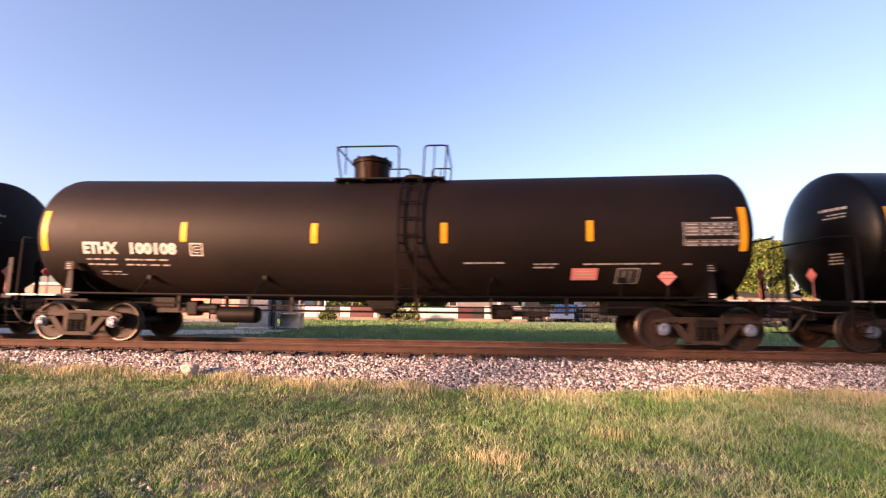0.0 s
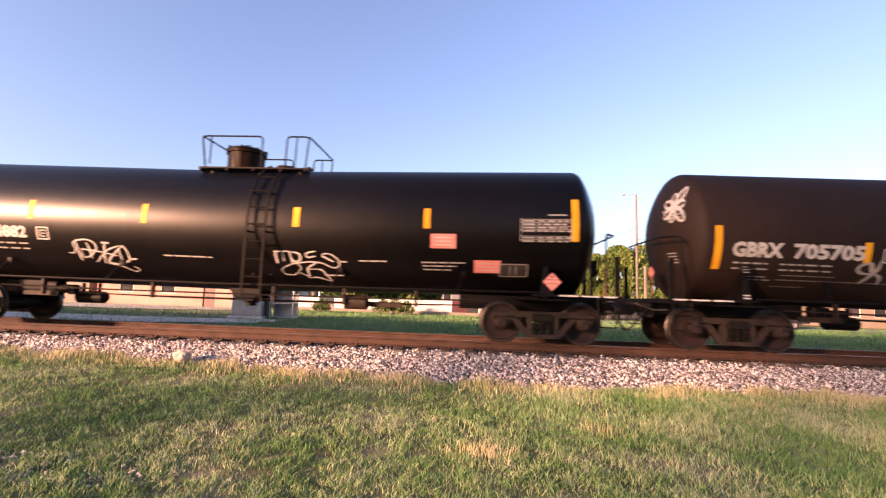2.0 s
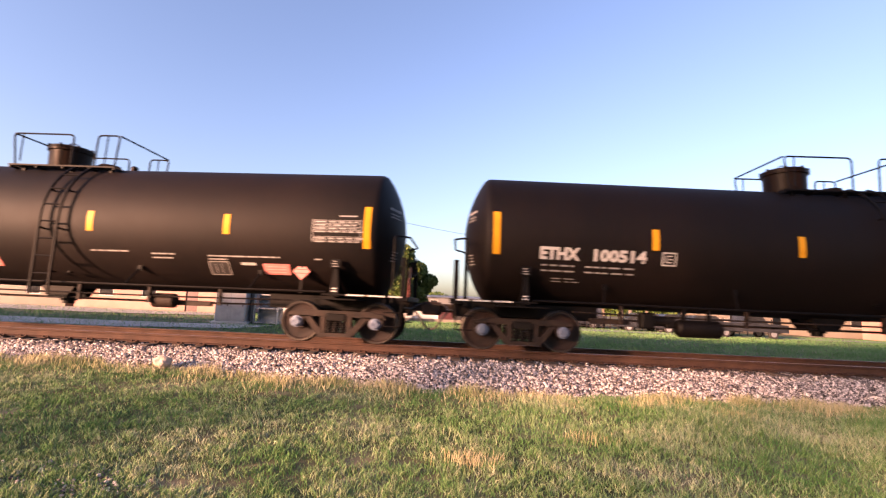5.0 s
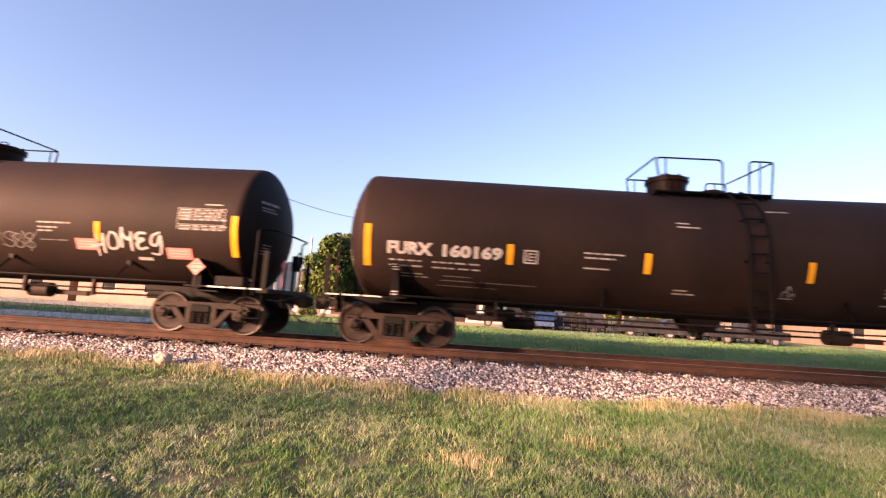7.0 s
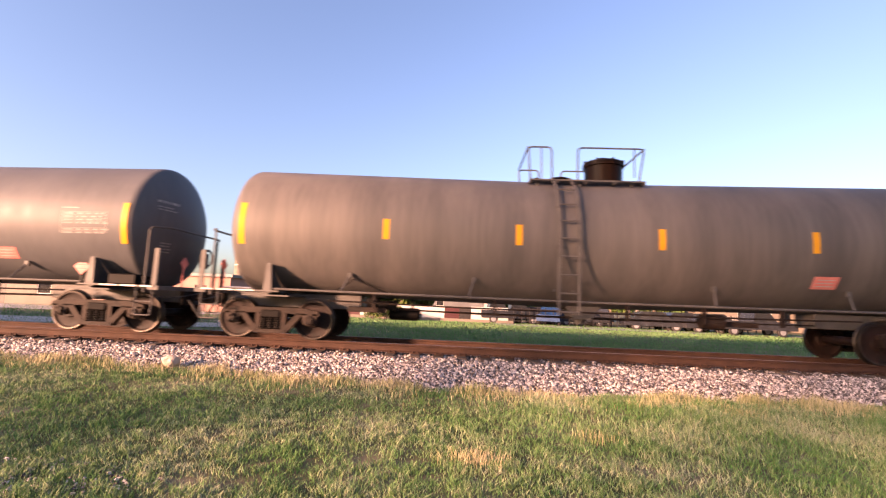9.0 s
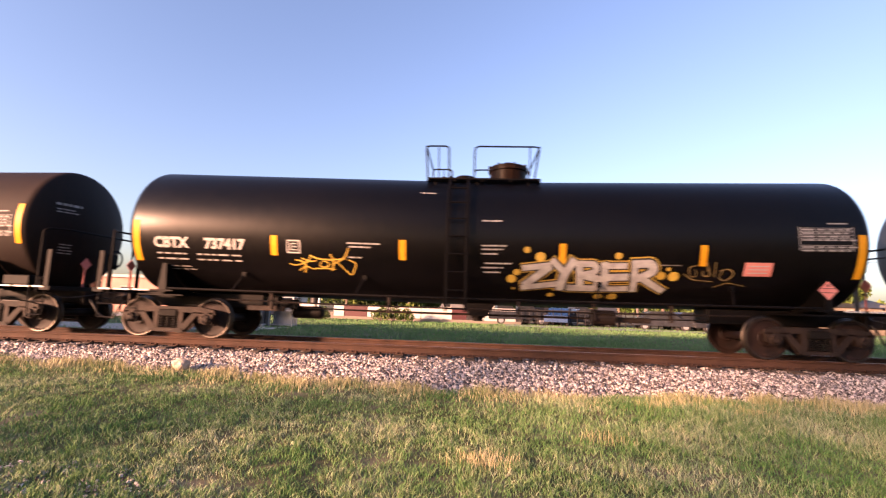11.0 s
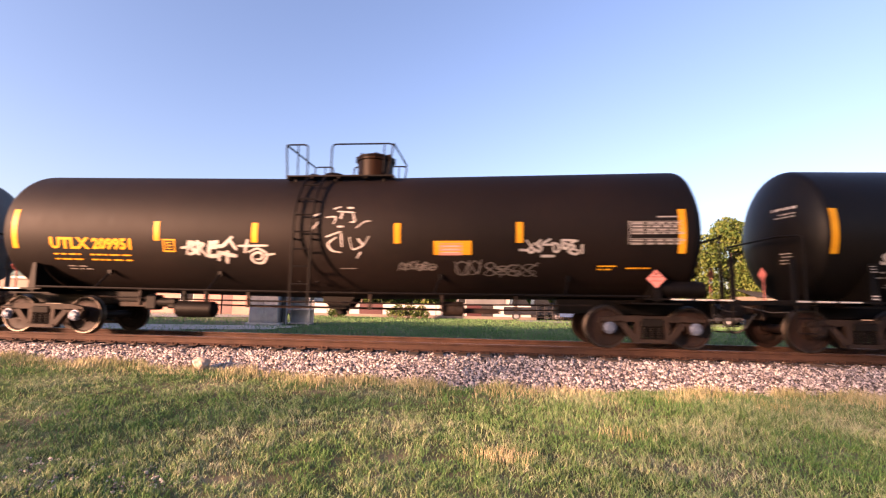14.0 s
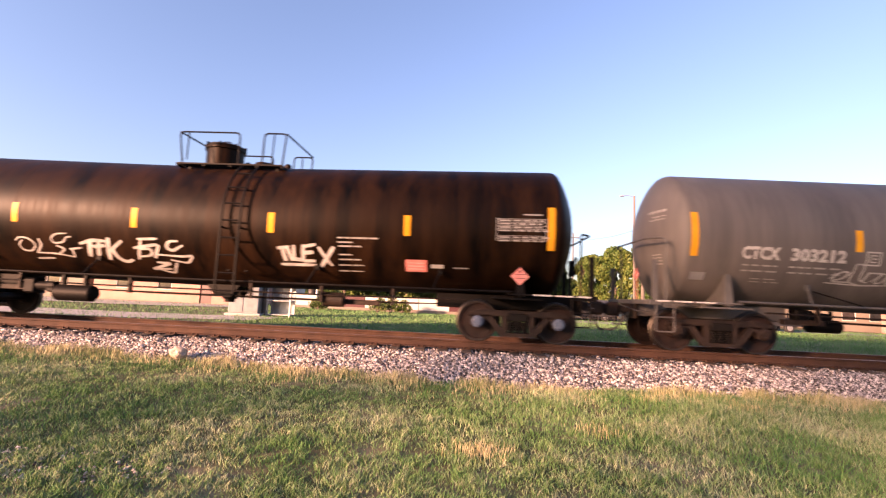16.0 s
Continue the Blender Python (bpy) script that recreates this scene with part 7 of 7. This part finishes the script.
tank_car(-243.60, "black", "UTLX", "209951", "black tank car with yellow lettering and white graffiti", True, 2.45, 7.7, col=YTEXT, blue=True, stripes=(-4.04, -1.65, 1.65, 4.33), numx=-6.78, layout=(1.02, 0.07, 1.0, 0.28), shift=0.14,
         faint=[(0.32, -0.9, 0.37)], lines=[(6.0, -0.85, 0.4), (6.0, -0.93, 0.3), (6.6, -0.9, 0.5)], notices=((2.88, -0.42, 0.83, 0.31, YELLOW), (2.84, -0.45, 0.5, 0.27, RED)), extra=art_utlx)
tank_car(-262.21, "tan", "CTCX", "303212", "dirty warm grey ribbed tank car with pale graffiti", True, 2.47, 7.88, frame_mat=FRAME_GREY, bands=True, stripes=(-4.57, -1.66, 1.38, 4.55), numx=-6.9, layout=(0.78, 0.22, 1.1, 0.28), dia=(6.6, 1.5), shift=0.1,
         lines=[(0.07, -0.6, 0.39), (0.04, -0.7, 0.31), (0.08, -0.82, 0.92), (0.32, -0.94, 0.53), (0.3, -1.06, 0.68), (0.31, -1.18, 0.38)], notices=((6.2, -0.82, 0.56, 0.3, RED),), extra=art_ctcx)
tank_car(-280.89, "brown", "", "", "rust-streaked brown-black tank car with white graffiti", False, 2.46, 7.8, blue=True, bands=True, stripes=(-4.5, -1.61, 1.59, 4.66), dia=(7.15, 1.47), shift=0.12,
         lines=[(3.11, -0.38, 0.91), (3.11, -0.48, 0.34), (3.13, -0.57, 0.51), (3.14, -0.77, 0.29), (3.13, -0.89, 0.49), (3.12, -1.04, 0.56), (3.1, -1.21, 0.56), (5.7, -1.04, 0.34)],
         notices=((4.87, -1.01, 0.48, 0.32, RED), (5.34, -1.01, 0.28, 0.1, WHITE)), extra=art_last)


# ---- what moves ----
SPEED, GAIN = 16.898, 0.01742
SLACK = {0: -0.03, 0.5: 0.05, 1: 0.01, 1.5: -0.125, 2: 0.125, 2.5: 0.165, 3: -0.165, 5.5: 0.09, 6: -0.19, 6.5: 0.1, 7: 0.145, 7.5: -0.145, 8: 0.08}


def way(t):
    """How far the train has come after t seconds."""
    return SPEED * t + GAIN * t * t - SLACK.get(t, 0.0)


def motions():
    times = [k * 0.5 for k in range(33)]
    for car, offset in CARS:
        walk(car, [(t, pose(offset + way(t), YC, 0)) for t in times])
    steps = [k / FPS for k in range(16 * FPS + 1)]
    for ws, x in WHEELSETS:
        walk(ws, [(t, pose(x, 0, 0.458, 0, math.degrees((SPEED * t + GAIN * t * t) / 0.458) % 360, 0)) for t in steps])


motions()
